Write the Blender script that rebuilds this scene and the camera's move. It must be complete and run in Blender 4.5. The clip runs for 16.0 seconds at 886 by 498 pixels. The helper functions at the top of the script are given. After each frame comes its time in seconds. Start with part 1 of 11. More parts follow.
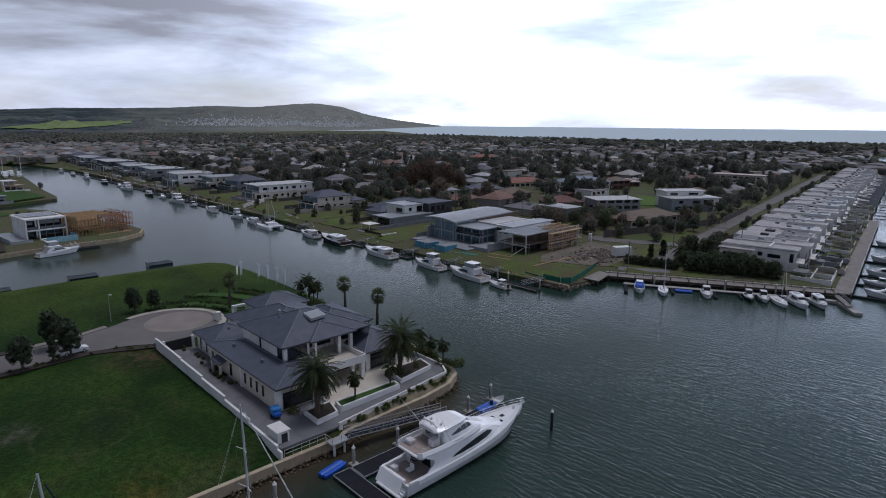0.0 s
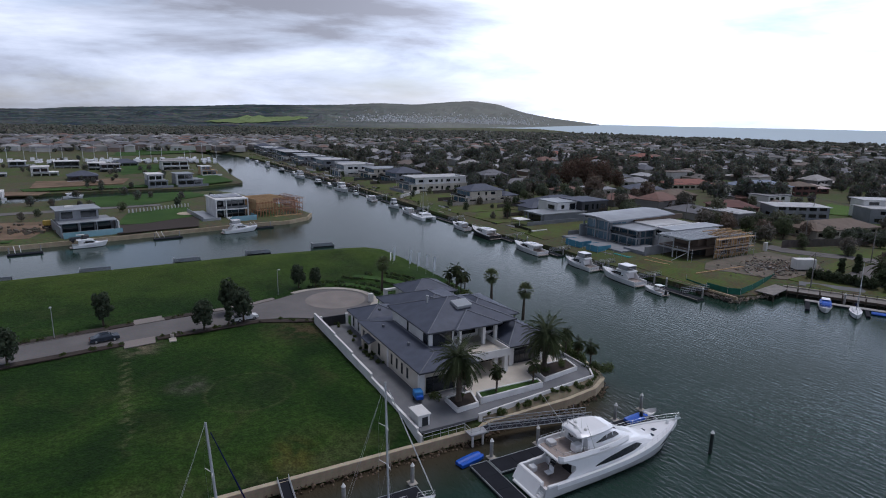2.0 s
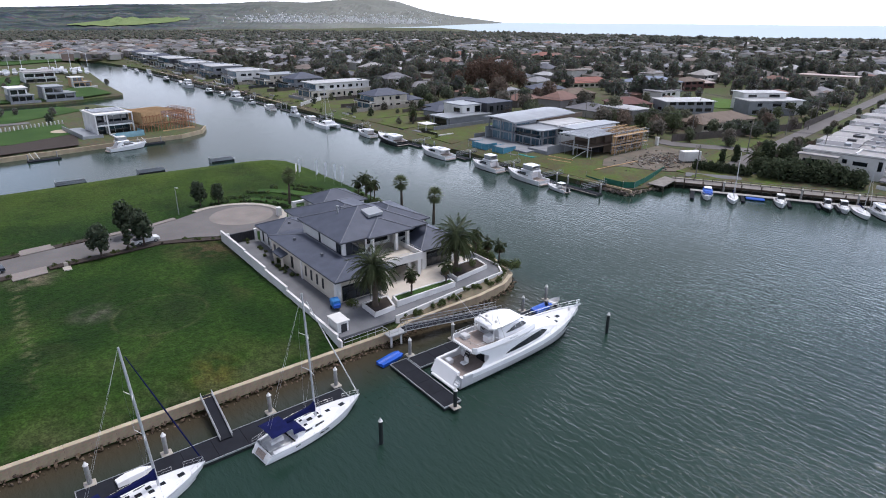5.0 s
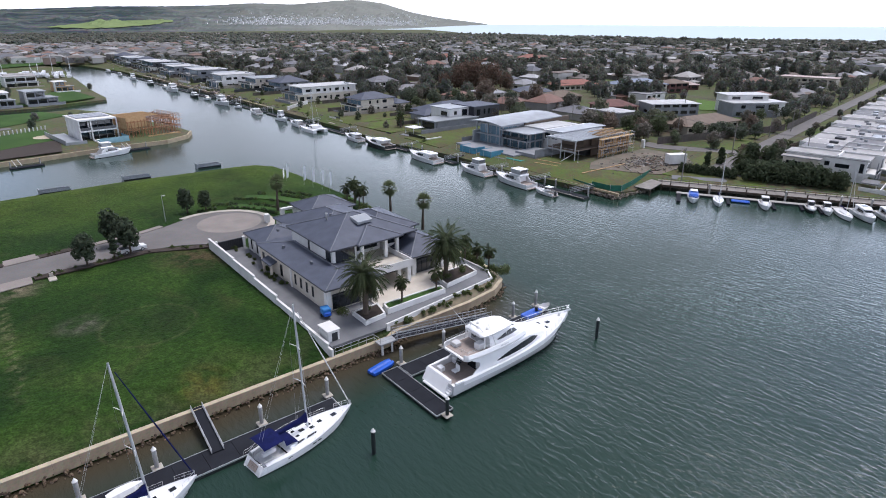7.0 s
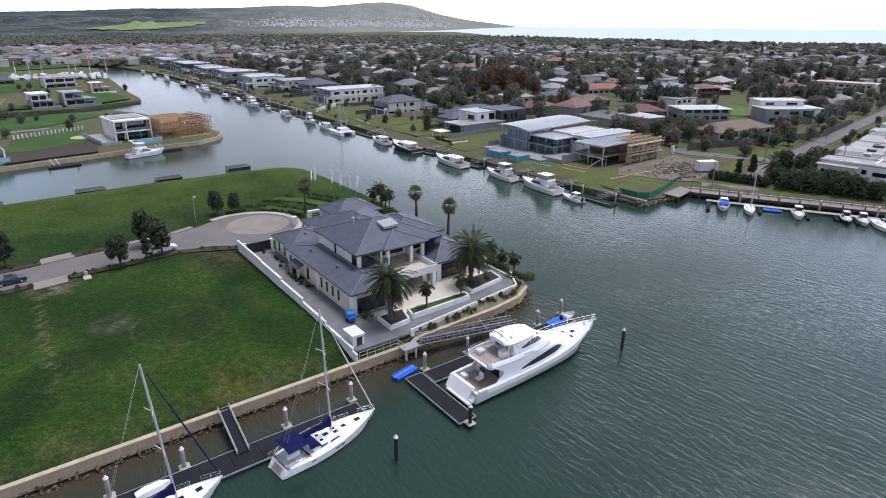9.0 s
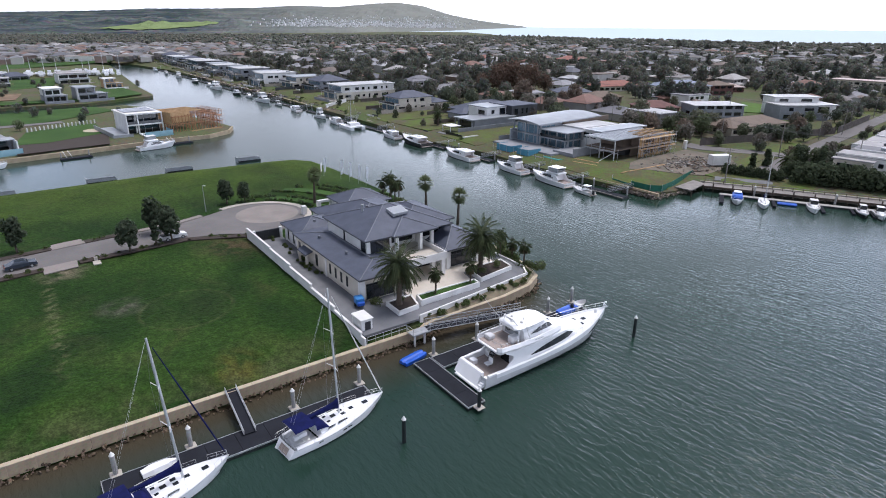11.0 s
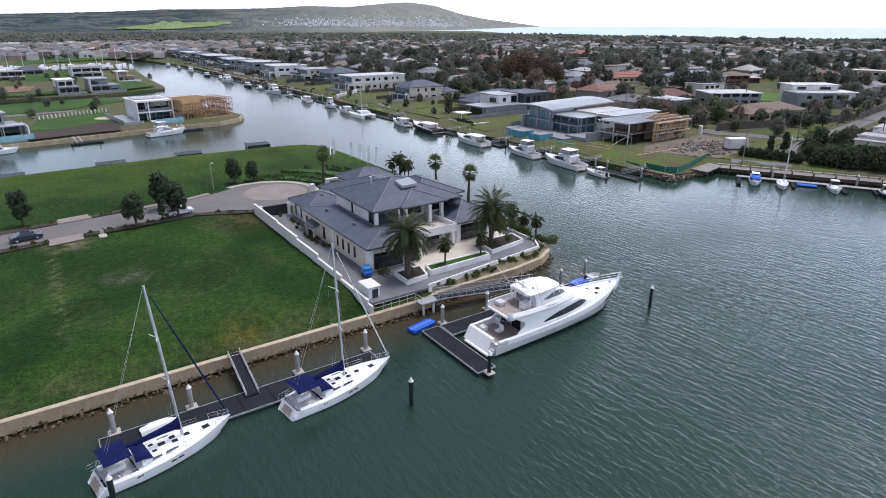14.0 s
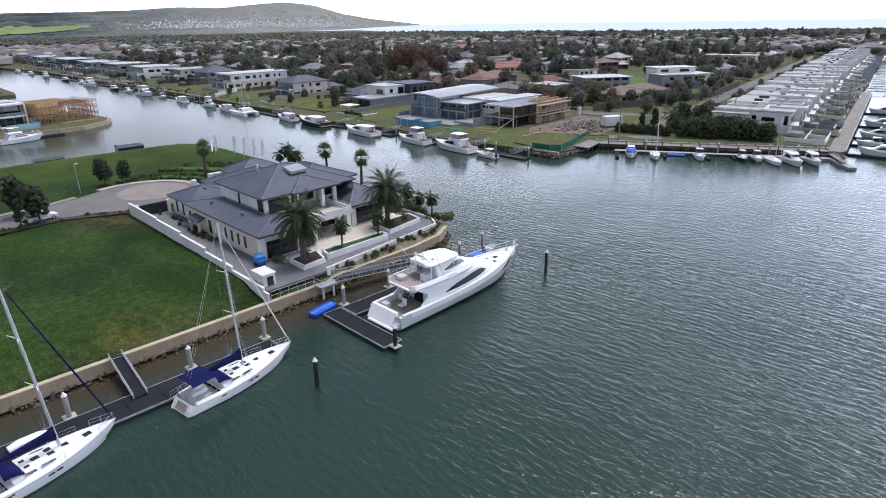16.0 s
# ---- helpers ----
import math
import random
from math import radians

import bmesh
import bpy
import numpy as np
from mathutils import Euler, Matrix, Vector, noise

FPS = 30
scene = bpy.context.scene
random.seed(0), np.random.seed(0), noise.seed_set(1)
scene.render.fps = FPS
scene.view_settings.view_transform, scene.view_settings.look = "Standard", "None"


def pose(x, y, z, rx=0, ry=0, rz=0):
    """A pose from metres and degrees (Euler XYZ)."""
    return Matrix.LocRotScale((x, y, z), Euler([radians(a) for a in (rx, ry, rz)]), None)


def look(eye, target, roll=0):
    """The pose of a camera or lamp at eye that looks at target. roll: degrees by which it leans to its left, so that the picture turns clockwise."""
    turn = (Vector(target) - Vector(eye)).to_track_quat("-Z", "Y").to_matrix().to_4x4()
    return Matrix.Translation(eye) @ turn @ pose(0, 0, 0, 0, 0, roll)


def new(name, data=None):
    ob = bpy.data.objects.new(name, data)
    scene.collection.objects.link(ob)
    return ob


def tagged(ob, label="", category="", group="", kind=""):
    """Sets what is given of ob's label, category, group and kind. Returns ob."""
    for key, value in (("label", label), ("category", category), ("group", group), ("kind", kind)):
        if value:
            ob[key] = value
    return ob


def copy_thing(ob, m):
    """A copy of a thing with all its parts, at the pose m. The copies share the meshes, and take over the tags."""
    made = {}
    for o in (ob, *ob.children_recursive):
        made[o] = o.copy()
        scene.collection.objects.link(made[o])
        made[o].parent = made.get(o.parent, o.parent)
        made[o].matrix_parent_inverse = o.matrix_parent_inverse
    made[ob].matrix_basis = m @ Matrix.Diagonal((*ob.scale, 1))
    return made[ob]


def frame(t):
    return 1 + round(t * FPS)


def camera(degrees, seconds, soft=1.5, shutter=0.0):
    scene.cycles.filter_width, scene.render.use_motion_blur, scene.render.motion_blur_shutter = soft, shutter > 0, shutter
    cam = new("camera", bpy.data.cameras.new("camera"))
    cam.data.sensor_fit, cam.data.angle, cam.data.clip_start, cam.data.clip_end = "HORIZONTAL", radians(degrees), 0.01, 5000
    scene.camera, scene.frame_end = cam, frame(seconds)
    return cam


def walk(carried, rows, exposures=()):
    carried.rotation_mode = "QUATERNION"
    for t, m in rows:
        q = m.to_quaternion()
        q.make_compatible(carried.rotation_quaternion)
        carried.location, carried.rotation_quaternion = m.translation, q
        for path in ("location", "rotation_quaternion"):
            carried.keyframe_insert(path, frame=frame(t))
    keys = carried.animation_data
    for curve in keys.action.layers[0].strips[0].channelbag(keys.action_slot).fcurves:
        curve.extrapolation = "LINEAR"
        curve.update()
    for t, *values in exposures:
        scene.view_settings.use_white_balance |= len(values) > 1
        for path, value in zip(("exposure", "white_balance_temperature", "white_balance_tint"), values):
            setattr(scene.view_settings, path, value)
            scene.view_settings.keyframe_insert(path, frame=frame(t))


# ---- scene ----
cam = camera(73.6, 16.0, soft=1.0)
PATH = [
    (0, (-0.256, -0.562, 43.905), (-0.226, 18.997, 39.745), 0.50),
    (0.5, (-0.776, 0.639, 43.510), (-1.745, 20.179, 39.370), 0.50),
    (1, (-0.968, 1.304, 42.978), (-4.507, 20.544, 38.808), 0.90),
    (1.5, (-0.933, 1.562, 42.729), (-5.353, 20.622, 38.559), 0.90),
    (2, (-1.004, 1.503, 42.407), (-5.874, 20.423, 38.117), 1.10),
    (2.5, (-1.153, 1.385, 42.229), (-6.294, 20.095, 37.379), 1.20),
    (3, (-1.175, 1.349, 42.086), (-6.465, 19.909, 36.836), 1.20),
    (3.5, (-1.198, 1.129, 41.862), (-6.538, 19.549, 36.192), 1.20),
    (4, (-1.189, 1.077, 41.899), (-6.479, 19.017, 34.829), 1.30),
    (4.5, (-0.723, 1.041, 42.194), (-4.883, 19.211, 34.943), 1.10),
    (5, (-0.794, 0.692, 42.555), (-2.524, 19.252, 35.315), 0.40),
    (7.5, (-1.222, 0.924, 43.580), (-2.543, 19.544, 36.389), 0.30),
    (8, (-1.317, 0.978, 43.836), (-2.967, 19.568, 36.666), 0.30),
    (8.5, (-1.352, 0.962, 44.056), (-3.291, 19.542, 36.907), 0.40),
    (9, (-1.325, 0.965, 44.041), (-3.464, 19.525, 36.901), 0.40),
    (11.5, (-1.373, 0.995, 40.929), (-3.882, 19.515, 33.809), 0.40),
    (12, (-1.295, 1.048, 40.235), (-3.885, 19.548, 33.115), 0.30),
    (12.5, (-1.328, 1.138, 39.358), (-3.978, 19.638, 32.238), 0.30),
    (13, (-1.275, 1.280, 38.474), (-3.975, 19.770, 31.353), 0.20),
    (13.5, (-1.249, 1.428, 37.564), (-4.020, 19.908, 30.444), 0.20),
    (14, (-1.183, 1.510, 36.673), (-4.004, 19.990, 29.553), 0.20),
    (14.5, (-1.193, 1.562, 35.761), (-4.053, 20.032, 28.651), 0.20),
    (15, (-1.085, 1.648, 34.774), (-3.965, 20.118, 27.664), 0.10),
    (15.5, (-0.483, 1.472, 34.187), (-1.693, 20.111, 27.047), -0.50),
    (16, (-0.867, 1.302, 33.500), (-0.337, 19.972, 26.350), -0.80),
]
walk(cam, [(t, look(eye, target, roll)) for t, eye, target, roll in PATH],
     [(t, s, 5800 if t < 4.2 else 6000, 16) for t, s in ((0, -0.28), (1.5, -0.14), (2.5, 0.10), (3.5, 0.36), (4.0, 0.52), (4.5, 0.74), (5.0, 0.97), (7.5, 1.07), (16, 1.08))])

# ---------- light ----------
SUN_AZ = radians(42)      # from ahead (+y) towards the right (+x)
SUN_EL = radians(74)
world = bpy.data.worlds.new("overcast_sky")
scene.world = world
world.use_nodes = True
wn, wl = world.node_tree.nodes, world.node_tree.links
wn.clear()


def wnode(kind, **values):
    n = wn.new(kind)
    for k, v in values.items():
        n.inputs[k].default_value = v
    return n


w_out = wn.new("ShaderNodeOutputWorld")
w_bg = wn.new("ShaderNodeBackground")
w_sky = wn.new("ShaderNodeTexSky")
w_sky.sky_type = "NISHITA"
w_sky.sun_disc = False
w_sky.sun_elevation = SUN_EL
w_sky.sun_rotation = SUN_AZ
w_sky.dust_density = 2.0
w_co = wn.new("ShaderNodeTexCoord")
w_dir = wn.new("ShaderNodeVectorMath")
w_dir.operation = "DOT_PRODUCT"
w_dir.inputs[1].default_value = (math.sin(radians(60)) * math.cos(radians(14)), math.cos(radians(60)) * math.cos(radians(14)), math.sin(radians(14)))


wl.new(w_co.outputs["Generated"], w_dir.inputs[0])


def wmap(scale, shift):
    m = wn.new("ShaderNodeMapping")
    m.inputs["Scale"].default_value, m.inputs["Location"].default_value = scale, shift
    wl.new(w_co.outputs["Generated"], m.inputs["Vector"])
    return m


def wramp(src, stops):
    r = wn.new("ShaderNodeValToRGB")
    for k, (p, c) in enumerate(stops):
        e = r.color_ramp.elements[k] if k < 2 else r.color_ramp.elements.new(p)
        e.position, e.color = p, (*c, 1)
    wl.new(src, r.inputs[0])
    return r


# cloud cover, cloud thickness, and the brightening of thin cloud towards the sun
w_n1 = wnode("ShaderNodeTexNoise", Scale=2.1, Detail=7.0, Roughness=0.55, Distortion=0.3)
wl.new(wmap((1, 1, 4.2), (0.32, 0.1, 0.0)).outputs[0], w_n1.inputs["Vector"])
w_cover = wramp(w_n1.outputs["Fac"], [(0.33, (0.2, 0.2, 0.2)), (0.50, (1, 1, 1))])
w_n2 = wnode("ShaderNodeTexNoise", Scale=2.0, Detail=8.0, Roughness=0.58, Distortion=0.25)
wl.new(wmap((1, 1, 5.5), (1.7, 0.6, 0.2)).outputs[0], w_n2.inputs["Vector"])
w_cloud = wramp(w_n2.outputs["Fac"], [(0.38, (0.40, 0.41, 0.445)), (0.62, (0.97, 1.02, 1.10)), (0.49, (0.66, 0.71, 0.79))])
w_gain = wn.new("ShaderNodeMapRange")
w_gain.interpolation_type = "SMOOTHSTEP"
for k, v in (("From Min", 0.0), ("From Max", 1.0), ("To Min", 0.98), ("To Max", 3.0)):
    w_gain.inputs[k].default_value = v
wl.new(w_dir.outputs["Value"], w_gain.inputs["Value"])
w_sep = wn.new("ShaderNodeSeparateXYZ")
wl.new(w_co.outputs["Generated"], w_sep.inputs[0])
# the cloud deck is thickest overhead, thin above the horizon haze
w_high = wramp(w_sep.outputs["Z"], [(0.0, (0.80, 0.86, 0.93)), (1.0, (0.26, 0.26, 0.26)), (0.07, (0.98, 1.0, 1.03)), (0.19, (0.85, 0.85, 0.85)), (0.32, (0.24, 0.24, 0.24)), (0.46, (0.15, 0.15, 0.15))])
w_all = wn.new("ShaderNodeMath")
w_all.operation = "MULTIPLY"
wl.new(w_gain.outputs[0], w_all.inputs[0])
wl.new(w_high.outputs[0], w_all.inputs[1])
w_lit = wn.new("ShaderNodeVectorMath")
w_lit.operation = "SCALE"
wl.new(w_cloud.outputs[0], w_lit.inputs[0])
wl.new(w_all.outputs[0], w_lit.inputs["Scale"])
w_blue = wn.new("ShaderNodeVectorMath")
w_blue.operation = "MULTIPLY"
w_blue.inputs[1].default_value = (0.19, 0.18, 0.175)
wl.new(w_sky.outputs[0], w_blue.inputs[0])
w_mix = wn.new("ShaderNodeMix")
w_mix.data_type = "RGBA"
wl.new(w_cover.outputs[0], w_mix.inputs["Factor"])
wl.new(w_blue.outputs[0], w_mix.inputs["A"])
wl.new(w_lit.outputs[0], w_mix.inputs["B"])
wl.new(w_mix.outputs["Result"], w_bg.inputs["Color"])
w_bg.inputs["Strength"].default_value = 1.0
wl.new(w_bg.outputs[0], w_out.inputs[0])

sun = new("sun", bpy.data.lights.new("sun", "SUN"))
sun.data.energy, sun.data.angle, sun.data.color = 1.5, radians(22), (1.0, 0.95, 0.88)
sun.matrix_world = look((300 * math.sin(SUN_AZ), 300 * math.cos(SUN_AZ), 300 * math.tan(SUN_EL)), (0, 0, 0))


# ---------- materials ----------
def material(name, a, b=None, rough=0.6, scale=1.0, fine=8.0, bump=0.0, metal=0.0, spec=0.5, grain=0.12, stops=(0.35, 0.68), dist=0.05, palette=None, axis=(1, 1, 1), thin=0.0, island=False):
    """Two tones a and b mixed by coarse and fine noise at real-world size, with fine relief."""
    m = bpy.data.materials.new(name)
    m.use_nodes = True
    n, l = m.node_tree.nodes, m.node_tree.links
    bs = n["Principled BSDF"]
    b = b or tuple(c * 0.8 for c in a)
    co = n.new("ShaderNodeTexCoord")
    mp = n.new("ShaderNodeMapping")
    mp.inputs["Scale"].default_value = axis
    l.new(co.outputs["Object"], mp.inputs["Vector"])
    n1, n2 = n.new("ShaderNodeTexNoise"), n.new("ShaderNodeTexNoise")
    n1.inputs["Scale"].default_value, n1.inputs["Detail"].default_value = scale, 5.0
    n2.inputs["Scale"].default_value, n2.inputs["Detail"].default_value = fine, 3.0
    for t in (n1, n2):
        l.new(mp.outputs[0], t.inputs["Vector"])
    ramp = n.new("ShaderNodeValToRGB")
    ramp.color_ramp.elements[0].position, ramp.color_ramp.elements[1].position = stops
    ramp.color_ramp.elements[0].color, ramp.color_ramp.elements[1].color = (*b, 1), (*a, 1)
    l.new(n1.outputs["Fac"], ramp.inputs[0])
    base = ramp.outputs[0]
    if palette:
        pick = n.new("ShaderNodeNewGeometry").outputs["Random Per Island"] if island else n.new("ShaderNodeObjectInfo").outputs["Random"]
        pal = n.new("ShaderNodeValToRGB")
        pal.color_ramp.interpolation = "CONSTANT"
        for i, c in enumerate(palette):
            e = pal.color_ramp.elements[i] if i < 2 else pal.color_ramp.elements.new(i / len(palette))
            e.position, e.color = i / len(palette), (*c, 1)
        l.new(pick, pal.inputs[0])
        mixp = n.new("ShaderNodeMix")
        mixp.data_type, mixp.blend_type = "RGBA", "MULTIPLY"
        mixp.inputs["Factor"].default_value = 1.0
        l.new(ramp.outputs[0], mixp.inputs["A"])
        l.new(pal.outputs[0], mixp.inputs["B"])
        base = mixp.outputs["Result"]
    mx = n.new("ShaderNodeMix")
    mx.data_type, mx.blend_type = "RGBA", "OVERLAY"
    mx.inputs["Factor"].default_value = grain
    l.new(base, mx.inputs["A"])
    l.new(n2.outputs["Color"], mx.inputs["B"])
    l.new(mx.outputs["Result"], bs.inputs["Base Color"])
    bs.inputs["Roughness"].default_value, bs.inputs["Metallic"].default_value = rough, metal
    bs.inputs["Specular IOR Level"].default_value = spec
    if bump:
        bp = n.new("ShaderNodeBump")
        bp.inputs["Strength"].default_value, bp.inputs["Distance"].default_value = bump, dist
        l.new(n2.outputs["Fac"], bp.inputs["Height"])
        l.new(bp.outputs[0], bs.inputs["Normal"])
    if thin:        # leaves let light through
        tr = n.new("ShaderNodeBsdfTranslucent")
        sh = n.new("ShaderNodeMixShader")
        sh.inputs[0].default_value = thin
        l.new(mx.outputs["Result"], tr.inputs["Color"])
        l.new(bs.outputs[0], sh.inputs[1])
        l.new(tr.outputs[0], sh.inputs[2])
        l.new(sh.outputs[0], n["Material Output"].inputs["Surface"])
    return m


M = {}
M["grass"] = material("lawn_grass", (0.050, 0.098, 0.024), (0.030, 0.066, 0.016), 0.95, 0.06, 2.2, 0.6, spec=0.15, grain=0.5, dist=0.12)
M["soil"] = material("bare_soil", (0.23, 0.16, 0.11), (0.13, 0.095, 0.065), 0.95, 0.15, 2.0, 0.5, spec=0.1, grain=0.4)
M["suburb"] = material("suburb_ground", (0.072, 0.098, 0.034), (0.098, 0.086, 0.058), 0.95, 0.05, 0.9, 0.4, spec=0.1, grain=0.6)
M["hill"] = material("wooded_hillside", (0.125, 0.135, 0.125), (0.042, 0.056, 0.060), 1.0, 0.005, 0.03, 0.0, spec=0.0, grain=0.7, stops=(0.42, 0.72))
_n, _l = M["hill"].node_tree.nodes, M["hill"].node_tree.links
_sep, _far, _haze = _n.new("ShaderNodeSeparateXYZ"), _n.new("ShaderNodeMapRange"), _n.new("ShaderNodeMix")
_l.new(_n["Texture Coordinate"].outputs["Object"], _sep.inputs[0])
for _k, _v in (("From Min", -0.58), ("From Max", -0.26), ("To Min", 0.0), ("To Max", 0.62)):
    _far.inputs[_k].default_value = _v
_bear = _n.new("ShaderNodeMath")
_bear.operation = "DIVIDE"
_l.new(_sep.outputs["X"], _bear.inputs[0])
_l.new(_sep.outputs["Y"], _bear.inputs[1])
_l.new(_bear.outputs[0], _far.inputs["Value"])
_haze.data_type = "RGBA"
_haze.inputs["B"].default_value = (0.27, 0.275, 0.245, 1)      # aerial haze and sunlight on the headland, painted into the colour
_l.new(_far.outputs[0], _haze.inputs["Factor"])
_l.new(_n["Principled BSDF"].inputs["Base Color"].links[0].from_socket, _haze.inputs["A"])
_l.new(_haze.outputs["Result"], _n["Principled BSDF"].inputs["Base Color"])
M["field"] = material("pasture", (0.20, 0.25, 0.115), (0.15, 0.20, 0.09), 1.0, 0.01, 0.1, 0.0, spec=0.0)
M["sand"] = material("beach_sand", (0.55, 0.47, 0.36), None, 1.0, 0.02, 0.2, 0.0, spec=0.0)
M["white"] = material("white_render", (0.74, 0.73, 0.71), (0.60, 0.59, 0.57), 0.7, 0.35, 6.0, 0.15, grain=0.06)
M["cream"] = material("cream_render", (0.60, 0.55, 0.47), (0.50, 0.455, 0.385), 0.8, 0.5, 5.0, 0.2, grain=0.1)
M["slate"] = material("dark_grey_roof_tile", (0.066, 0.076, 0.108), (0.047, 0.055, 0.080), 0.62, 0.5, 7.0, 0.3, grain=0.25)
M["ridgecap"] = material("ridge_tile", (0.14, 0.15, 0.175), None, 0.6, 1.0, 6.0, 0.2)
M["paving"] = material("grey_paving", (0.155, 0.158, 0.168), (0.115, 0.118, 0.126), 0.75, 0.4, 5.0, 0.2, grain=0.2)
M["travertine"] = material("pale_stone_tile", (0.55, 0.50, 0.43), (0.47, 0.425, 0.36), 0.55, 0.6, 4.0, 0.1)
M["asphalt"] = material("street_pavers", (0.145, 0.134, 0.129), (0.118, 0.110, 0.106), 0.9, 0.2, 3.0, 0.2, grain=0.25)
M["concrete"] = material("pale_concrete", (0.42, 0.38, 0.33), (0.33, 0.30, 0.26), 0.85, 0.4, 5.0, 0.2, grain=0.2)
M["coping"] = material("sandstone_coping", (0.46, 0.385, 0.275), (0.36, 0.30, 0.21), 0.9, 0.8, 5.0, 0.3, grain=0.3)
M["tanwall"] = material("tan_sea_wall_block", (0.42, 0.335, 0.225), (0.32, 0.255, 0.17), 0.9, 0.7, 4.0, 0.4, grain=0.3)
M["rock"] = material("wet_rock", (0.15, 0.10, 0.060), (0.075, 0.055, 0.036), 0.8, 1.2, 5.0, 0.6, grain=0.4)
M["cornerrock"] = material("grey_brown_rock", (0.27, 0.23, 0.18), (0.12, 0.10, 0.08), 0.85, 0.8, 4.0, 0.5, grain=0.4)
M["glass"] = material("dark_window_glass", (0.012, 0.016, 0.021), None, 0.06, 1.0, 4.0, 0.0, spec=0.8, grain=0.0)
M["frame"] = material("dark_window_frame", (0.03, 0.032, 0.036), None, 0.4, 2.0, 9.0)
M["blueglass"] = material("blue_tinted_glass", (0.085, 0.150, 0.195), (0.060, 0.110, 0.150), 0.08, 0.6, 4.0, 0.0, spec=0.8, grain=0.0)
M["skyglass"] = material("pale_blue_film_glass", (0.150, 0.245, 0.310), (0.110, 0.185, 0.240), 0.08, 0.6, 4.0, 0.0, spec=0.8, grain=0.0)
M["tarp"] = material("sky_blue_tarpaulin", (0.03, 0.20, 0.50), (0.02, 0.14, 0.38), 0.6, 1.2, 6.0, 0.3)
M["wharfwood"] = material("grey_wharf_timber", (0.245, 0.225, 0.205), (0.175, 0.16, 0.147), 0.9, 0.5, 5.0, 0.2, grain=0.3)
M["disc"] = material("pinkish_pavers", (0.235, 0.205, 0.185), (0.19, 0.168, 0.152), 0.9, 0.3, 4.0, 0.2, grain=0.3)
M["gel"] = material("white_gelcoat", (0.80, 0.80, 0.80), (0.74, 0.74, 0.745), 0.16, 0.5, 6.0, 0.0, spec=0.6, grain=0.03)
M["clearsheet"] = material("clear_plastic_sheet", (0.40, 0.41, 0.42), (0.31, 0.32, 0.33), 0.15, 0.8, 5.0, spec=0.6)
M["hullgrey"] = material("pale_grey_gelcoat", (0.60, 0.60, 0.60), (0.52, 0.52, 0.525), 0.2, 0.4, 5.0, 0.0, spec=0.6, grain=0.03)
M["boot"] = material("dark_bottom_paint", (0.02, 0.022, 0.025), None, 0.5, 1.0, 5.0)
M["teak"] = material("weathered_teak", (0.36, 0.30, 0.27), (0.28, 0.23, 0.205), 0.75, 1.5, 12.0, 0.1, grain=0.2, axis=(1, 6, 1))
M["navy"] = material("navy_canvas", (0.011, 0.014, 0.075), (0.007, 0.010, 0.050), 0.95, 1.5, 8.0, 0.3, grain=0.2, spec=0.1)
M["blue"] = material("blue_plastic", (0.015, 0.10, 0.52), (0.012, 0.08, 0.40), 0.4, 1.0, 6.0)
M["steel"] = material("stainless_tube", (0.62, 0.63, 0.64), None, 0.28, 3.0, 9.0, 0.0, metal=0.9)
M["alloy"] = material("grey_aluminium", (0.50, 0.51, 0.52), (0.42, 0.43, 0.44), 0.42, 1.5, 7.0, 0.0, metal=0.55)
M["mast"] = material("anodised_mast", (0.60, 0.61, 0.62), (0.52, 0.53, 0.54), 0.4, 0.6, 5.0, 0.0, metal=0.4)
M["deckgrey"] = material("black_pontoon_decking", (0.017, 0.019, 0.025), (0.012, 0.013, 0.018), 0.85, 0.6, 9.0, 0.2, grain=0.3, spec=0.2)
M["pile"] = material("concrete_pile", (0.36, 0.35, 0.33), (0.27, 0.26, 0.245), 0.85, 1.0, 6.0, 0.2, grain=0.2)
M["blackpile"] = material("black_pile_sleeve", (0.016, 0.022, 0.022), None, 0.5, 1.0, 6.0)
M["bark"] = material("tree_bark", (0.10, 0.075, 0.055), (0.06, 0.046, 0.034), 0.95, 2.0, 9.0, 0.6, grain=0.4)
M["leaf"] = material("tree_foliage", (1.0, 1.0, 1.0), (0.62, 0.66, 0.62), 0.85, 0.5, 3.0, 0.0, spec=0.15, grain=0.3,
                     palette=[(0.150, 0.165, 0.108), (0.125, 0.142, 0.102), (0.195, 0.195, 0.138), (0.175, 0.160, 0.135), (0.112, 0.132, 0.098), (0.215, 0.165, 0.135), (0.148, 0.170, 0.098), (0.225, 0.200, 0.172)], thin=0.45)
M["shrub"] = material("garden_foliage", (0.125, 0.150, 0.055), (0.066, 0.088, 0.036), 0.85, 1.5, 5.0, 0.0, spec=0.2, grain=0.4, thin=0.45)
M["pine"] = material("dark_street_tree", (0.080, 0.100, 0.062), (0.048, 0.064, 0.042), 0.9, 1.2, 4.0, 0.0, spec=0.15, grain=0.3, thin=0.45)
M["palm"] = material("palm_frond", (0.092, 0.112, 0.052), (0.052, 0.068, 0.032), 0.65, 1.2, 5.0, 0.0, spec=0.3, grain=0.3, thin=0.45)
M["fanleaf"] = material("fan_palm_leaf", (0.150, 0.175, 0.085), (0.085, 0.105, 0.050), 0.65, 1.2, 5.0, 0.0, spec=0.3, grain=0.3, thin=0.5)
M["deadfrond"] = material("old_palm_frond", (0.20, 0.15, 0.085), (0.13, 0.10, 0.06), 0.9, 1.2, 5.0)
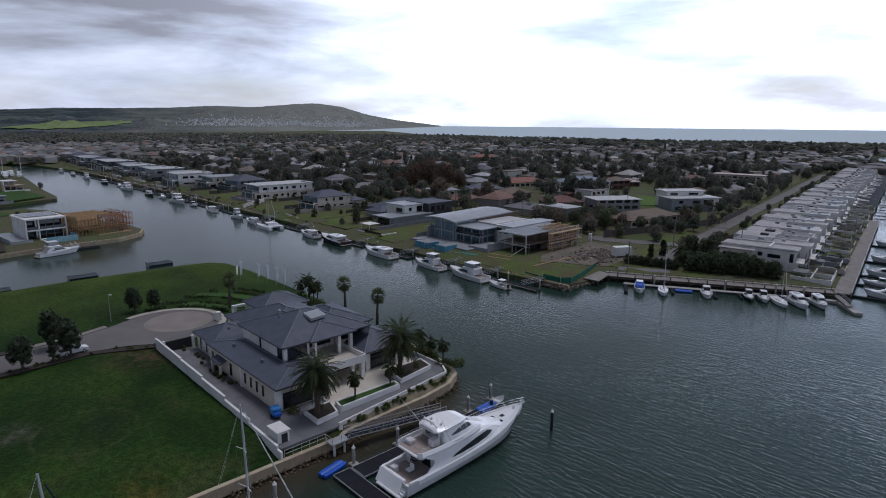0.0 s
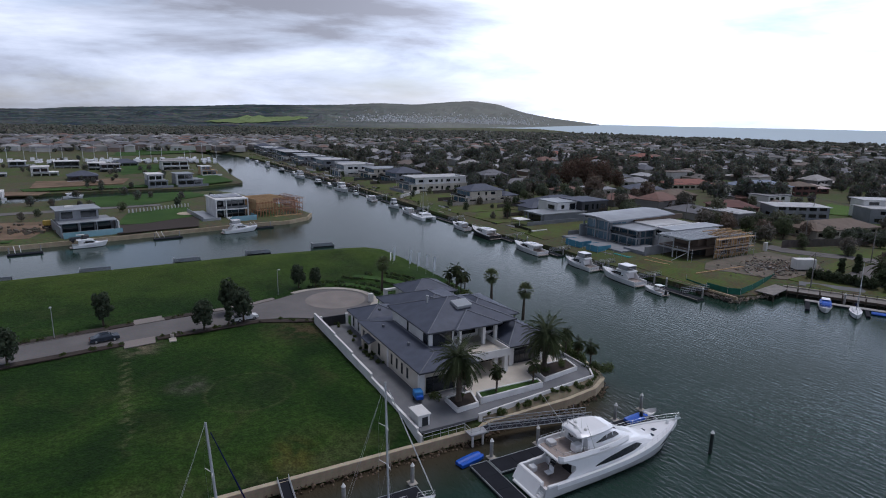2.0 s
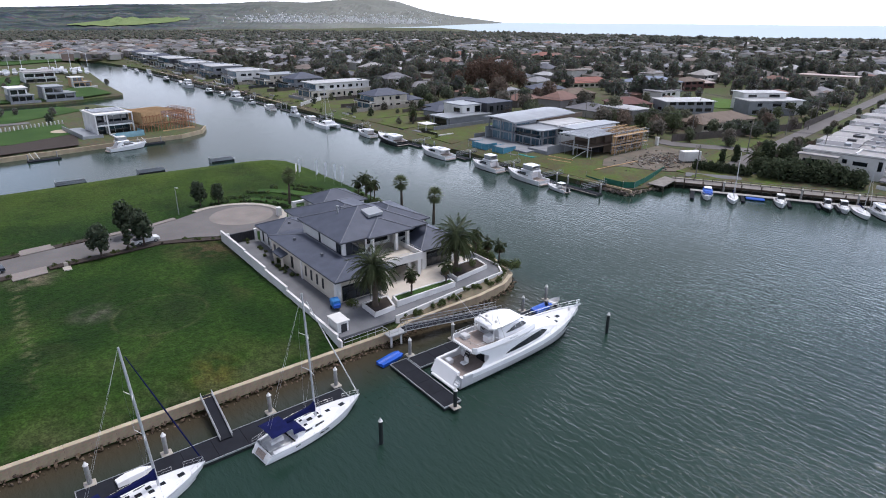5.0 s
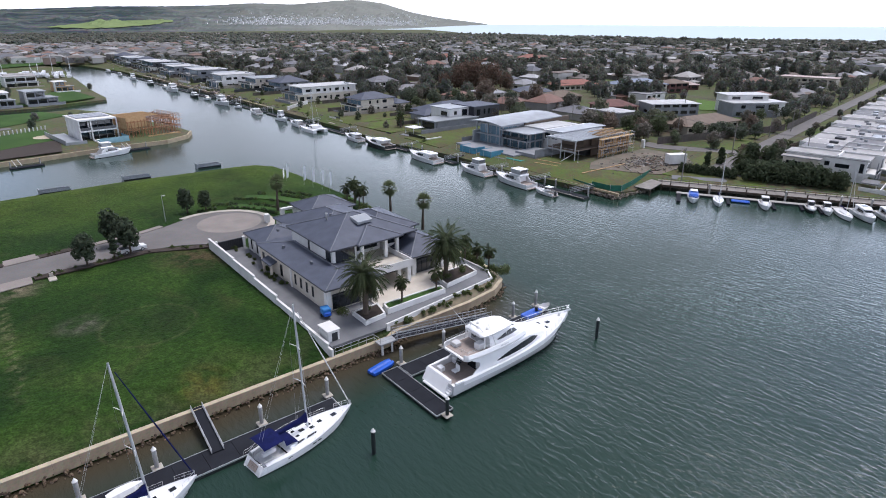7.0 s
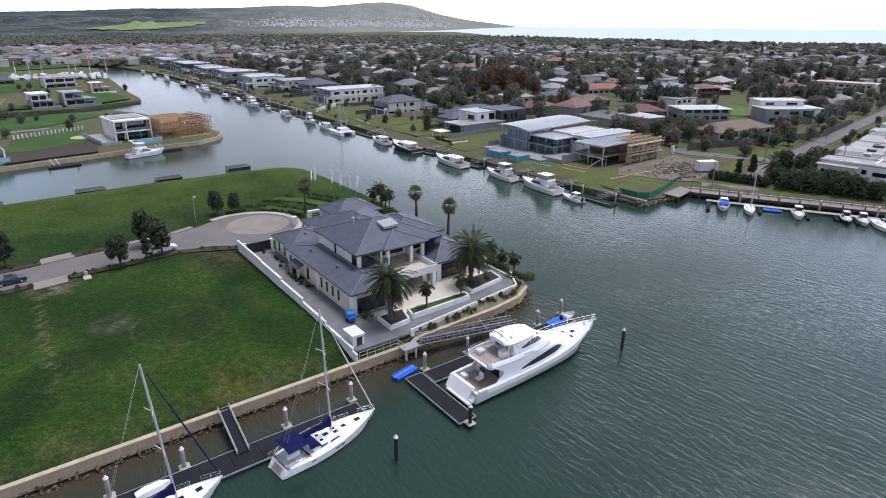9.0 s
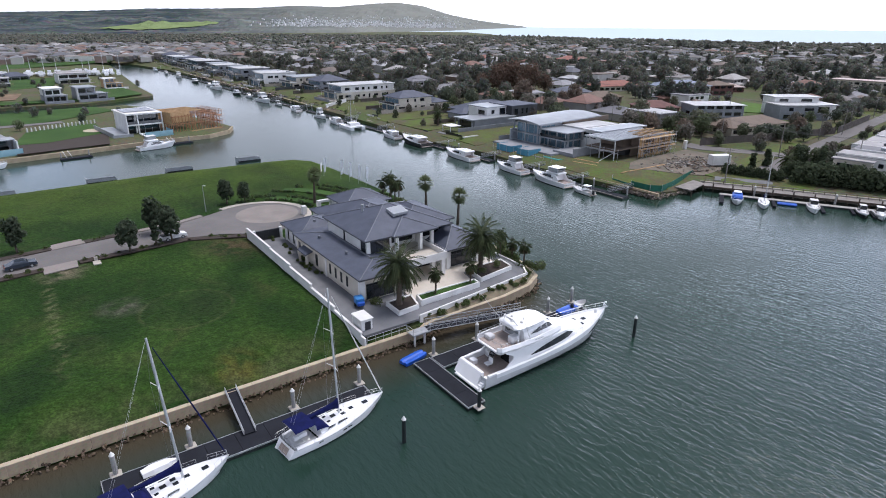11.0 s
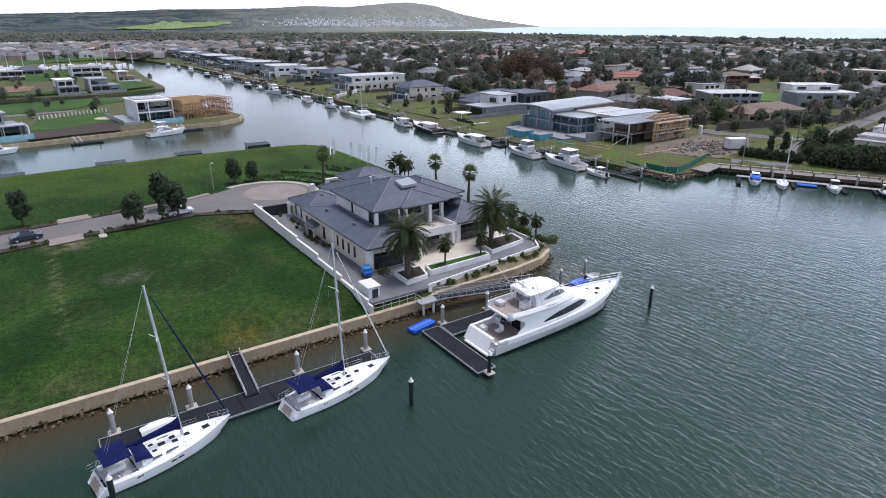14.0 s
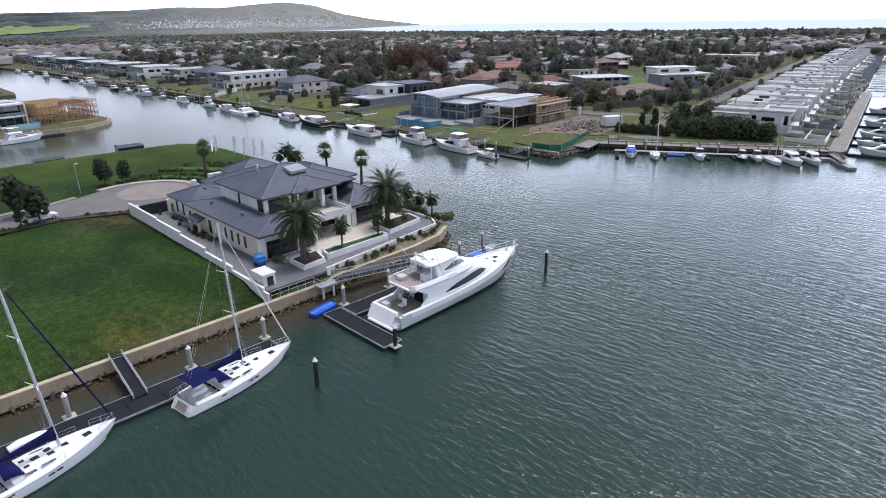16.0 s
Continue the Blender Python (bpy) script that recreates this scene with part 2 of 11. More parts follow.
M["timber"] = material("new_timber_frame", (0.50, 0.33, 0.17), (0.40, 0.25, 0.12), 0.8, 1.0, 6.0, 0.1)
M["orangewood"] = material("orange_scaffold_timber", (0.40, 0.205, 0.105), (0.30, 0.14, 0.07), 0.8, 0.8, 6.0)
M["rust"] = material("steel_primer", (0.20, 0.055, 0.035), None, 0.7, 1.0, 6.0)
M["darkclad"] = material("charcoal_cladding", (0.045, 0.047, 0.054), (0.035, 0.036, 0.042), 0.6, 0.6, 5.0)
M["palegrey"] = material("pale_grey_render", (0.40, 0.41, 0.43), (0.33, 0.34, 0.355), 0.75, 0.4, 5.0, 0.1)
M["greyclad"] = material("mid_grey_render", (0.25, 0.26, 0.28), (0.20, 0.21, 0.225), 0.75, 0.4, 5.0)
M["metalroof"] = material("pale_metal_roof", (0.33, 0.35, 0.37), (0.27, 0.285, 0.305), 0.45, 0.3, 4.0, 0.0, metal=0.3)
M["bluemesh"] = material("blue_site_mesh", (0.08, 0.28, 0.40), (0.06, 0.22, 0.33), 0.7, 0.5, 5.0)
M["greenmesh"] = material("green_shade_cloth", (0.015, 0.13, 0.085), (0.010, 0.095, 0.062), 0.8, 0.7, 5.0)
M["rubble"] = material("earth_and_rubble", (0.165, 0.135, 0.105), (0.095, 0.085, 0.062), 0.95, 0.25, 2.5, 0.6, grain=0.5)
M["debris"] = material("mixed_building_waste", (1, 1, 1), (0.7, 0.7, 0.7), 0.9, 0.8, 4.0, 0.2, island=True, palette=[(0.12, 0.10, 0.08), (0.20, 0.18, 0.16), (0.16, 0.13, 0.105), (0.34, 0.32, 0.29), (0.08, 0.075, 0.07), (0.20, 0.135, 0.095)])
M["mulch"] = material("bark_mulch", (0.045, 0.032, 0.024), (0.028, 0.02, 0.015), 0.95, 1.0, 6.0, 0.5)
M["bed"] = material("garden_bed", (0.20, 0.165, 0.11), (0.12, 0.105, 0.065), 0.95, 0.6, 4.0, 0.4, grain=0.3)
M["poolwater"] = material("pool_water", (0.12, 0.30, 0.36), None, 0.08, 0.5, 3.0)
M["tyre"] = material("rubber", (0.015, 0.015, 0.016), None, 0.8, 3.0, 9.0)
M["carpaint"] = material("dark_blue_car_paint", (0.035, 0.045, 0.062), None, 0.25, 2.0, 9.0, spec=0.6)
M["carwhite"] = material("white_car_paint", (0.74, 0.74, 0.74), None, 0.25, 2.0, 9.0, spec=0.6)
M["flag"] = material("white_flag_cloth", (0.74, 0.76, 0.79), None, 0.9, 1.0, 5.0)
M["wallmix"] = material("house_wall", (1, 1, 1), (0.86, 0.86, 0.86), 0.8, 0.3, 4.0, 0.1, palette=[(0.52, 0.48, 0.42), (0.26, 0.18, 0.14), (0.40, 0.37, 0.33), (0.68, 0.66, 0.63), (0.30, 0.22, 0.17), (0.46, 0.44, 0.41), (0.62, 0.60, 0.57), (0.28, 0.26, 0.25)])
M["roofmix"] = material("house_roof", (1, 1, 1), (0.78, 0.78, 0.78), 0.75, 0.3, 3.0, 0.2, grain=0.2, palette=[(0.16, 0.16, 0.175), (0.125, 0.108, 0.098), (0.26, 0.26, 0.275), (0.185, 0.098, 0.075), (0.115, 0.12, 0.14), (0.33, 0.315, 0.30), (0.15, 0.132, 0.12), (0.21, 0.205, 0.215), (0.17, 0.135, 0.115), (0.44, 0.44, 0.45)])
M["farroof"] = material("far_town_roof", (1, 1, 1), (0.8, 0.8, 0.8), 0.8, 0.05, 0.5, 0.0, grain=0.1, island=True, palette=[(0.115, 0.118, 0.13), (0.15, 0.13, 0.115), (0.20, 0.20, 0.21), (0.10, 0.105, 0.12), (0.19, 0.115, 0.09), (0.13, 0.125, 0.125), (0.34, 0.335, 0.33), (0.165, 0.155, 0.15), (0.125, 0.12, 0.125), (0.235, 0.225, 0.215)])
M["farwall"] = material("far_town_wall", (1, 1, 1), (0.85, 0.85, 0.85), 0.85, 0.05, 0.5, 0.0, grain=0.1, island=True, palette=[(0.42, 0.40, 0.37), (0.60, 0.58, 0.55), (0.30, 0.27, 0.25), (0.22, 0.20, 0.19), (0.50, 0.47, 0.43), (0.26, 0.19, 0.155), (0.66, 0.65, 0.63)])
M["maroonroof"] = material("maroon_tile_roof", (0.145, 0.062, 0.052), (0.105, 0.048, 0.042), 0.8, 0.4, 4.0, 0.2)
M["pinkroof"] = material("faded_pink_roof", (0.46, 0.37, 0.34), (0.38, 0.30, 0.28), 0.7, 0.4, 4.0, 0.1)
M["autumn"] = material("autumn_foliage", (0.165, 0.108, 0.082), (0.105, 0.080, 0.062), 0.9, 0.4, 3.0, 0.0, spec=0.1, grain=0.4, thin=0.45)
M["hedge"] = material("dark_hedge_foliage", (0.085, 0.106, 0.060), (0.052, 0.068, 0.040), 0.9, 1.0, 4.0, 0.0, spec=0.15, grain=0.4, thin=0.45)
M["rowroof"] = material("grey_flat_roof", (0.36, 0.345, 0.34), (0.26, 0.25, 0.247), 0.7, 0.25, 2.0, 0.1, grain=0.2)
M["rowroof_dark"] = material("dark_flat_roof", (0.165, 0.163, 0.172), (0.12, 0.12, 0.126), 0.7, 0.25, 2.0, 0.1, grain=0.2)
M["redroof"] = material("red_tile_roof", (0.26, 0.105, 0.078), (0.20, 0.085, 0.065), 0.8, 0.4, 4.0, 0.2)
M["brownroof"] = material("brown_tile_roof", (0.155, 0.115, 0.085), (0.12, 0.088, 0.066), 0.8, 0.4, 4.0, 0.2)
M["blueroof"] = material("blue_grey_metal_roof", (0.17, 0.20, 0.27), (0.14, 0.165, 0.225), 0.55, 0.4, 4.0)
M["whiteroof"] = material("white_metal_roof", (0.50, 0.50, 0.50), (0.38, 0.38, 0.38), 0.55, 0.4, 4.0)


def water_material():
    m = bpy.data.materials.new("canal_water")
    m.use_nodes = True
    n, l = m.node_tree.nodes, m.node_tree.links
    bs = n["Principled BSDF"]
    co = n.new("ShaderNodeTexCoord")

    def waves(scale, stretch, turn, detail, distortion):
        mp = n.new("ShaderNodeMapping")
        mp.vector_type = "TEXTURE"
        mp.inputs["Rotation"].default_value = (0, 0, radians(turn))
        mp.inputs["Scale"].default_value = (stretch, 1.0, 1.0)
        l.new(co.outputs["Object"], mp.inputs["Vector"])
        t = n.new("ShaderNodeTexNoise")
        t.inputs["Scale"].default_value, t.inputs["Detail"].default_value, t.inputs["Distortion"].default_value = scale, detail, distortion
        l.new(mp.outputs[0], t.inputs["Vector"])
        return t

    swell, chop, ripple = waves(0.95, 2.5, -40, 2.5, 0.5), waves(2.0, 2.4, -52, 2.0, 0.6), waves(5.5, 1.8, -36, 2.0, 0.2)
    big = n.new("ShaderNodeTexNoise")
    big.inputs["Scale"].default_value, big.inputs["Detail"].default_value = 0.022, 3.0
    l.new(co.outputs["Object"], big.inputs["Vector"])
    calm = n.new("ShaderNodeMapRange")
    for k, v in (("From Min", 0.36), ("From Max", 0.60), ("To Min", 0.5), ("To Max", 1.0)):
        calm.inputs[k].default_value = v
    l.new(big.outputs["Fac"], calm.inputs["Value"])
    a1 = n.new("ShaderNodeMath")
    a1.operation = "MULTIPLY_ADD"
    a1.inputs[1].default_value = 0.75
    l.new(chop.outputs["Fac"], a1.inputs[0])
    l.new(swell.outputs["Fac"], a1.inputs[2])
    a2 = n.new("ShaderNodeMath")
    a2.operation = "MULTIPLY_ADD"
    a2.inputs[1].default_value = 0.26
    l.new(ripple.outputs["Fac"], a2.inputs[0])
    l.new(a1.outputs[0], a2.inputs[2])
    # sheltered canal arms lie calmer than the open basin
    where = n.new("ShaderNodeSeparateXYZ")
    l.new(co.outputs["Object"], where.inputs[0])
    open_ = n.new("ShaderNodeMapRange")
    for k, v in (("From Min", -70.0), ("From Max", 40.0), ("To Min", 0.45), ("To Max", 1.0)):
        open_.inputs[k].default_value = v
    l.new(where.outputs["X"], open_.inputs["Value"])
    lee = n.new("ShaderNodeMapRange")      # lee of the far bank
    for k, v in (("From Min", 62.0), ("From Max", 112.0), ("To Min", 1.0), ("To Max", 0.22)):
        lee.inputs[k].default_value = v
    l.new(where.outputs["Y"], lee.inputs["Value"])
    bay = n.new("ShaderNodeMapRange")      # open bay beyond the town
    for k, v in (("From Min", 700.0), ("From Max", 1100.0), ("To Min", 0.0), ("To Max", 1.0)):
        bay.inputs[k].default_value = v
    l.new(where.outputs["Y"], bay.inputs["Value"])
    shelter = n.new("ShaderNodeMath")
    shelter.operation = "MAXIMUM"
    l.new(lee.outputs[0], shelter.inputs[0])
    l.new(bay.outputs[0], shelter.inputs[1])
    wind1 = n.new("ShaderNodeMath")
    wind1.operation = "MULTIPLY"
    l.new(calm.outputs[0], wind1.inputs[0])
    l.new(open_.outputs[0], wind1.inputs[1])
    wind = n.new("ShaderNodeMath")
    wind.operation = "MULTIPLY"
    l.new(wind1.outputs[0], wind.inputs[0])
    l.new(shelter.outputs[0], wind.inputs[1])
    # long crests driven by the breeze
    mw = n.new("ShaderNodeMapping")
    mw.vector_type = "TEXTURE"
    mw.inputs["Rotation"].default_value = (0, 0, radians(45))
    l.new(co.outputs["Object"], mw.inputs["Vector"])
    crest = n.new("ShaderNodeTexWave")
    for k, v in (("Scale", 0.31), ("Distortion", 7.0), ("Detail", 2.5), ("Detail Scale", 0.8), ("Detail Roughness", 0.6)):
        crest.inputs[k].default_value = v
    l.new(mw.outputs[0], crest.inputs["Vector"])
    a3 = n.new("ShaderNodeMath")
    a3.operation = "MULTIPLY_ADD"
    a3.inputs[1].default_value = 0.12
    l.new(crest.outputs["Fac"], a3.inputs[0])
    l.new(a2.outputs[0], a3.inputs[2])
    bp = n.new("ShaderNodeBump")
    bp.inputs["Distance"].default_value = 0.21
    l.new(wind.outputs[0], bp.inputs["Strength"])
    l.new(a3.outputs[0], bp.inputs["Height"])
    l.new(bp.outputs[0], bs.inputs["Normal"])
    tone = n.new("ShaderNodeValToRGB")
    tone.color_ramp.elements[0].color, tone.color_ramp.elements[1].color = (0.012, 0.029, 0.021, 1), (0.018, 0.040, 0.029, 1)
    l.new(big.outputs["Fac"], tone.inputs[0])
    # brown shallows along the foot of the peninsula wall
    turn = n.new("ShaderNodeMapping")
    turn.vector_type = "TEXTURE"
    turn.inputs["Location"].default_value = (-21.2, 69.3, 0)
    turn.inputs["Rotation"].default_value = (0, 0, radians(43))
    l.new(co.outputs["Object"], turn.inputs["Vector"])
    uv = n.new("ShaderNodeSeparateXYZ")
    l.new(turn.outputs[0], uv.inputs[0])
    near = n.new("ShaderNodeMapRange")
    for k, v in (("From Min", -11.0), ("From Max", -2.5), ("To Min", 0.0), ("To Max", 1.0)):
        near.inputs[k].default_value = v
    l.new(uv.outputs["Y"], near.inputs["Value"])
    along = n.new("ShaderNodeMapRange")
    for k, v in (("From Min", 40.0), ("From Max", 24.0), ("To Min", 0.0), ("To Max", 1.0)):
        along.inputs[k].default_value = v
    l.new(uv.outputs["X"], along.inputs["Value"])
    side = n.new("ShaderNodeMapRange")
    for k, v in (("From Min", 12.0), ("From Max", 4.0), ("To Min", 0.0), ("To Max", 1.0)):
        side.inputs[k].default_value = v
    l.new(uv.outputs["Y"], side.inputs["Value"])
    foot = n.new("ShaderNodeMath")
    foot.operation = "MULTIPLY"
    l.new(near.outputs[0], foot.inputs[0])
    l.new(side.outputs[0], foot.inputs[1])
    shallow = n.new("ShaderNodeMath")
    shallow.operation = "MULTIPLY"
    l.new(foot.outputs[0], shallow.inputs[0])
    l.new(along.outputs[0], shallow.inputs[1])

    def blend(f, a, c):
        x = n.new("ShaderNodeMix")
        x.data_type = "RGBA"
        l.new(f, x.inputs["Factor"])
        l.new(a, x.inputs["A"])
        x.inputs["B"].default_value = (*c, 1)
        return x.outputs["Result"]

    col = blend(shallow.outputs[0], tone.outputs[0], (0.050, 0.040, 0.026))
    l.new(blend(bay.outputs[0], col, (0.50, 0.58, 0.62)), bs.inputs["Base Color"])      # sky sheen on the bay, painted as a pale base colour
    rough = n.new("ShaderNodeMapRange")
    for k, v in (("From Min", 0.24), ("From Max", 1.0), ("To Min", 0.15), ("To Max", 0.04)):
        rough.inputs[k].default_value = v
    l.new(shelter.outputs[0], rough.inputs["Value"])
    l.new(rough.outputs[0], bs.inputs["Roughness"])
    # reflection fades to nothing over the bay, where the painted sheen replaces it
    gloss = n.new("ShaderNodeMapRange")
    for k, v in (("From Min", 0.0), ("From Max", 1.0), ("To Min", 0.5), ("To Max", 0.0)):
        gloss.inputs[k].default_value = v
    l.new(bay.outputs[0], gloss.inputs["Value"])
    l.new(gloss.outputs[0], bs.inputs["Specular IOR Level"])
    bs.inputs["IOR"].default_value = 1.33
    return m


def lawn_material():
    """Winter lawn: mown green with darker wet areas, dry yellow patches, and a pale worn track across the vacant lot."""
    m = bpy.data.materials.new("vacant_lot_lawn")
    m.use_nodes = True
    n, l = m.node_tree.nodes, m.node_tree.links
    bs = n["Principled BSDF"]
    co = n.new("ShaderNodeTexCoord")

    def noise_tex(scale, detail=4.0, distortion=0.0):
        t = n.new("ShaderNodeTexNoise")
        t.inputs["Scale"].default_value, t.inputs["Detail"].default_value, t.inputs["Distortion"].default_value = scale, detail, distortion
        l.new(co.outputs["Object"], t.inputs["Vector"])
        return t.outputs["Fac"]

    def ramp(src, stops):
        r = n.new("ShaderNodeValToRGB")
        for k, (p, c) in enumerate(stops):
            e = r.color_ramp.elements[k] if k < 2 else r.color_ramp.elements.new(p)
            e.position, e.color = p, (*c, 1)
        l.new(src, r.inputs[0])
        return r.outputs[0]

    def mix(f, a, b, kind="MIX"):
        x = n.new("ShaderNodeMix")
        x.data_type, x.blend_type = "RGBA", kind
        for k, v in (("Factor", f), ("A", a), ("B", b)):
            if isinstance(v, (int, float)):
                x.inputs[k].default_value = v
            elif isinstance(v, tuple):
                x.inputs[k].default_value = (*v, 1)
            else:
                l.new(v, x.inputs[k])
        return x.outputs["Result"]

    base = ramp(noise_tex(0.075, 6.0, 0.6), [(0.34, (0.009, 0.024, 0.005)), (0.66, (0.027, 0.056, 0.009)), (0.5, (0.015, 0.038, 0.006))])
    dry = ramp(noise_tex(0.13, 8.0, 0.7), [(0.55, (0, 0, 0)), (0.76, (0.32, 0.32, 0.32))])
    col = mix(dry, base, (0.062, 0.056, 0.024))

    def spot(u, v, inner, outer, strength):
        """A soft round area of the lot, broken by noise."""
        far_ = n.new("ShaderNodeVectorMath")
        far_.operation = "DISTANCE"
        l.new(co.outputs["Object"], far_.inputs[0])
        far_.inputs[1].default_value = (u, v, 2.8)
        q = n.new("ShaderNodeMapRange")
        for k, w in (("From Min", outer), ("From Max", inner), ("To Min", 0.0), ("To Max", strength)):
            q.inputs[k].default_value = w
        l.new(far_.outputs["Value"], q.inputs["Value"])
        return mix(1.0, q.outputs[0], ramp(noise_tex(0.5, 6.0, 0.5), [(0.36, (0.1, 0.1, 0.1)), (0.6, (1, 1, 1))]), "MULTIPLY")

    # bare gravelly patch, dry corner, yellow patch and curved wheel marks
    col = mix(spot(-25.1, 26.5, 0.5, 4.0, 0.8), col, (0.095, 0.085, 0.070))
    col = mix(spot(-3.4, 43.0, 1.0, 9.0, 0.85), col, (0.070, 0.050, 0.028))
    col = mix(spot(-31.0, 45.5, 0.5, 5.0, 0.9), col, (0.13, 0.110, 0.075))
    col = mix(spot(-16.2, 1.8, 0.5, 4.5, 0.85), col, (0.090, 0.078, 0.016))
    wheel = spot(-17.5, 21.0, 6.3, 6.9, 0.25)
    hole = spot(-17.5, 21.0, 5.9, 6.2, 1.0)
    col = mix(mix(1.0, wheel, mix(1.0, (1, 1, 1), hole, "SUBTRACT"), "MULTIPLY"), col, (0.105, 0.100, 0.050))
    # worn track and its edges
    sep = n.new("ShaderNodeSeparateXYZ")
    l.new(co.outputs["Object"], sep.inputs[0])
    track = n.new("ShaderNodeMath")
    track.operation = "ADD"
    track.inputs[1].default_value = 33.6
    l.new(sep.outputs["X"], track.inputs[0])
    ab = n.new("ShaderNodeMath")
    ab.operation = "ABSOLUTE"
    l.new(track.outputs[0], ab.inputs[0])
    wide = n.new("ShaderNodeMapRange")
    for k, v in (("From Min", 1.3), ("From Max", 0.2), ("To Min", 0.0), ("To Max", 0.3)):
        wide.inputs[k].default_value = v
    l.new(ab.outputs[0], wide.inputs["Value"])
    broken = ramp(noise_tex(0.9, 3.0), [(0.48, (0, 0, 0)), (0.60, (1, 1, 1))])
    near = n.new("ShaderNodeMapRange")
    for k, v in (("From Min", 46.0), ("From Max", 44.0), ("To Min", 0.0), ("To Max", 1.0)):
        near.inputs[k].default_value = v
    l.new(sep.outputs["Y"], near.inputs["Value"])
    far = n.new("ShaderNodeMapRange")
    for k, v in (("From Min", 7.0), ("From Max", 16.0), ("To Min", 0.0), ("To Max", 1.0)):
        far.inputs[k].default_value = v
    l.new(sep.outputs["Y"], far.inputs["Value"])
    f = mix(1.0, broken, wide.outputs[0], "MULTIPLY")
    f = mix(1.0, f, near.outputs[0], "MULTIPLY")
    f = mix(1.0, f, far.outputs[0], "MULTIPLY")
    col = mix(f, col, (0.17, 0.155, 0.085))
    # fresher, yellower grass on the far lot, brightest along its canal edge
    lot = n.new("ShaderNodeMapRange")
    for k, v in (("From Min", 68.0), ("From Max", 108.0), ("To Min", 0.0), ("To Max", 0.75)):
        lot.inputs[k].default_value = v
    l.new(sep.outputs["Y"], lot.inputs["Value"])
    lush = ramp(noise_tex(0.16, 6.0, 0.5), [(0.30, (0.35, 0.35, 0.35)), (0.62, (1, 1, 1))])
    col = mix(mix(1.0, lush, lot.outputs[0], "MULTIPLY"), col, (0.062, 0.092, 0.013))
    # rough brown strip by the sea wall
    strip_ = n.new("ShaderNodeMapRange")
    for k, v in (("From Min", 6.0), ("From Max", 0.0), ("To Min", 0.0), ("To Max", 0.4)):
        strip_.inputs[k].default_value = v
    l.new(sep.outputs["Y"], strip_.inputs["Value"])
    patch = ramp(noise_tex(0.22, 6.0, 0.5), [(0.42, (0, 0, 0)), (0.62, (1, 1, 1))])
    col = mix(mix(1.0, patch, strip_.outputs[0], "MULTIPLY"), col, (0.085, 0.080, 0.040))
    col = mix(0.75, col, ramp(noise_tex(1.1, 6.0), [(0.3, (0.28, 0.28, 0.28)), (0.7, (0.72, 0.72, 0.72))]), "OVERLAY")
    # fine blades and tussocks
    col = mix(0.7, col, ramp(noise_tex(4.2, 4.0), [(0.32, (0.22, 0.22, 0.22)), (0.68, (0.78, 0.78, 0.78))]), "OVERLAY")
    l.new(col, bs.inputs["Base Color"])
    bs.inputs["Roughness"].default_value = 0.95
    bs.inputs["Specular IOR Level"].default_value = 0.12
    bp = n.new("ShaderNodeBump")
    bp.inputs["Strength"].default_value, bp.inputs["Distance"].default_value = 1.0, 0.28
    l.new(noise_tex(2.2, 5.0), bp.inputs["Height"])
    l.new(bp.outputs[0], bs.inputs["Normal"])
    return m


M["lawn"] = lawn_material()
M["water"] = water_material()


# ---------- building helpers ----------
AX = radians(43)
O = Vector((-21.2, 69.3, 0))
ESTATE = Matrix.Translation(O) @ Matrix.Rotation(AX, 4, "Z")


def at(u, v, z=0.0, turn=0.0):
    """A pose on the estate: u metres along the sea wall, v metres inland."""
    return ESTATE @ pose(u, v, z, 0, 0, turn)


def mesh_of(bm, name, mat, smooth=False):
    me = bpy.data.meshes.new(name)
    bm.normal_update()
    bm.to_mesh(me)
    bm.free()
    if smooth:
        for p in me.polygons:
            p.use_smooth = True
    for m in mat if isinstance(mat, (list, tuple)) else [mat]:
        me.materials.append(M[m] if isinstance(m, str) else m)
    return me


def part(name, bm, mat, parent, label="", smooth=False):
    ob = new(name, mesh_of(bm, name, mat, smooth))
    ob.parent = parent
    if label:
        ob["label"] = label
    return ob


def shared(name, me, parent, m=None):
    ob = new(name, me)
    ob.parent = parent
    if m is not None:
        ob.matrix_basis = m
    return ob


def thing(name, m, label, category, group="", kind=""):
    ob = new(name)
    ob.empty_display_size = 0.5
    ob.matrix_basis = m
    return tagged(ob, label, category, group, kind)


def solid(name, bm, mat, m, label, category, group="", kind="", smooth=False):
    ob = new(name, mesh_of(bm, name, mat, smooth))
    ob.matrix_basis = m
    return tagged(ob, label, category, group, kind)


def B():
    return bmesh.new()


def box(bm, x0, x1, y0, y1, z0, z1, mi=0, m=None):
    vs = [bm.verts.new(p) for p in ((x0, y0, z0), (x1, y0, z0), (x1, y1, z0), (x0, y1, z0), (x0, y0, z1), (x1, y0, z1), (x1, y1, z1), (x0, y1, z1))]
    if m is not None:
        for v in vs:
            v.co = m @ v.co
    for q in ((3, 2, 1, 0), (4, 5, 6, 7), (0, 1, 5, 4), (1, 2, 6, 5), (2, 3, 7, 6), (3, 0, 4, 7)):
        bm.faces.new([vs[i] for i in q]).material_index = mi
    return bm


def chamfer(bm, w=0.03):
    bmesh.ops.bevel(bm, geom=list(bm.edges), offset=w, segments=1, affect="EDGES", clamp_overlap=True)
    return bm


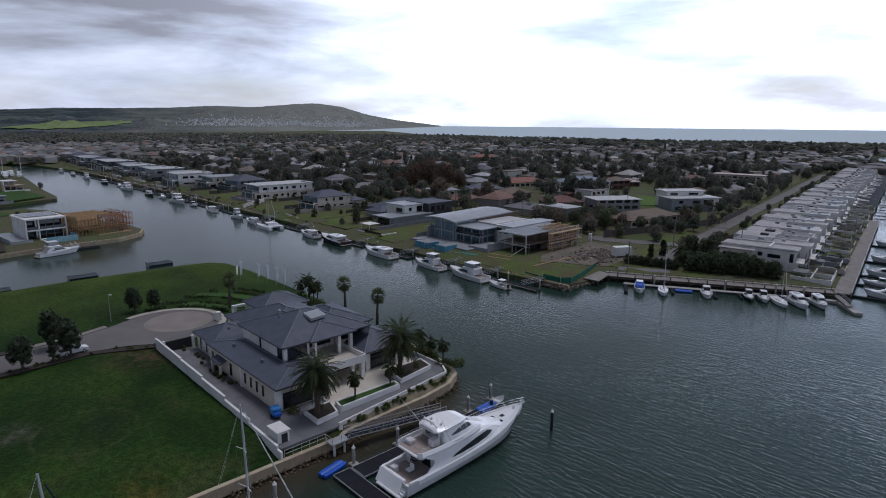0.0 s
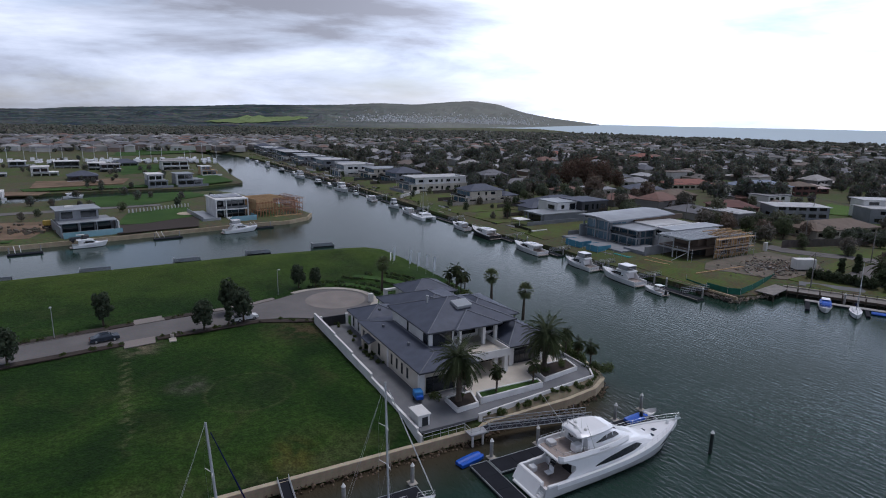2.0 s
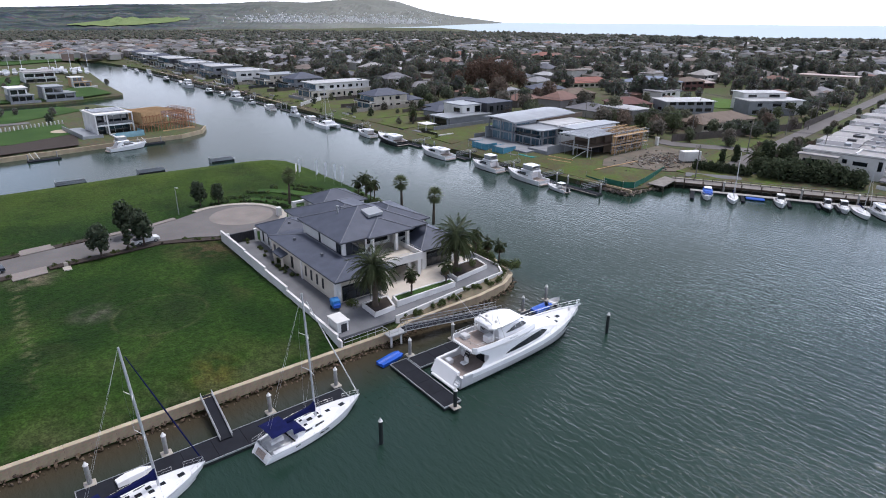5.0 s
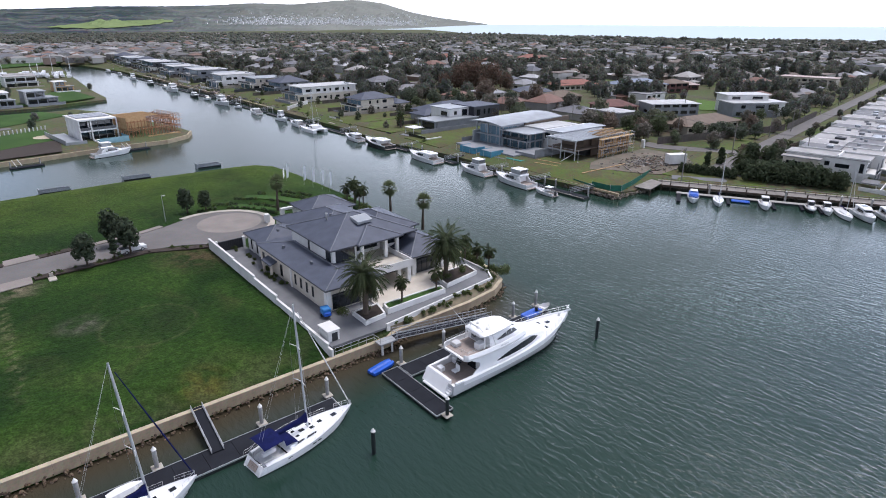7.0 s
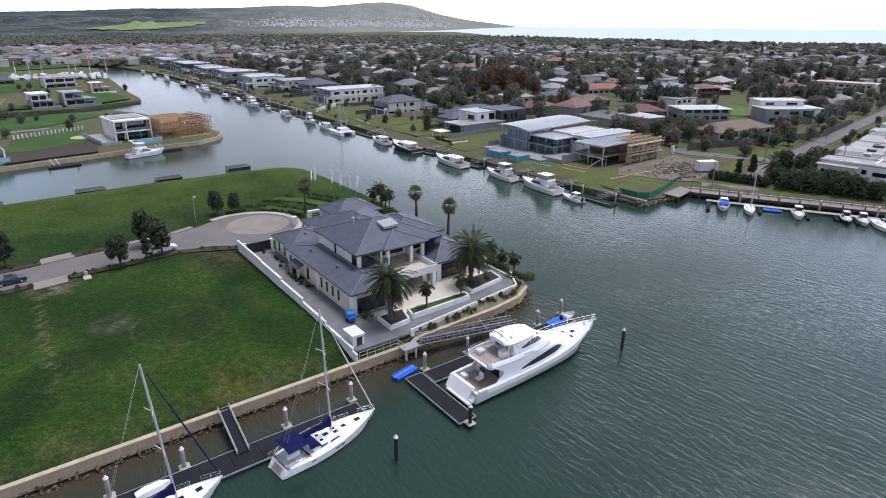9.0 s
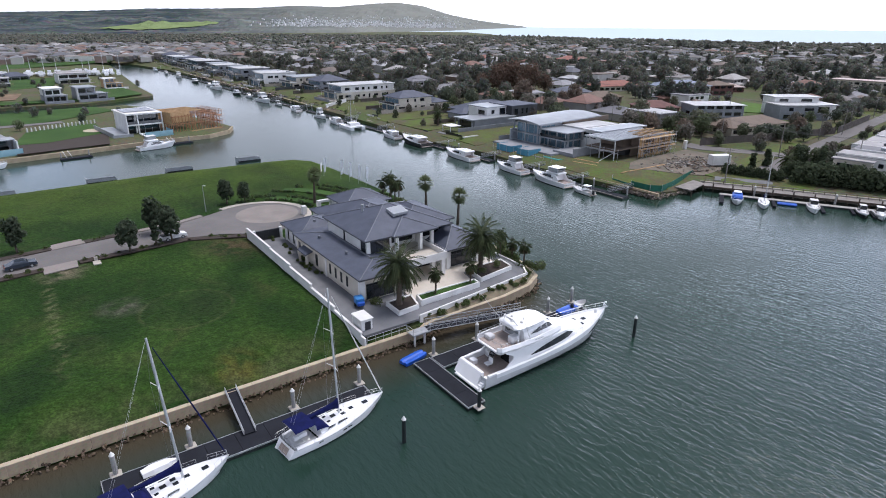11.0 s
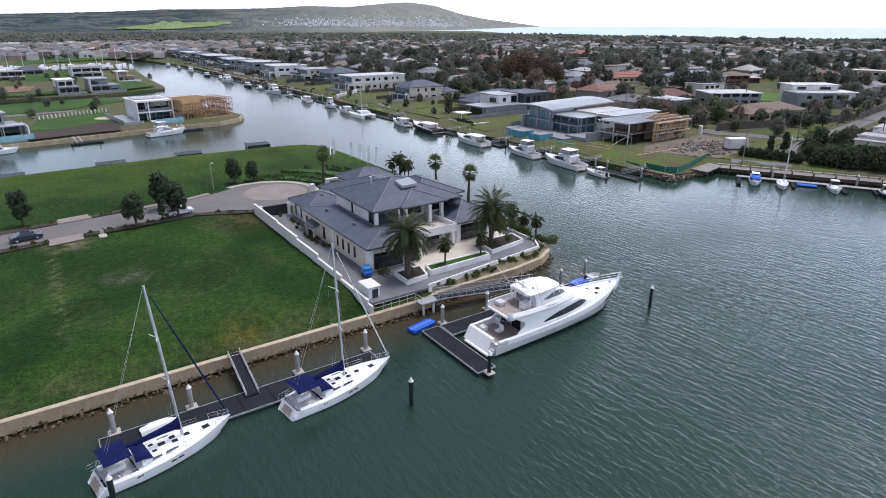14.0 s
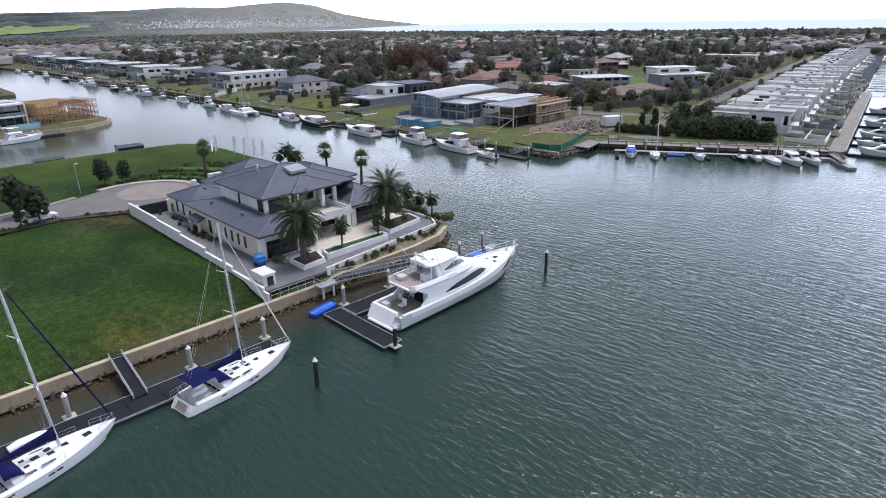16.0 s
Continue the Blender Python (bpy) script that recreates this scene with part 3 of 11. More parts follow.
def tube(bm, p0, p1, r0, r1=None, n=8, cap=True):
    p0, p1 = Vector(p0), Vector(p1)
    r1 = r0 if r1 is None else r1
    q = (p1 - p0).to_track_quat("Z", "Y")
    a, b = [], []
    for i in range(n):
        d = q @ Vector((math.cos(2 * math.pi * i / n), math.sin(2 * math.pi * i / n), 0))
        a.append(bm.verts.new(p0 + d * r0))
        b.append(bm.verts.new(p1 + d * max(r1, 0.001)))
    for i in range(n):
        bm.faces.new((a[i], a[(i + 1) % n], b[(i + 1) % n], b[i]))
    if cap:
        bm.faces.new(a[::-1])
        bm.faces.new(b)
    return bm


def prism(bm, pts, z0, z1, mi=0):
    """Upright block over an outline (anticlockwise)."""
    lo = [bm.verts.new((x, y, z0)) for x, y in pts]
    hi = [bm.verts.new((x, y, z1)) for x, y in pts]
    k = len(pts)
    bm.faces.new(lo[::-1]).material_index = mi
    bm.faces.new(hi).material_index = mi
    for i in range(k):
        bm.faces.new((lo[i], lo[(i + 1) % k], hi[(i + 1) % k], hi[i])).material_index = mi
    return bm


def hip(bm, x0, x1, y0, y1, z, pitch=0.4, thick=0.18):
    """Hipped roof over a rectangle, with an eave fascia and soffit."""
    w, d = x1 - x0, y1 - y0
    h = min(w, d) / 2
    zr = z + h * pitch
    if w >= d:
        r = [(x0 + h, y0 + h, zr), (x1 - h, y0 + h, zr)]
    else:
        r = [(x0 + h, y0 + h, zr), (x0 + h, y1 - h, zr)]
    e = [bm.verts.new(p) for p in ((x0, y0, z), (x1, y0, z), (x1, y1, z), (x0, y1, z))]
    f = [bm.verts.new((v.co.x, v.co.y, z - thick)) for v in e]
    if abs(w - d) < 0.2:
        t = bm.verts.new(r[0])
        for i in range(4):
            bm.faces.new((e[i], e[(i + 1) % 4], t))
    else:
        a, b = bm.verts.new(r[0]), bm.verts.new(r[1])
        if w >= d:
            for q in ((e[0], e[1], b, a), (e[1], e[2], b), (e[2], e[3], a, b), (e[3], e[0], a)):
                bm.faces.new(q)
        else:
            for q in ((e[0], e[1], a), (e[1], e[2], b, a), (e[2], e[3], b), (e[3], e[0], a, b)):
                bm.faces.new(q)
    for i in range(4):
        bm.faces.new((f[i], f[(i + 1) % 4], e[(i + 1) % 4], e[i]))
    bm.faces.new(f[::-1])
    return r


def loft(bm, rings, close=True, caps=True):
    """Skin between rings of equally many points."""
    vs = [[bm.verts.new(p) for p in ring] for ring in rings]
    k = len(vs[0])
    for a, b in zip(vs, vs[1:]):
        for i in range(k if close else k - 1):
            bm.faces.new((a[i], a[(i + 1) % k], b[(i + 1) % k], b[i]))
    if caps:
        bm.faces.new(vs[0][::-1])
        bm.faces.new(vs[-1])
    bmesh.ops.recalc_face_normals(bm, faces=bm.faces)
    return vs


def inside(x, y, poly):
    c = False
    j = len(poly) - 1
    for i in range(len(poly)):
        (xi, yi), (xj, yj) = poly[i], poly[j]
        if (yi > y) != (yj > y) and x < (xj - xi) * (y - yi) / (yj - yi) + xi:
            c = not c
        j = i
    return c


def edge_distance(pts, poly):
    """Distance of many points (an array) to an outline."""
    p = np.asarray(pts, float)
    best = np.full(len(p), 1e9)
    for (x0, y0), (x1, y1) in zip(poly, poly[1:] + poly[:1]):
        d = np.array([x1 - x0, y1 - y0])
        t = np.clip(((p - (x0, y0)) @ d) / max(d @ d, 1e-9), 0, 1)
        best = np.minimum(best, np.linalg.norm(p - (np.array([x0, y0]) + t[:, None] * d), axis=1))
    return best


def subdivided(poly, step):
    out = []
    for (x0, y0), (x1, y1) in zip(poly, poly[1:] + poly[:1]):
        k = max(1, int(math.hypot(x1 - x0, y1 - y0) / step))
        out += [(x0 + (x1 - x0) * i / k, y0 + (y1 - y0) * i / k) for i in range(k)]
    return out


def land(name, poly, grids, height, mat, m, label, bottom=-1.2):
    """A sheet of ground inside an outline. grids: (x0, x1, y0, y1, step) fields of inner points; height(xy array, edge distance) gives z."""
    from mathutils import geometry
    rim = subdivided(poly, grids[0][4] * 2)
    pts = []
    rng = np.random.default_rng(5)
    for i, (x0, x1, y0, y1, s) in enumerate(grids):
        for x in np.arange(x0, x1, s):
            for y in np.arange(y0, y1, s):
                if i and any(g[0] <= x <= g[1] and g[2] <= y <= g[3] for g in grids[:i]):
                    continue
                if inside(x, y, poly):
                    pts.append((x, y))
    pts = np.array(pts)
    pts = pts + rng.uniform(-0.2, 0.2, pts.shape)
    pts = pts[edge_distance(pts, poly) > grids[0][4] * 0.5]
    k = len(rim)
    co, _, faces, *_ = geometry.delaunay_2d_cdt([Vector(p) for p in rim] + [Vector(p) for p in pts], [(i, (i + 1) % k) for i in range(k)], [], 1, 1e-4)
    xy = np.array([(c.x, c.y) for c in co])
    z = height(xy, edge_distance(xy, poly))
    verts = [(x, y, h) for (x, y), h in zip(xy, z)]
    faces = [tuple(f) for f in faces]
    n0 = len(verts)
    verts += [(verts[i][0], verts[i][1], bottom) for i in range(k)]
    faces += [(i, n0 + i, n0 + (i + 1) % k, (i + 1) % k) for i in range(k)]
    me = bpy.data.meshes.new(name)
    me.from_pydata(verts, [], faces)
    for mm in mat if isinstance(mat, list) else [mat]:
        me.materials.append(M[mm] if isinstance(mm, str) else mm)
    ob = new(name, me)
    ob.matrix_basis = m
    return tagged(ob, label, "ground", kind="structure")


# ---------- water, ground, hills ----------
def build_water():
    rings = [(0, 0.0), (150, 0.0), (400, 0.0), (900, 0.0), (2000, 0.0), (3200, 6.0), (4850, 20.0)]
    k = 64
    verts, faces = [(0, 0, 0)], []
    for r, z in rings[1:]:
        verts += [(r * math.sin(2 * math.pi * i / k), r * math.cos(2 * math.pi * i / k), z) for i in range(k)]
    for i in range(k):
        faces.append((0, 1 + (i + 1) % k, 1 + i))
    for j in range(len(rings) - 2):
        a, b = 1 + j * k, 1 + (j + 1) * k
        faces += [(a + i, a + (i + 1) % k, b + (i + 1) % k, b + i) for i in range(k)]
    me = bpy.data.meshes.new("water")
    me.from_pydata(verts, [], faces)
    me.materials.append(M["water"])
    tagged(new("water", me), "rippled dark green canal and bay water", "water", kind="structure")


PENINSULA = [(-150, -2.2), (8.2, -1.9), (9.8, -1.0), (17, -0.6), (24.6, -0.4), (31.0, 0.7), (34.6, 2.8), (36.4, 7), (38, 20), (40, 45), (41, 64), (40.8, 95), (39.6, 108), (36, 113), (30, 114.3), (-2, 115.6), (-56, 112), (-150, 106)]
G0 = 2.8


def smooth(t):
    t = np.clip(t, 0, 1)
    return t * t * (3 - 2 * t)


def peninsula_height(xy, d):
    u, v = xy[:, 0], xy[:, 1]
    z = 1.45 + (G0 - 1.45) * smooth(d / 9.0)
    wob = 0.10 * np.sin(u * 0.23) * np.cos(v * 0.19) * smooth(d / 12)
    inner = (u > -4) & (u < 36) & (v > -2) & (v < 70)
    pad = smooth((d - 0.4) / 1.6)
    z = np.where(inner & (u > 0) & (v < 30), 1.45 + (G0 - 0.12 - 1.45) * pad, z + np.where(inner, 0, wob))
    return z - 0.06


MAIN = [(32, 154), (16.5, 168), (2, 181), (-11.5, 197), (-38, 218), (-60, 246), (-97, 286), (-150, 343), (-228, 425), (-315, 510), (-396, 575), (-425, 585), (-420, 560),
        (-396, 546), (-350, 489), (-255, 374), (-219, 334), (-214, 326), (-221, 307), (-226, 288), (-247, 270), (-264, 251), (-281, 232), (-420, 90), (-900, -100), (-3000, 400),
        (-3800, 2400), (-2600, 3600), (-700, 3900), (-120, 3900), (-150, 3000), (-90, 2300), (60, 1700), (420, 1400), (1000, 1200), (1700, 800), (1500, 420), (1150, 760), (760, 930), (655, 893), (482, 696), (441.6, 583),
        (220, 299.4), (103.5, 150.3), (49, 167), (45, 166), (39, 158)]
ISLE = [(-330, 20), (-174, 142), (-161.5, 158.5), (-147, 178), (-131, 200.5), (-119.5, 213), (-117, 224), (-120, 233), (-131, 243), (-160, 262), (-190, 282), (-206, 287), (-214, 275), (-231, 254), (-244, 232), (-256, 213), (-420, 70)]


def build_ground():
    land("ground_1", PENINSULA, [(-152, 42, -4, 118, 2.0)], peninsula_height, "lawn", ESTATE, "vacant lawn lots on the peninsula, patchy green grass")

    def main_h(xy, d):
        x, y = xy[:, 0], xy[:, 1]
        return 1.3 + 1.2 * smooth(d / 10) + 2.0 * smooth((d - 20) / 120) + 0.12 * np.sin(x * 0.11) * np.sin(y * 0.13)

    land("ground_2", MAIN, [(-430, 240, 140, 640, 8.0), (-4000, 2000, -200, 4000, 120.0)], main_h, "suburb", Matrix(), "low suburban ground of lawns and gardens")

    def isle_h(xy, d):
        return 1.2 + 0.7 * smooth(d / 6) + 0.1 * np.sin(xy[:, 0] * 0.2)

    land("ground_3", ISLE, [(-330, -110, 60, 290, 4.0)], isle_h, "suburb", Matrix(), "low canal island with lawns and bare building lots")


# skyline: azimuth in degrees from straight ahead (left negative), height above the horizon in degrees
SKYLINE = [(-62, 0.05), (-52, 0.15), (-48.5, 0.2), (-45.7, 0.42), (-41.8, 0.55), (-36, 0.75), (-32.4, 0.95), (-28.5, 1.0), (-24.2, 1.12), (-20.6, 1.34), (-17.3, 1.27), (-13.8, 1.6), (-11.8, 1.69), (-9.7, 1.46), (-8.4, 1.1), (-7.1, 0.72), (-4.5, 0.28), (-2, 0.0), (-0.2, -0.22)]


def hill_place(a, f=None, e=None):
    """A place on the hillside at azimuth a: share f of the way up, or elevation e in degrees. Returns x, y, z."""
    top = float(np.interp(a, [p for p, _ in SKYLINE], [h for _, h in SKYLINE]))
    near = float(np.interp(a, [-62, -40, -16, -7, -0.2], [1700, 1900, 2500, 3200, 4300]))
    low = -math.degrees(math.atan(37.5 / near))
    if f is None:
        f = min(1.0, max(0.0, (e - low) / max(top - low, 0.05))) ** 1.25
    r = near + (4700 - near) * f
    rel = max(0.0, noise.noise(Vector((a * 0.45, f * 5, 0))) * 26 + noise.noise(Vector((a * 1.7, f * 13, 4))) * 12)
    z = 41 + r * math.tan(radians(low + (top - low) * f ** 0.8)) + rel * math.sin(math.pi * f) * min(1.0, abs(a) / 8)
    return r * math.sin(radians(a)), r * math.cos(radians(a)), z


def build_hills():
    rng = np.random.default_rng(3)
    az = np.linspace(-62, -0.2, 260)
    verts, faces = [], []
    rows = 40
    for j in range(rows):
        f = j / (rows - 1)
        for a in az:
            x, y, z = hill_place(a, f)
            z += rng.uniform(0, 2.5) * (abs(a) > 6) * (f > 0.02)
            verts.append((x, y, z))
    n = len(az)
    for j in range(rows - 1):
        faces += [(j * n + i, j * n + i + 1, (j + 1) * n + i + 1, (j + 1) * n + i) for i in range(n - 1)]
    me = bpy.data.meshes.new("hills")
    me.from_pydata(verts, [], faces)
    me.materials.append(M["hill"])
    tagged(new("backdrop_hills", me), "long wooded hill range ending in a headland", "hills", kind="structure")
    # pasture lying on the lower slope
    bm = B()
    rows2 = []
    for q in np.linspace(-1, 1, 12):
        row = []
        for t in np.linspace(-1, 1, 31):
            w = 1 - 0.25 * abs(q)
            a = -31.7 + 4.6 * t * w
            e = -0.44 + 0.20 * t + (0.24 - 0.10 * t * t) * q
            x, y, z = hill_place(a, e=e)
            row.append(bm.verts.new((x, y, z + 4)))
        rows2.append(row)
    for a, b in zip(rows2, rows2[1:]):
        for i in range(30):
            bm.faces.new((a[i], a[i + 1], b[i + 1], b[i]))
    solid("backdrop_pasture", bm, "field", Matrix(), "bright green pasture on the far slope", "field", kind="structure")
    # pale town on the hillside
    verts, faces = [], []
    for k in range(950):
        a = rng.choice([rng.normal(-19.5, 2.2), rng.normal(-13.5, 2.8), rng.normal(-8.5, 1.4)], p=[0.3, 0.45, 0.25])
        if a > -4:
            continue
        e = -0.42 + abs(rng.normal(0.0, 0.34))
        cx, cy, cz = hill_place(a, e=e)
        if cy > 4300:
            continue
        w, h = rng.uniform(5, 10), rng.uniform(0.5, 3)
        i0 = len(verts)
        for dx, dy, dz in ((-1, -1, 0), (1, -1, 0), (1, 1, 0), (-1, 1, 0), (-1, -1, 1), (1, -1, 1), (1, 1, 1), (-1, 1, 1)):
            verts.append((cx + dx * w / 2, cy + dy * w / 2, cz + (4 + dz * h if dz else -6)))
        faces += [tuple(i0 + q for q in f) for f in ((4, 5, 6, 7), (0, 1, 5, 4), (1, 2, 6, 5), (2, 3, 7, 6), (3, 0, 4, 7))]
    me = bpy.data.meshes.new("hillside_town")
    me.from_pydata(verts, [], faces)
    me.materials.append(M["white"])
    tagged(new("backdrop_hillside_town", me), "pale far houses scattered over the hillside", "town", kind="stuff")


# ---------- estate: street, wall, docks ----------
def strip(bm, pts, z, thick=0.12):
    vs = [bm.verts.new((x, y, z)) for x, y in pts]
    bm.faces.new(vs)
    r = bmesh.ops.extrude_face_region(bm, geom=bm.faces[:])
    bmesh.ops.translate(bm, verts=[g for g in r["geom"] if isinstance(g, bmesh.types.BMVert)], vec=(0, 0, -thick))
    bmesh.ops.recalc_face_normals(bm, faces=bm.faces)
    return bm


def arc(cx, cy, r, a0, a1, k=20):
    return [(cx + r * math.cos(radians(a0 + (a1 - a0) * i / k)), cy + r * math.sin(radians(a0 + (a1 - a0) * i / k))) for i in range(k + 1)]


def build_street():
    z = G0 + 0.06
    pts = [(-150, 44.5), (-60, 46.0), (-31, 50.2), (-10, 52.0), (-4, 50.5), (2, 47), (4.5, 45.2)] + arc(5.5, 57.5, 10.0, -60, 118, 22) + [(-4, 63.8), (-10, 61.6), (-31, 58.6), (-60, 53.6), (-150, 51.5)]
    solid("road", strip(B(), pts, z), "asphalt", ESTATE, "brown-grey paved cul-de-sac street with turning circle", "road", kind="structure")
    solid("road_turning_circle", strip(B(), arc(8.0, 58.5, 6.6, 0, 342, 30), z + 0.012, 0.05), "disc", ESTATE, "pale paved disc in the turning circle", "road", kind="structure")
    ring = arc(5.5, 57.5, 11.3, -52, 118, 24) + arc(5.5, 57.5, 9.95, 118, -52, 24)
    solid("pavement_1", strip(B(), ring, z + 0.1), "concrete", ESTATE, "pale kerb path round the turning circle", "pavement", kind="structure")
    far = [(-150, 51.6), (-60, 53.7), (-31, 58.7), (-10, 61.7), (-4, 63.9), (-4.4, 65.3), (-10, 63.1), (-31, 60.4), (-60, 55.4), (-150, 53.2)]
    solid("pavement_2", strip(B(), far, z + 0.1), "disc", ESTATE, "pale concrete footpath beside the street", "pavement", kind="structure")
    solid("pavement_3", strip(B(), [(-31.8, 61.4), (-26.8, 62.2), (-26.9, 59.2), (-31.9, 58.4)], z + 0.13), "disc", ESTATE, "pale concrete crossover", "pavement", kind="structure")
    solid("pavement_4", strip(B(), [(-33.6, 46.2), (-28.7, 47.0), (-28.6, 50.4), (-33.8, 49.7)], z + 0.13), "disc", ESTATE, "pale concrete driveway crossover", "pavement", kind="structure")
    for i, (a, b) in enumerate((((-62, 45.0), (-33.8, 49.4)), ((-28.4, 50.1), (-10, 51.7)), ((-9.8, 51.6), (1.5, 46.9)), ((-62, 55.5), (-32, 60.3)), ((-26.6, 61.0), (-20.6, 61.9)), ((-64, 55.2), (-90, 54.2)))):
        a, b = Vector((*a, 0)), Vector((*b, 0))
        d = (b - a).normalized()
        nrm = Vector((-d.y, d.x, 0)) * (-1 if i < 3 else 1)
        q = [a, b, b + nrm * 1.7, a + nrm * 1.7]
        if i >= 3:
            q = [p - nrm * 1.8 for p in q]
        bed = solid("garden_bed", strip(B(), [(p.x, p.y) for p in q], z + 0.16, 0.2), "mulch", ESTATE, "mulched nature-strip bed with low dark plants", "garden bed", "street beds")
        rng = random.Random(i)
        for k in range(int((b - a).length / 1.6)):
            c = q[0] + d * rng.uniform(0.3, (b - a).length - 0.3) + nrm * rng.uniform(0.3, 1.3)
            solid("low_shrub", tuft(rng, rng.uniform(0.3, 0.5)), "shrub", ESTATE @ Matrix.Translation((c.x, c.y, z + 0.15)), "small dark strappy shrub in a street bed", "shrub", "street shrubs")


def tuft(rng, r, k=46):
    """A low shrub: a clump of small leaf blades, uneven in outline."""
    bm = B()
    for i in range(k):
        a, e = rng.uniform(0, 6.283), rng.uniform(0.15, 1.5)
        d = Vector((math.cos(a) * math.cos(e), math.sin(a) * math.cos(e), math.sin(e)))
        s = d.cross(Vector((rng.uniform(-1, 1), rng.uniform(-1, 1), rng.uniform(-0.5, 1)))).normalized() * r * rng.uniform(0.16, 0.3)
        p = d * r * rng.uniform(0.35, 1.05)
        o = d * r * rng.uniform(0.3, 0.55)
        bm.faces.new([bm.verts.new(p - s), bm.verts.new(p + s), bm.verts.new(p + o + s * 0.4), bm.verts.new(p + o - s * 0.5)])
    return bm


def build_sea_wall():
    outer = [(-150, -2.35), (8.2, -2.0), (9.7, -1.1), (17, -0.72), (24.6, -0.5), (31.05, 0.55), (34.8, 2.7), (36.6, 7), (38.2, 20)]
    w = thing("wall_sea", ESTATE, "low tan block sea wall along the canal", "sea wall", kind="structure")
    run = []
    for a, b in zip(outer, outer[1:]):
        L = math.hypot(b[0] - a[0], b[1] - a[1])
        k = max(1, round(L / 2.4))
        for i in range(k):
            run.append((a[0] + (b[0] - a[0]) * i / k, a[1] + (b[1] - a[1]) * i / k, a[0] + (b[0] - a[0]) * (i + 1) / k, a[1] + (b[1] - a[1]) * (i + 1) / k))
    for x0, y0, x1, y1 in run:
        d = Vector((x1 - x0, y1 - y0, 0))
        ob = part("wall_block", box(B(), 0.006, d.length - 0.006, -0.04, 0.42, 0.25, 1.62), "tanwall", w)
        ob.matrix_basis = pose(x0, y0, 0, 0, 0, math.degrees(math.atan2(d.y, d.x)))
    cap = B()
    for x0, y0, x1, y1 in run:
        d = Vector((x1 - x0, y1 - y0, 0))
        box(cap, 0.01, d.length - 0.01, -0.14, 0.5, 1.62, 1.74, m=pose(x0, y0, 0, 0, 0, math.degrees(math.atan2(d.y, d.x))))
    part("coping", cap, "coping", w, "sandy coping blocks")
    # rock armour at the foot
    rng = random.Random(8)
    proto = []
    for k in range(8):
        bm = B()
        bmesh.ops.create_icosphere(bm, subdivisions=1, radius=0.34)
        for v in bm.verts:
            v.co *= rng.uniform(0.7, 1.25)
            v.co.z *= 0.7
        proto.append(mesh_of(bm, "rock", "rock"))
    allr = B()
    n = 0
    for a, b in zip(outer, outer[1:]):
        L = math.hypot(b[0] - a[0], b[1] - a[1])
        for i in range(int(L * 7.0)):
            t = rng.random()
            x, y = a[0] + (b[0] - a[0]) * t, a[1] + (b[1] - a[1]) * t
            nx, ny = (b[1] - a[1]) / L, -(b[0] - a[0]) / L
            o = rng.uniform(0.0, 0.95)
            s = rng.uniform(0.25, 0.72)
            m = pose(x + nx * o, y + ny * o, 0.50 - 0.52 * o, rng.uniform(0, 360), rng.uniform(0, 360), rng.uniform(0, 360)) @ Matrix.Scale(s, 4)
            if x > -32 and n < 300 and rng.random() < 0.8:
                shared("rock", proto[n % 8], w, m)
                n += 1
            else:
                k = len(allr.verts)
                allr.from_mesh(proto[i % 8])
                allr.verts.ensure_lookup_table()
                for v in allr.verts[k:]:
                    v.co = m @ v.co
    ob = part("rocks", allr, "rock", w)
    ob["kind"] = "stuff"


def pontoon(name, u0, u1, v0, v1, label, group=""):
    t = thing(name, ESTATE @ pose(u0, v0, 0), label, "dock", group)
    L, W = u1 - u0, v1 - v0
    part("float", chamfer(box(B(), 0.05, L - 0.05, 0.05, W - 0.05, -0.35, 0.36), 0.05), "blackpile", t)
    # decking in boards across
    nx = max(1, round((L if L > W else W) / 3.0))
    for i in range(nx):
        if L > W:
            part("deck_panel", box(B(), 0.16 + (L - 0.32) * i / nx + 0.02, 0.16 + (L - 0.32) * (i + 1) / nx - 0.02, 0.14, W - 0.14, 0.36, 0.5), "deckgrey", t)
        else:
            part("deck_panel", box(B(), 0.14, L - 0.14, 0.16 + (W - 0.32) * i / nx + 0.02, 0.16 + (W - 0.32) * (i + 1) / nx - 0.02, 0.36, 0.5), "deckgrey", t)
    e = B()
    for q in ((0.03, L - 0.03, 0.05, 0.12), (0.03, L - 0.03, W - 0.12, W - 0.05), (0.03, 0.10, 0.12, W - 0.12), (L - 0.10, L - 0.03, 0.12, W - 0.12)):
        box(e, *q, 0.34, 0.53)
    part("edge_rail", e, "alloy", t, "thin pale grey edge rail")
    return t


def mooring_pile(u, v, top=2.7, mat="pile", base=True, world_xy=None):
    m = Matrix.Translation((*world_xy, 0)) if world_xy else at(u, v)
    black = mat == "blackpile"
    t = thing("mooring_pile", m, "black sleeved channel pile with a white cone cap" if black else "pale round mooring pile with a white cone cap", "pile", "mooring piles")
    part("shaft", tube(B(), (0, 0, -1.5), (0, 0, top), 0.23, n=14), mat, t, smooth=False)
    part("cap", tube(B(), (0, 0, top), (0, 0, top + 0.42), 0.27, 0.03, n=14), "white", t, "white plastic cone cap")
    if base:
        b = B()
        box(b, -0.55, 0.55, -0.55, 0.55, 0.40, 0.54)
        part("pile_guide", chamfer(b, 0.08), "concrete", t, "pale pile guide bracket")
    return t


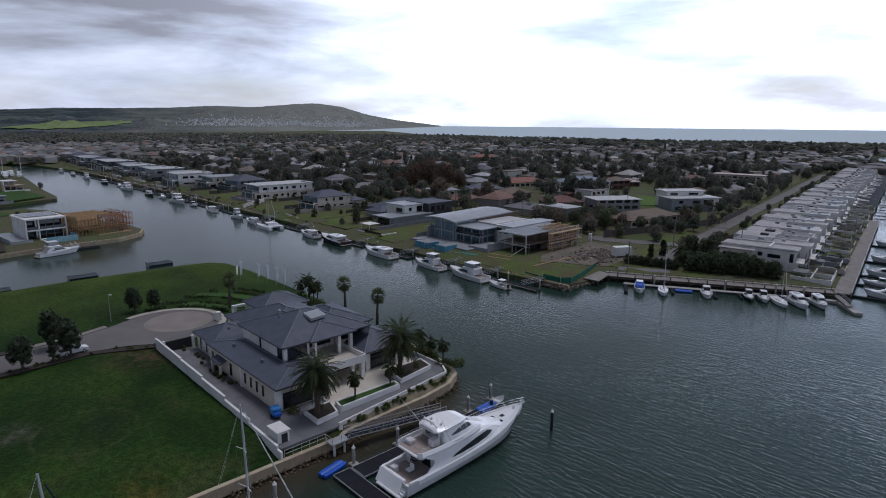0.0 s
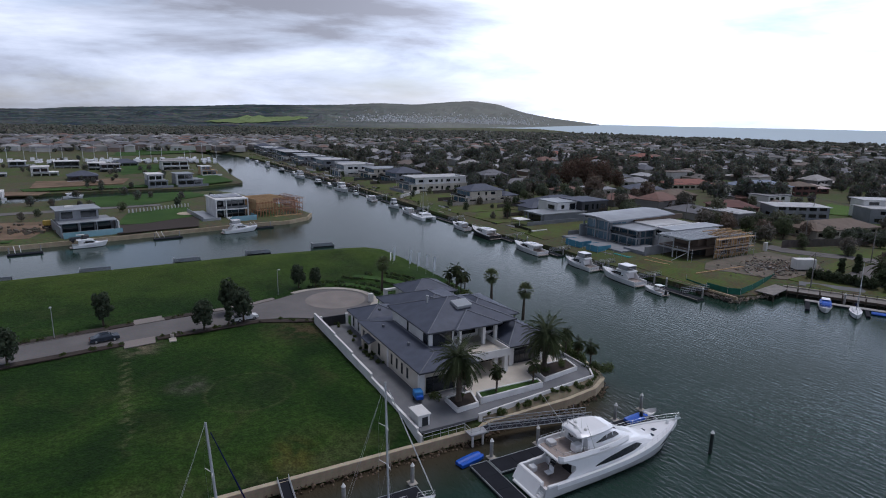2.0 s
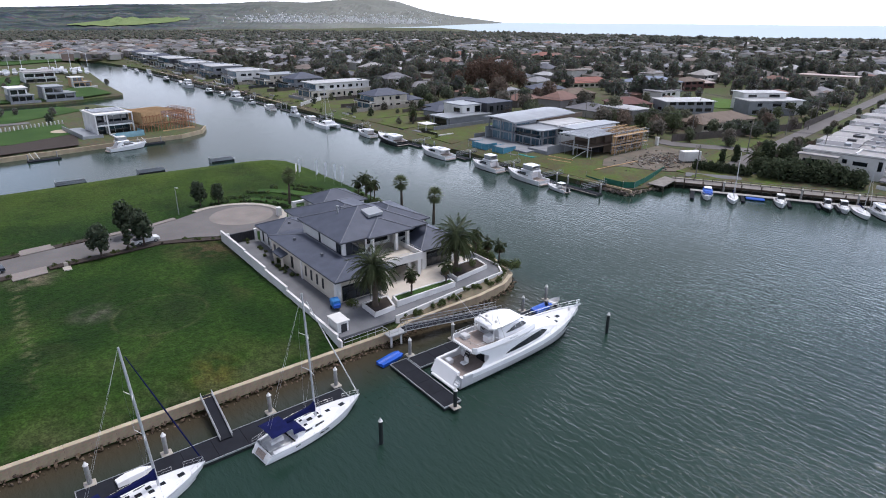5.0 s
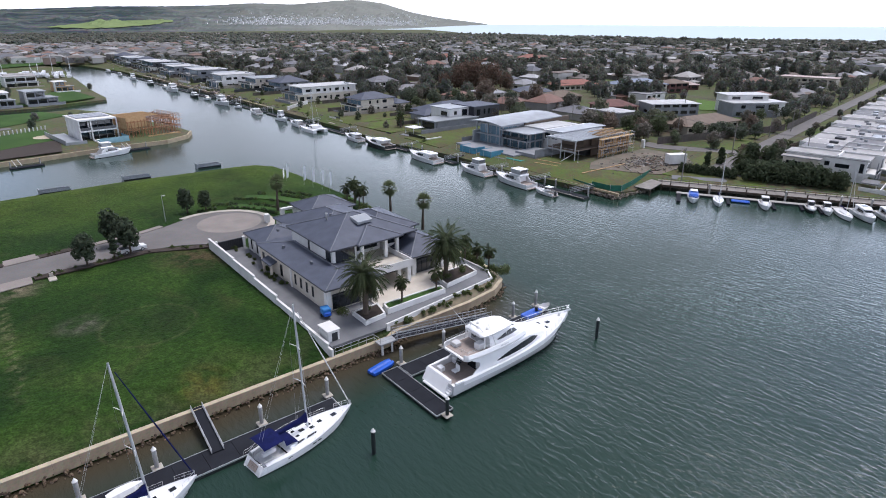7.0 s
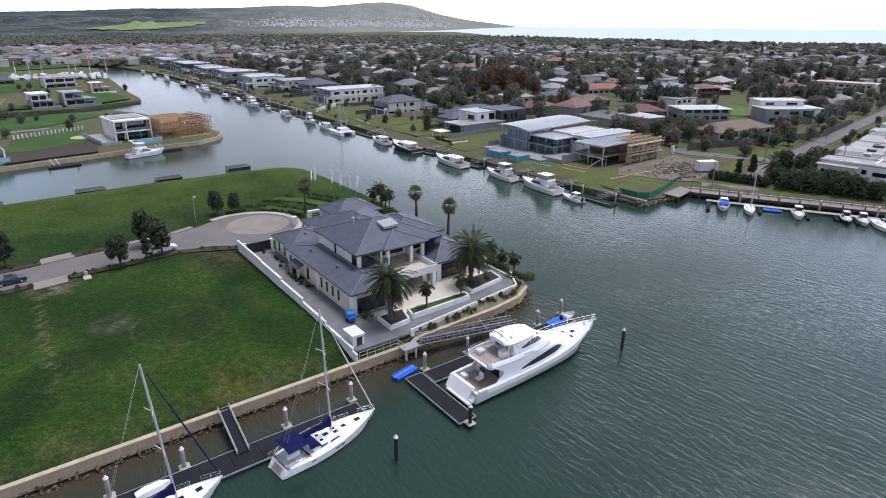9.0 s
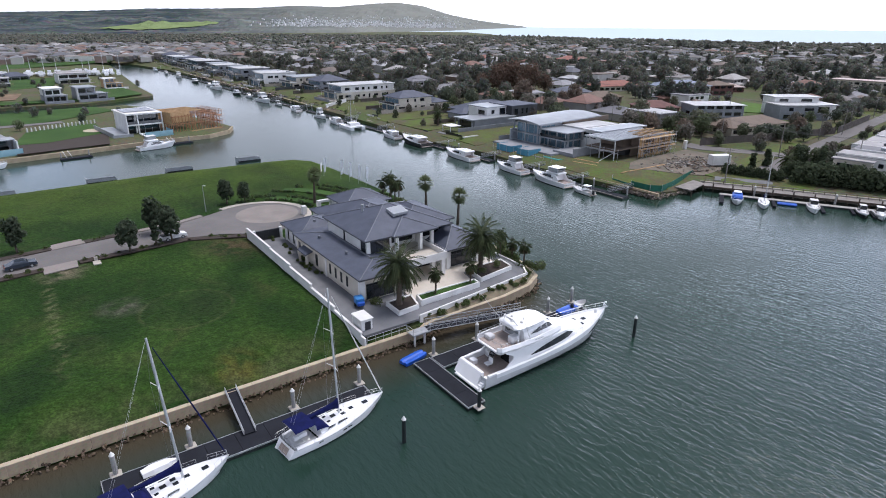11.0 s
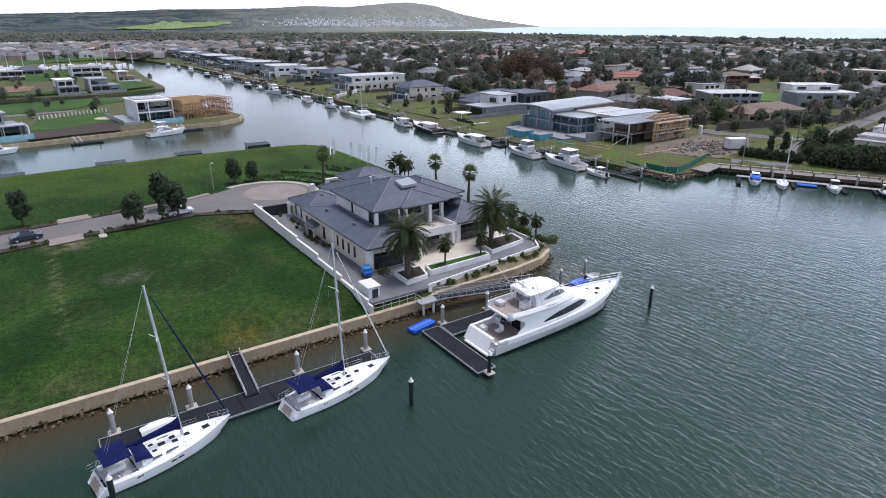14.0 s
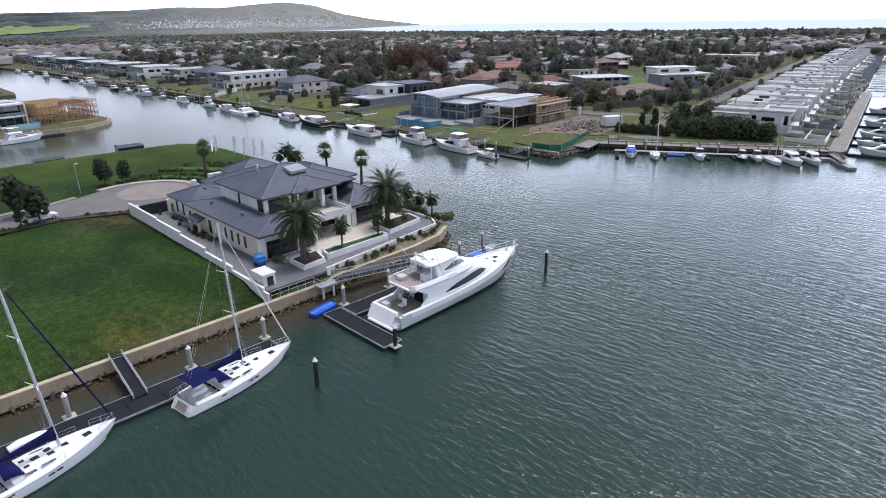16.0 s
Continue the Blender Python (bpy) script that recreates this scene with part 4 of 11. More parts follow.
def gangway(p0, p1, width, truss=0.9, label="grey aluminium gangway with trussed side rails"):
    """p0: shore end, p1: float end, both on the deck line (estate coordinates)."""
    p0, p1 = Vector(p0), Vector(p1)
    t = thing("gangway", ESTATE, label, "gangway")
    d = p1 - p0
    L = d.length
    x = d.normalized()
    y = Vector((-x.y, x.x, 0)).normalized()
    z = x.cross(y)
    m = Matrix((x, y, z)).transposed().to_4x4()
    m.translation = p0
    k = max(2, round(L / 1.1))
    part("deck", box(B(), 0, L, -width / 2, width / 2, -0.06, 0.02, m=m), "deckgrey", t, "dark ribbed deck")
    for s in (-1, 1):
        b = B()
        yy = s * width / 2
        for zz, r in ((0.0, 0.06), (truss * 0.55, 0.035), (truss, 0.045)):
            tube(b, m @ Vector((0, yy, zz)), m @ Vector((L, yy, zz)), r, n=6)
        for i in range(k + 1):
            tube(b, m @ Vector((L * i / k, yy, 0)), m @ Vector((L * i / k, yy, truss)), 0.028, n=5)
            if i < k:
                tube(b, m @ Vector((L * i / k, yy, 0 if i % 2 else truss)), m @ Vector((L * (i + 1) / k, yy, truss if i % 2 else 0)), 0.024, n=5)
        part("side_truss", b, "alloy", t)
    return t


def build_docks():
    # big yacht berth: T-head, finger along the shore side, far landing
    pontoon("pontoon", 3.4, 6.0, -18.9, -7.2, "dark-decked floating pontoon across the yacht's stern")
    pontoon("pontoon", 6.1, 15.0, -10.3, -7.3, "dark-decked floating pontoon finger beside the yacht")
    pontoon("pontoon", 24.0, 34.0, -9.4, -7.0, "dark-decked floating landing beside the yacht's bow")
    for u, v in ((6.9, -6.8), (14.2, -6.8), (28.2, -6.6), (34.0, -6.0)):
        mooring_pile(u, v)
    mooring_pile(4.6, -19.4, mat="blackpile")
    for x, y in ((-12.05, 51.6), (16.0, 78.9), (-32.9, 34.4)):
        mooring_pile(0, 0, top=2.9, mat="blackpile", base=False, world_xy=(x, y))
    # sailing berths
    pontoon("pontoon", -32.6, -4.2, -11.6, -8.0, "long dark-decked floating pontoon for the sailing yachts")
    for u, v in ((-31.2, -7.7), (-24.2, -7.6), (-12.9, -7.4), (-4.4, -7.2)):
        mooring_pile(u, v)
    gangway((-18.2, -1.7, 1.78), (-18.5, -9.2, 0.62), 1.25, 0.5, "short grey gangway from the sea wall to the pontoon")
    # long gangway over its landing frame
    gangway((8.6, -2.6, 1.95), (24.6, -4.9, 1.0), 1.5, 1.05)
    land_t = thing("landing_platform", ESTATE, "grey metal landing bracketed off the sea wall on two white piers", "landing")
    part("platform", box(B(), 5.9, 8.7, -3.4, -1.9, 1.72, 1.9), "alloy", land_t)
    for u in (6.4, 8.0):
        part("pier", tube(B(), (u, -3.0, -1), (u, -3.0, 1.72), 0.16, n=10), "white", land_t)
    rail = B()
    for a, b in (((5.9, -3.4), (8.7, -3.4)), ((5.9, -3.4), (5.9, -1.9)), ((5.9, -1.7), (-0.2, -1.75))):
        for z in (2.4, 2.9):
            tube(rail, (*a, z), (*b, z), 0.035, n=6)
        k = max(1, round(math.hypot(b[0] - a[0], b[1] - a[1]) / 1.2))
        for i in range(k + 1):
            x, y = a[0] + (b[0] - a[0]) * i / k, a[1] + (b[1] - a[1]) * i / k
            tube(rail, (x, y, 1.7), (x, y, 2.9), 0.03, n=6)
    part("handrail", rail, "alloy", land_t, "grey tube handrail along the wall")
    # blue plastic floats
    for u, v, a, w in ((4.3, -5.9, 12, 1.5), (31.0, -8.0, 4, 1.5)):
        t = thing("jet_ski_dock", ESTATE @ pose(u, v, 0.12 if u < 10 else 0.5, 0, 0, a), "bright blue moulded plastic jet ski float", "float", "blue floats")
        b = B()
        loft(b, [[(x, -w / 2 * s, 0.0), (x, w / 2 * s, 0.0), (x, w / 2 * s, 0.42), (x, w / 5 * s, 0.46), (x, 0, 0.32), (x, -w / 5 * s, 0.46), (x, -w / 2 * s, 0.42)] for x, s in ((-1.9, 0.9), (-1.2, 1), (1.2, 1), (1.9, 0.75))])
        part("hull", b, "blue", t)


build_water()
build_ground()
build_hills()
build_street()
build_sea_wall()
build_docks()


# ---------- plants ----------
def blade(bm, p, d, up, length, width, mi=0):
    s = d.cross(up).normalized() * width
    q = p + d * length
    bm.faces.new([bm.verts.new(p - s * 0.6), bm.verts.new(p + s * 0.6), bm.verts.new(q)]).material_index = mi


def frond(bm, base, az, lift, length, rng, droop=1.0, width=0.46, pairs=15):
    """One feather-palm frond: an arching rib with leaflets on both sides."""
    d = Vector((math.cos(az) * math.cos(lift), math.sin(az) * math.cos(lift), math.sin(lift)))
    p = Vector(base)
    side = Vector((-math.sin(az), math.cos(az), 0))
    step = length / pairs
    for i in range(pairs):
        q = p + d * step
        r = 0.04 * (1 - i / pairs) + 0.012
        bm.faces.new([bm.verts.new(p - side * r), bm.verts.new(p + side * r), bm.verts.new(q + side * r), bm.verts.new(q - side * r)])
        if i > 1:
            w = width * math.sin(math.pi * min(1, (i + 1.5) / (pairs + 1))) ** 0.6
            for s in (-1, 1):
                out = (side * s * 0.85 + d * 0.5 - Vector((0, 0, 0.30 + rng.uniform(0, 0.25)))).normalized()
                blade(bm, p, out, d, w * rng.uniform(0.85, 1.3) * 1.65, 0.085)
                blade(bm, (p + q) / 2, out, d, w * rng.uniform(0.8, 1.25) * 1.65, 0.08)
        p = q
        d = (d - Vector((0, 0, droop * 1.9 / pairs))).normalized()


def date_palm(m, top, crown, label, seed, count=64):
    rng = random.Random(seed)
    t = thing("palm_tree", m, label, "palm tree", "palms")
    b = B()
    rings = []
    k = 9
    for i in range(k + 1):
        z = top * i / k
        r = (1.05 if crown > 3 else 0.36) * (0.40 + 0.05 * math.sin(i * 2.1) + (0.16 if i == 0 else 0) + (0.14 if i >= k - 1 else 0))
        rings.append([(r * math.cos(a) + 0.1 * math.sin(i * 0.4), r * math.sin(a), z) for a in np.linspace(0, 6.283, 12, endpoint=False)])
    loft(b, rings)
    part("trunk", b, "bark", t)
    b = B()
    for i in range(count):
        f = i / count
        lift = 1.4 - 2.25 * f ** 0.85
        frond(b, (rng.uniform(-0.2, 0.2), rng.uniform(-0.2, 0.2), top + 0.3 * (1 - f)), i * 2.399 + rng.uniform(-0.2, 0.2), lift + rng.uniform(-0.12, 0.12), crown * rng.uniform(0.85, 1.05), rng, droop=0.75 + 0.25 * f)
    part("crown", b, "palm", t, "dense crown of arching feather fronds")
    b = B()
    for i in range(14):
        frond(b, (0, 0, top - 0.25), i * 2.399, -0.75 - rng.uniform(0, 0.4), crown * rng.uniform(0.5, 0.75), rng, droop=0.5)
    part("old_fronds", b, "deadfrond", t, "brown drooping old fronds")
    return t


def fan_palm(m, height, label, seed, size=1.0):
    rng = random.Random(seed)
    t = thing("fan_palm", m, label, "palm tree", "fan palms")
    b = B()
    lean = rng.uniform(-0.3, 0.3)
    loft(b, [[((0.30 - 0.14 * i / 8) * size ** 0.5 * math.cos(a) + lean * (i / 8) ** 2, (0.30 - 0.14 * i / 8) * size ** 0.5 * math.sin(a), height * i / 8) for a in np.linspace(0, 6.283, 9, endpoint=False)] for i in range(9)])
    part("trunk", b, "bark", t)
    b = B()
    c = Vector((lean, 0, height))
    for i in range(52):
        az = i * 2.399
        lift = 1.45 - 2.75 * (i / 52)
        d = Vector((math.cos(az) * math.cos(lift), math.sin(az) * math.cos(lift), math.sin(lift)))
        side = Vector((-math.sin(az), math.cos(az), 0))
        hub = c + d * rng.uniform(0.55, 0.95) * size
        s = side * 0.03
        b.faces.new([b.verts.new(c - s), b.verts.new(c + s), b.verts.new(hub + s), b.verts.new(hub - s)])
        up = side.cross(d)
        for k in range(-5, 6):
            a = k * 0.26
            o = (d * math.cos(a) + side * math.sin(a) - Vector((0, 0, 0.25))).normalized()
            blade(b, hub, o, up, rng.uniform(0.75, 1.0) * size, 0.115 * size)
    part("crown", b, "fanleaf", t, "round head of fan leaves")
    return t


def leaf_cluster(bm, c, r, n, rng, leaf):
    for i in range(n):
        z = rng.uniform(-1, 1)
        a = rng.uniform(0, 6.283)
        q = math.sqrt(1 - z * z)
        d = Vector((q * math.cos(a), q * math.sin(a), z))
        p = c + d * r * rng.uniform(0.55, 1.08)
        t1 = d.cross(Vector((rng.uniform(-1, 1), rng.uniform(-1, 1), rng.uniform(-1, 1)))).normalized()
        t2 = (d.cross(t1) + d * rng.uniform(-0.6, 0.6)).normalized()
        s = leaf * rng.uniform(0.7, 1.4)
        bm.faces.new([bm.verts.new(p - t1 * s), bm.verts.new(p + t2 * s * 0.8), bm.verts.new(p + t1 * s), bm.verts.new(p - t2 * s * 0.8)])


def tree_meshes(seed, height, spread, mat, clumps=16, leaves=34, leaf=0.32, conical=0.0, trunk_share=0.3):
    rng = random.Random(seed)
    tb, cb = B(), B()
    h0 = height * trunk_share
    tube(tb, (0, 0, -0.3), (rng.uniform(-0.15, 0.15), rng.uniform(-0.15, 0.15), h0 * 1.5), height * 0.026 + 0.05, height * 0.013 + 0.02, n=7)
    for i in range(clumps):
        f = (i + 0.5) / clumps
        z = h0 + (height - h0) * f * 0.9
        wide = spread * (math.sin(math.pi * (0.18 + 0.74 * f)) ** 0.8 if not conical else (1.05 - f * conical))
        a = i * 2.399 + rng.uniform(-0.4, 0.4)
        rad = wide * math.sqrt(rng.uniform(0.05, 1)) * 0.72
        c = Vector((math.cos(a) * rad, math.sin(a) * rad, z))
        tube(tb, (0, 0, h0 * rng.uniform(0.8, 1.4)), c, height * 0.011 + 0.015, 0.012, n=4, cap=False)
        leaf_cluster(cb, c, spread * rng.uniform(0.34, 0.52), leaves, rng, leaf)
    return mesh_of(tb, "trunk", "bark"), mesh_of(cb, "crown", mat)


def plant_tree(meshes, m, label, group, scale=1.0, category="tree"):
    t = new("tree", meshes[0])
    t.matrix_basis = m @ Matrix.Scale(scale, 4)
    tagged(t, label, category, group)
    shared("crown", meshes[1], t)
    return t


def bush(m, r, label, seed, mat="shrub", leaves=150, group="garden shrubs", leaf=0.11):
    rng = random.Random(seed)
    bm = B()
    for i in range(5):
        leaf_cluster(bm, Vector((rng.uniform(-0.4, 0.4) * r, rng.uniform(-0.4, 0.4) * r, r * rng.uniform(0.35, 0.75))), r * rng.uniform(0.5, 0.7), leaves // 5, rng, leaf * max(1.0, r))
    return solid("shrub", bm, mat, m, label, "shrub", group)


# ---------- the canal house ----------
def window(parent, m, w, h, cols=1, rows=1, name="window"):
    """Framed window standing in the wall plane: x across, z up, y outward."""
    f = B()
    t = 0.06
    for q in ((0, w, 0, t), (0, w, h - t, h)):
        box(f, q[0], q[1], -0.06, 0.05, q[2], q[3])
    for x in [i * (w - t) / cols for i in range(cols + 1)]:
        box(f, x, x + t, -0.06, 0.047, t, h - t)
    for z in [i * (h - t) / rows for i in range(1, rows)]:
        box(f, t, w - t, -0.06, 0.043, z, z + t)
    ob = part(name, f, "frame", parent)
    ob.matrix_basis = m
    part("pane", box(B(), 0.02, w - 0.02, -0.03, 0.012, 0.02, h - 0.02), "glass", ob, "dark reflecting glass")
    return ob


def wall_left(u, v, z):   # a wall that faces -u: x runs towards -v
    return Matrix(((0, -1, 0, u), (-1, 0, 0, v), (0, 0, 1, z), (0, 0, 0, 1)))


def wall_front(u, v, z):  # a wall that faces -v: x runs towards +u
    return Matrix(((1, 0, 0, u), (0, -1, 0, v), (0, 0, 1, z), (0, 0, 0, 1)))


def wall_right(u, v, z):  # a wall that faces +u
    return Matrix(((0, 1, 0, u), (1, 0, 0, v), (0, 0, 1, z), (0, 0, 0, 1)))


def roof_part(parent, x0, x1, y0, y1, z, pitch, name="roof", mat="slate"):
    b = B()
    r = hip(b, x0, x1, y0, y1, z, pitch, 0.24)
    ob = part(name, b, mat, parent, "dark blue-grey tiled hip roof")
    c = B()
    r = [Vector(p) for p in r]
    cs = [Vector(p) for p in ((x0, y0, z), (x1, y0, z), (x1, y1, z), (x0, y1, z))]
    for p in cs:
        q = min(r, key=lambda s: (s - p).length)
        tube(c, p + Vector((0, 0, 0.03)), q + Vector((0, 0, 0.03)), 0.10, n=6)
    tube(c, r[0] + Vector((0, 0, 0.03)), r[1] + Vector((0, 0, 0.03)), 0.11, n=6)
    part("ridge_cap", c, "ridgecap", ob)
    g = B()
    for a, b2 in zip(cs, cs[1:] + cs[:1]):
        tube(g, a + Vector((0, 0, -0.1)), b2 + Vector((0, 0, -0.1)), 0.07, n=6)
    part("gutter", g, "frame", ob)
    return ob


def build_house():
    h = thing("house", ESTATE, "two-storey white rendered canal house with dark hip roofs and a balcony", "house")
    z0, z1, z2 = G0 - 0.4, 6.15, 9.45
    part("wall", box(B(), 4.2, 13.2, 8.3, 32.6, z0, 6.42), "cream", h, "cream rendered ground-floor wing")
    part("corner_pier", box(B(), 4.12, 4.9, 8.22, 9.0, z0, 6.41), "white", h)
    part("wall", box(B(), 13.2, 22.0, 14.6, 33.0, z0, 6.1), "white", h)
    part("wall", box(B(), 22.0, 30.4, 11.8, 30.0, z0, z1), "white", h)
    part("wall", box(B(), 5.3, 13.2, 32.6, 41.0, z0, 5.95), "white", h, "white garage block")
    part("wall", box(B(), 13.2, 28.0, 30.0, 46.0, z0, 5.9), "white", h)
    part("wall", box(B(), 21.0, 31.0, 46.0, 54.5, z0, 5.4), "white", h)
    part("wall", box(B(), 9.1, 20.2, 18.4, 29.5, 6.1, z2), "white", h, "white upper storey")
    part("wall", box(B(), 9.1, 13.6, 15.1, 18.4, 6.1, z2), "white", h)
    part("wall", box(B(), 20.2, 26.8, 17.4, 28.9, 6.1, z2 - 0.02), "white", h)
    # roofs
    roof_part(h, 3.7, 13.7, 7.6, 33.0, 6.6, 0.13)
    roof_part(h, 21.4, 31.0, 11.0, 30.6, 6.33, 0.45)
    roof_part(h, 4.7, 13.8, 32.3, 41.5, 6.0, 0.40)
    roof_part(h, 12.8, 28.6, 27.5, 46.6, 6.1, 0.34)
    roof_part(h, 20.4, 31.6, 45.4, 55.1, 5.6, 0.42)
    roof_part(h, 8.4, 25.4, 14.4, 30.2, 9.62, 0.36)
    roof_part(h, 17.0, 27.5, 16.7, 29.6, 9.63, 0.36)
    roof_part(h, 13.2, 22.0, 13.7, 22.6, 9.64, 0.34)
    # small porch roof between wing and garage
    pr = B()
    loft(pr, [[(2.9, y, 5.0), (4.3, y, 5.5), (4.3, y, 5.3), (2.9, y, 4.82)] for y in (25.5, 29.2)])
    part("porch_roof", pr, "slate", h)
    for v in (25.8, 28.9):
        part("porch_post", box(B(), 3.0, 3.35, v - 0.17, v + 0.17, z0, 4.85), "cream", h)
    # skylight, flue, vents
    sk = B()
    m = pose(17.4, 19.6, 11.9, 0, 0, 0) @ Matrix.Rotation(math.atan(0.22), 4, "X") @ Matrix.Rotation(radians(4), 4, "Z")
    box(sk, -1.5, 1.5, -1.15, 1.15, -0.35, 0.22, m=m)
    ob = part("skylight", chamfer(sk, 0.04), "alloy", h)
    part("pane", box(B(), -1.35, 1.35, -1.0, 1.0, 0.2, 0.235, m=m), "metalroof", ob)
    fl = tube(B(), (13.2, 24.0, 10.8), (13.2, 24.0, 12.4), 0.16, n=10)
    part("flue", tube(fl, (13.2, 24.0, 12.4), (13.2, 24.0, 12.6), 0.25, n=10), "alloy", h)
    for u, v, z in ((6.6, 17.5, 7.3), (6.2, 27.0, 7.22), (14.8, 25.5, 11.6), (8.2, 33.5, 8.0)):
        part("roof_vent", chamfer(box(B(), u - 0.2, u + 0.2, v - 0.25, v + 0.25, z - 0.25, z + 0.2), 0.06), "ridgecap", h)
    # ground-floor wing windows
    for v in (19.0, 17.0, 15.0, 13.0):
        window(h, wall_left(4.2, v, 3.7), 0.62, 1.75)
    for v in (24.4, 31.6):
        window(h, wall_left(4.2, v, 3.3), 0.9, 2.1)
    part("pilaster", box(B(), 4.02, 4.2, 19.9, 20.3, z0, 6.4), "white", h)
    window(h, wall_front(5.1, 8.3, 2.95), 4.8, 2.5, 4)
    window(h, wall_front(10.3, 8.3, 2.95), 2.4, 2.5, 2)
    for v in (39.6, 37.0, 34.4):
        window(h, wall_left(5.3, v, 3.2), 0.8, 2.0)
        part("reveal", box(B(), 5.16, 5.3, v - 1.15, v - 0.95, z0, 5.9), "white", h)
    # under the balcony and right wing
    window(h, wall_front(14.0, 14.6, 2.9), 3.4, 2.6, 3)
    window(h, wall_front(18.2, 14.6, 2.9), 3.2, 2.6, 3)
    window(h, wall_front(23.2, 11.8, 2.9), 4.4, 2.7, 4)
    window(h, wall_right(30.4, 13.0, 2.95), 5.0, 2.5, 4)
    part("pillar", box(B(), 21.9, 22.6, 11.2, 11.9, z0, 6.1), "white", h)
    part("pillar", box(B(), 28.2, 28.9, 11.2, 11.9, z0, 6.1), "white", h)
    # upper windows
    window(h, wall_left(9.1, 23.4, 7.0), 0.6, 1.9)
    window(h, wall_left(9.1, 17.2, 7.0), 1.6, 2.1, 2)
    window(h, wall_front(9.7, 15.1, 7.0), 3.5, 2.1, 3)
    window(h, wall_front(14.4, 18.4, 6.75), 5.2, 2.35, 4)
    window(h, wall_front(21.0, 17.4, 7.1), 5.2, 2.0, 4)
    window(h, wall_right(26.8, 18.2, 7.1), 3.0, 2.0, 2)
    window(h, wall_right(26.8, 23.0, 7.1), 4.0, 2.0, 3)
    # balcony
    bal = part("balcony", box(B(), 13.4, 20.7, 9.4, 18.4, 5.75, 6.12), "white", h)
    part("floor_tiles", box(B(), 13.6, 20.5, 9.6, 18.38, 6.12, 6.16), "travertine", bal)
    pa = B()
    box(pa, 13.4, 20.7, 9.4, 9.62, 6.12, 7.0)
    box(pa, 20.48, 20.7, 9.62, 17.4, 6.12, 6.98)
    box(pa, 13.4, 13.62, 9.62, 15.1, 6.12, 6.98)
    part("parapet", pa, "white", bal)
    rl = B()
    for a, b in (((13.5, 9.5), (20.6, 9.5)), ((20.6, 9.5), (20.6, 16.0))):
        tube(rl, (*a, 7.35), (*b, 7.35), 0.03, n=6)
        for i in range(9):
            x, y = a[0] + (b[0] - a[0]) * i / 8, a[1] + (b[1] - a[1]) * i / 8
            tube(rl, (x, y, 6.98), (x, y, 7.35), 0.02, n=5)
    part("handrail", rl, "steel", bal)
    for u, v in ((13.6, 9.7), (19.9, 9.7), (13.6, 12.6), (19.9, 12.6)):
        part("column", chamfer(box(B(), u, u + 0.7, v, v + 0.7, z0, 5.76), 0.03), "white", h)
    for u, v in ((14.0, 14.3), (20.9, 14.3), (18.6, 14.3)):
        part("column", chamfer(box(B(), u, u + 0.55, v, v + 0.55, 6.15, 9.45), 0.03), "white", h)
    part("upper_sill", box(B(), 8.95, 13.75, 14.95, 15.1, 6.35, 6.75), "white", h)


def block_wall(name, pts, z0, z1, t, mat, label, category="wall", kind=""):
    b = B()
    for (x0, y0), (x1, y1) in zip(pts, pts[1:]):
        d = Vector((x1 - x0, y1 - y0, 0))
        box(b, -t / 2, d.length + t / 2, -t / 2, t / 2, z0, z1, m=pose(x0, y0, 0, 0, 0, math.degrees(math.atan2(d.y, d.x))))
    return solid(name, b, mat, ESTATE, label, category, kind=kind)


def planter(pts, z0, z1, fill, label):
    t = thing("planter", ESTATE, label, "planter", "white planters")
    b = B()
    k = len(pts)
    for i in range(k):
        (x0, y0), (x1, y1) = pts[i], pts[(i + 1) % k]
        d = Vector((x1 - x0, y1 - y0, 0))
        box(b, 0.0, d.length, 0.0, 0.28, z0, z1, m=pose(x0, y0, 0, 0, 0, math.degrees(math.atan2(d.y, d.x))))
    part("planter_wall", b, "white", t)
    c = Vector((sum(p[0] for p in pts) / k, sum(p[1] for p in pts) / k))
    part("soil", prism(B(), [tuple(c + (Vector(p) - c) * 0.93) for p in pts], z0, z1 - 0.12), fill, t)
    return t


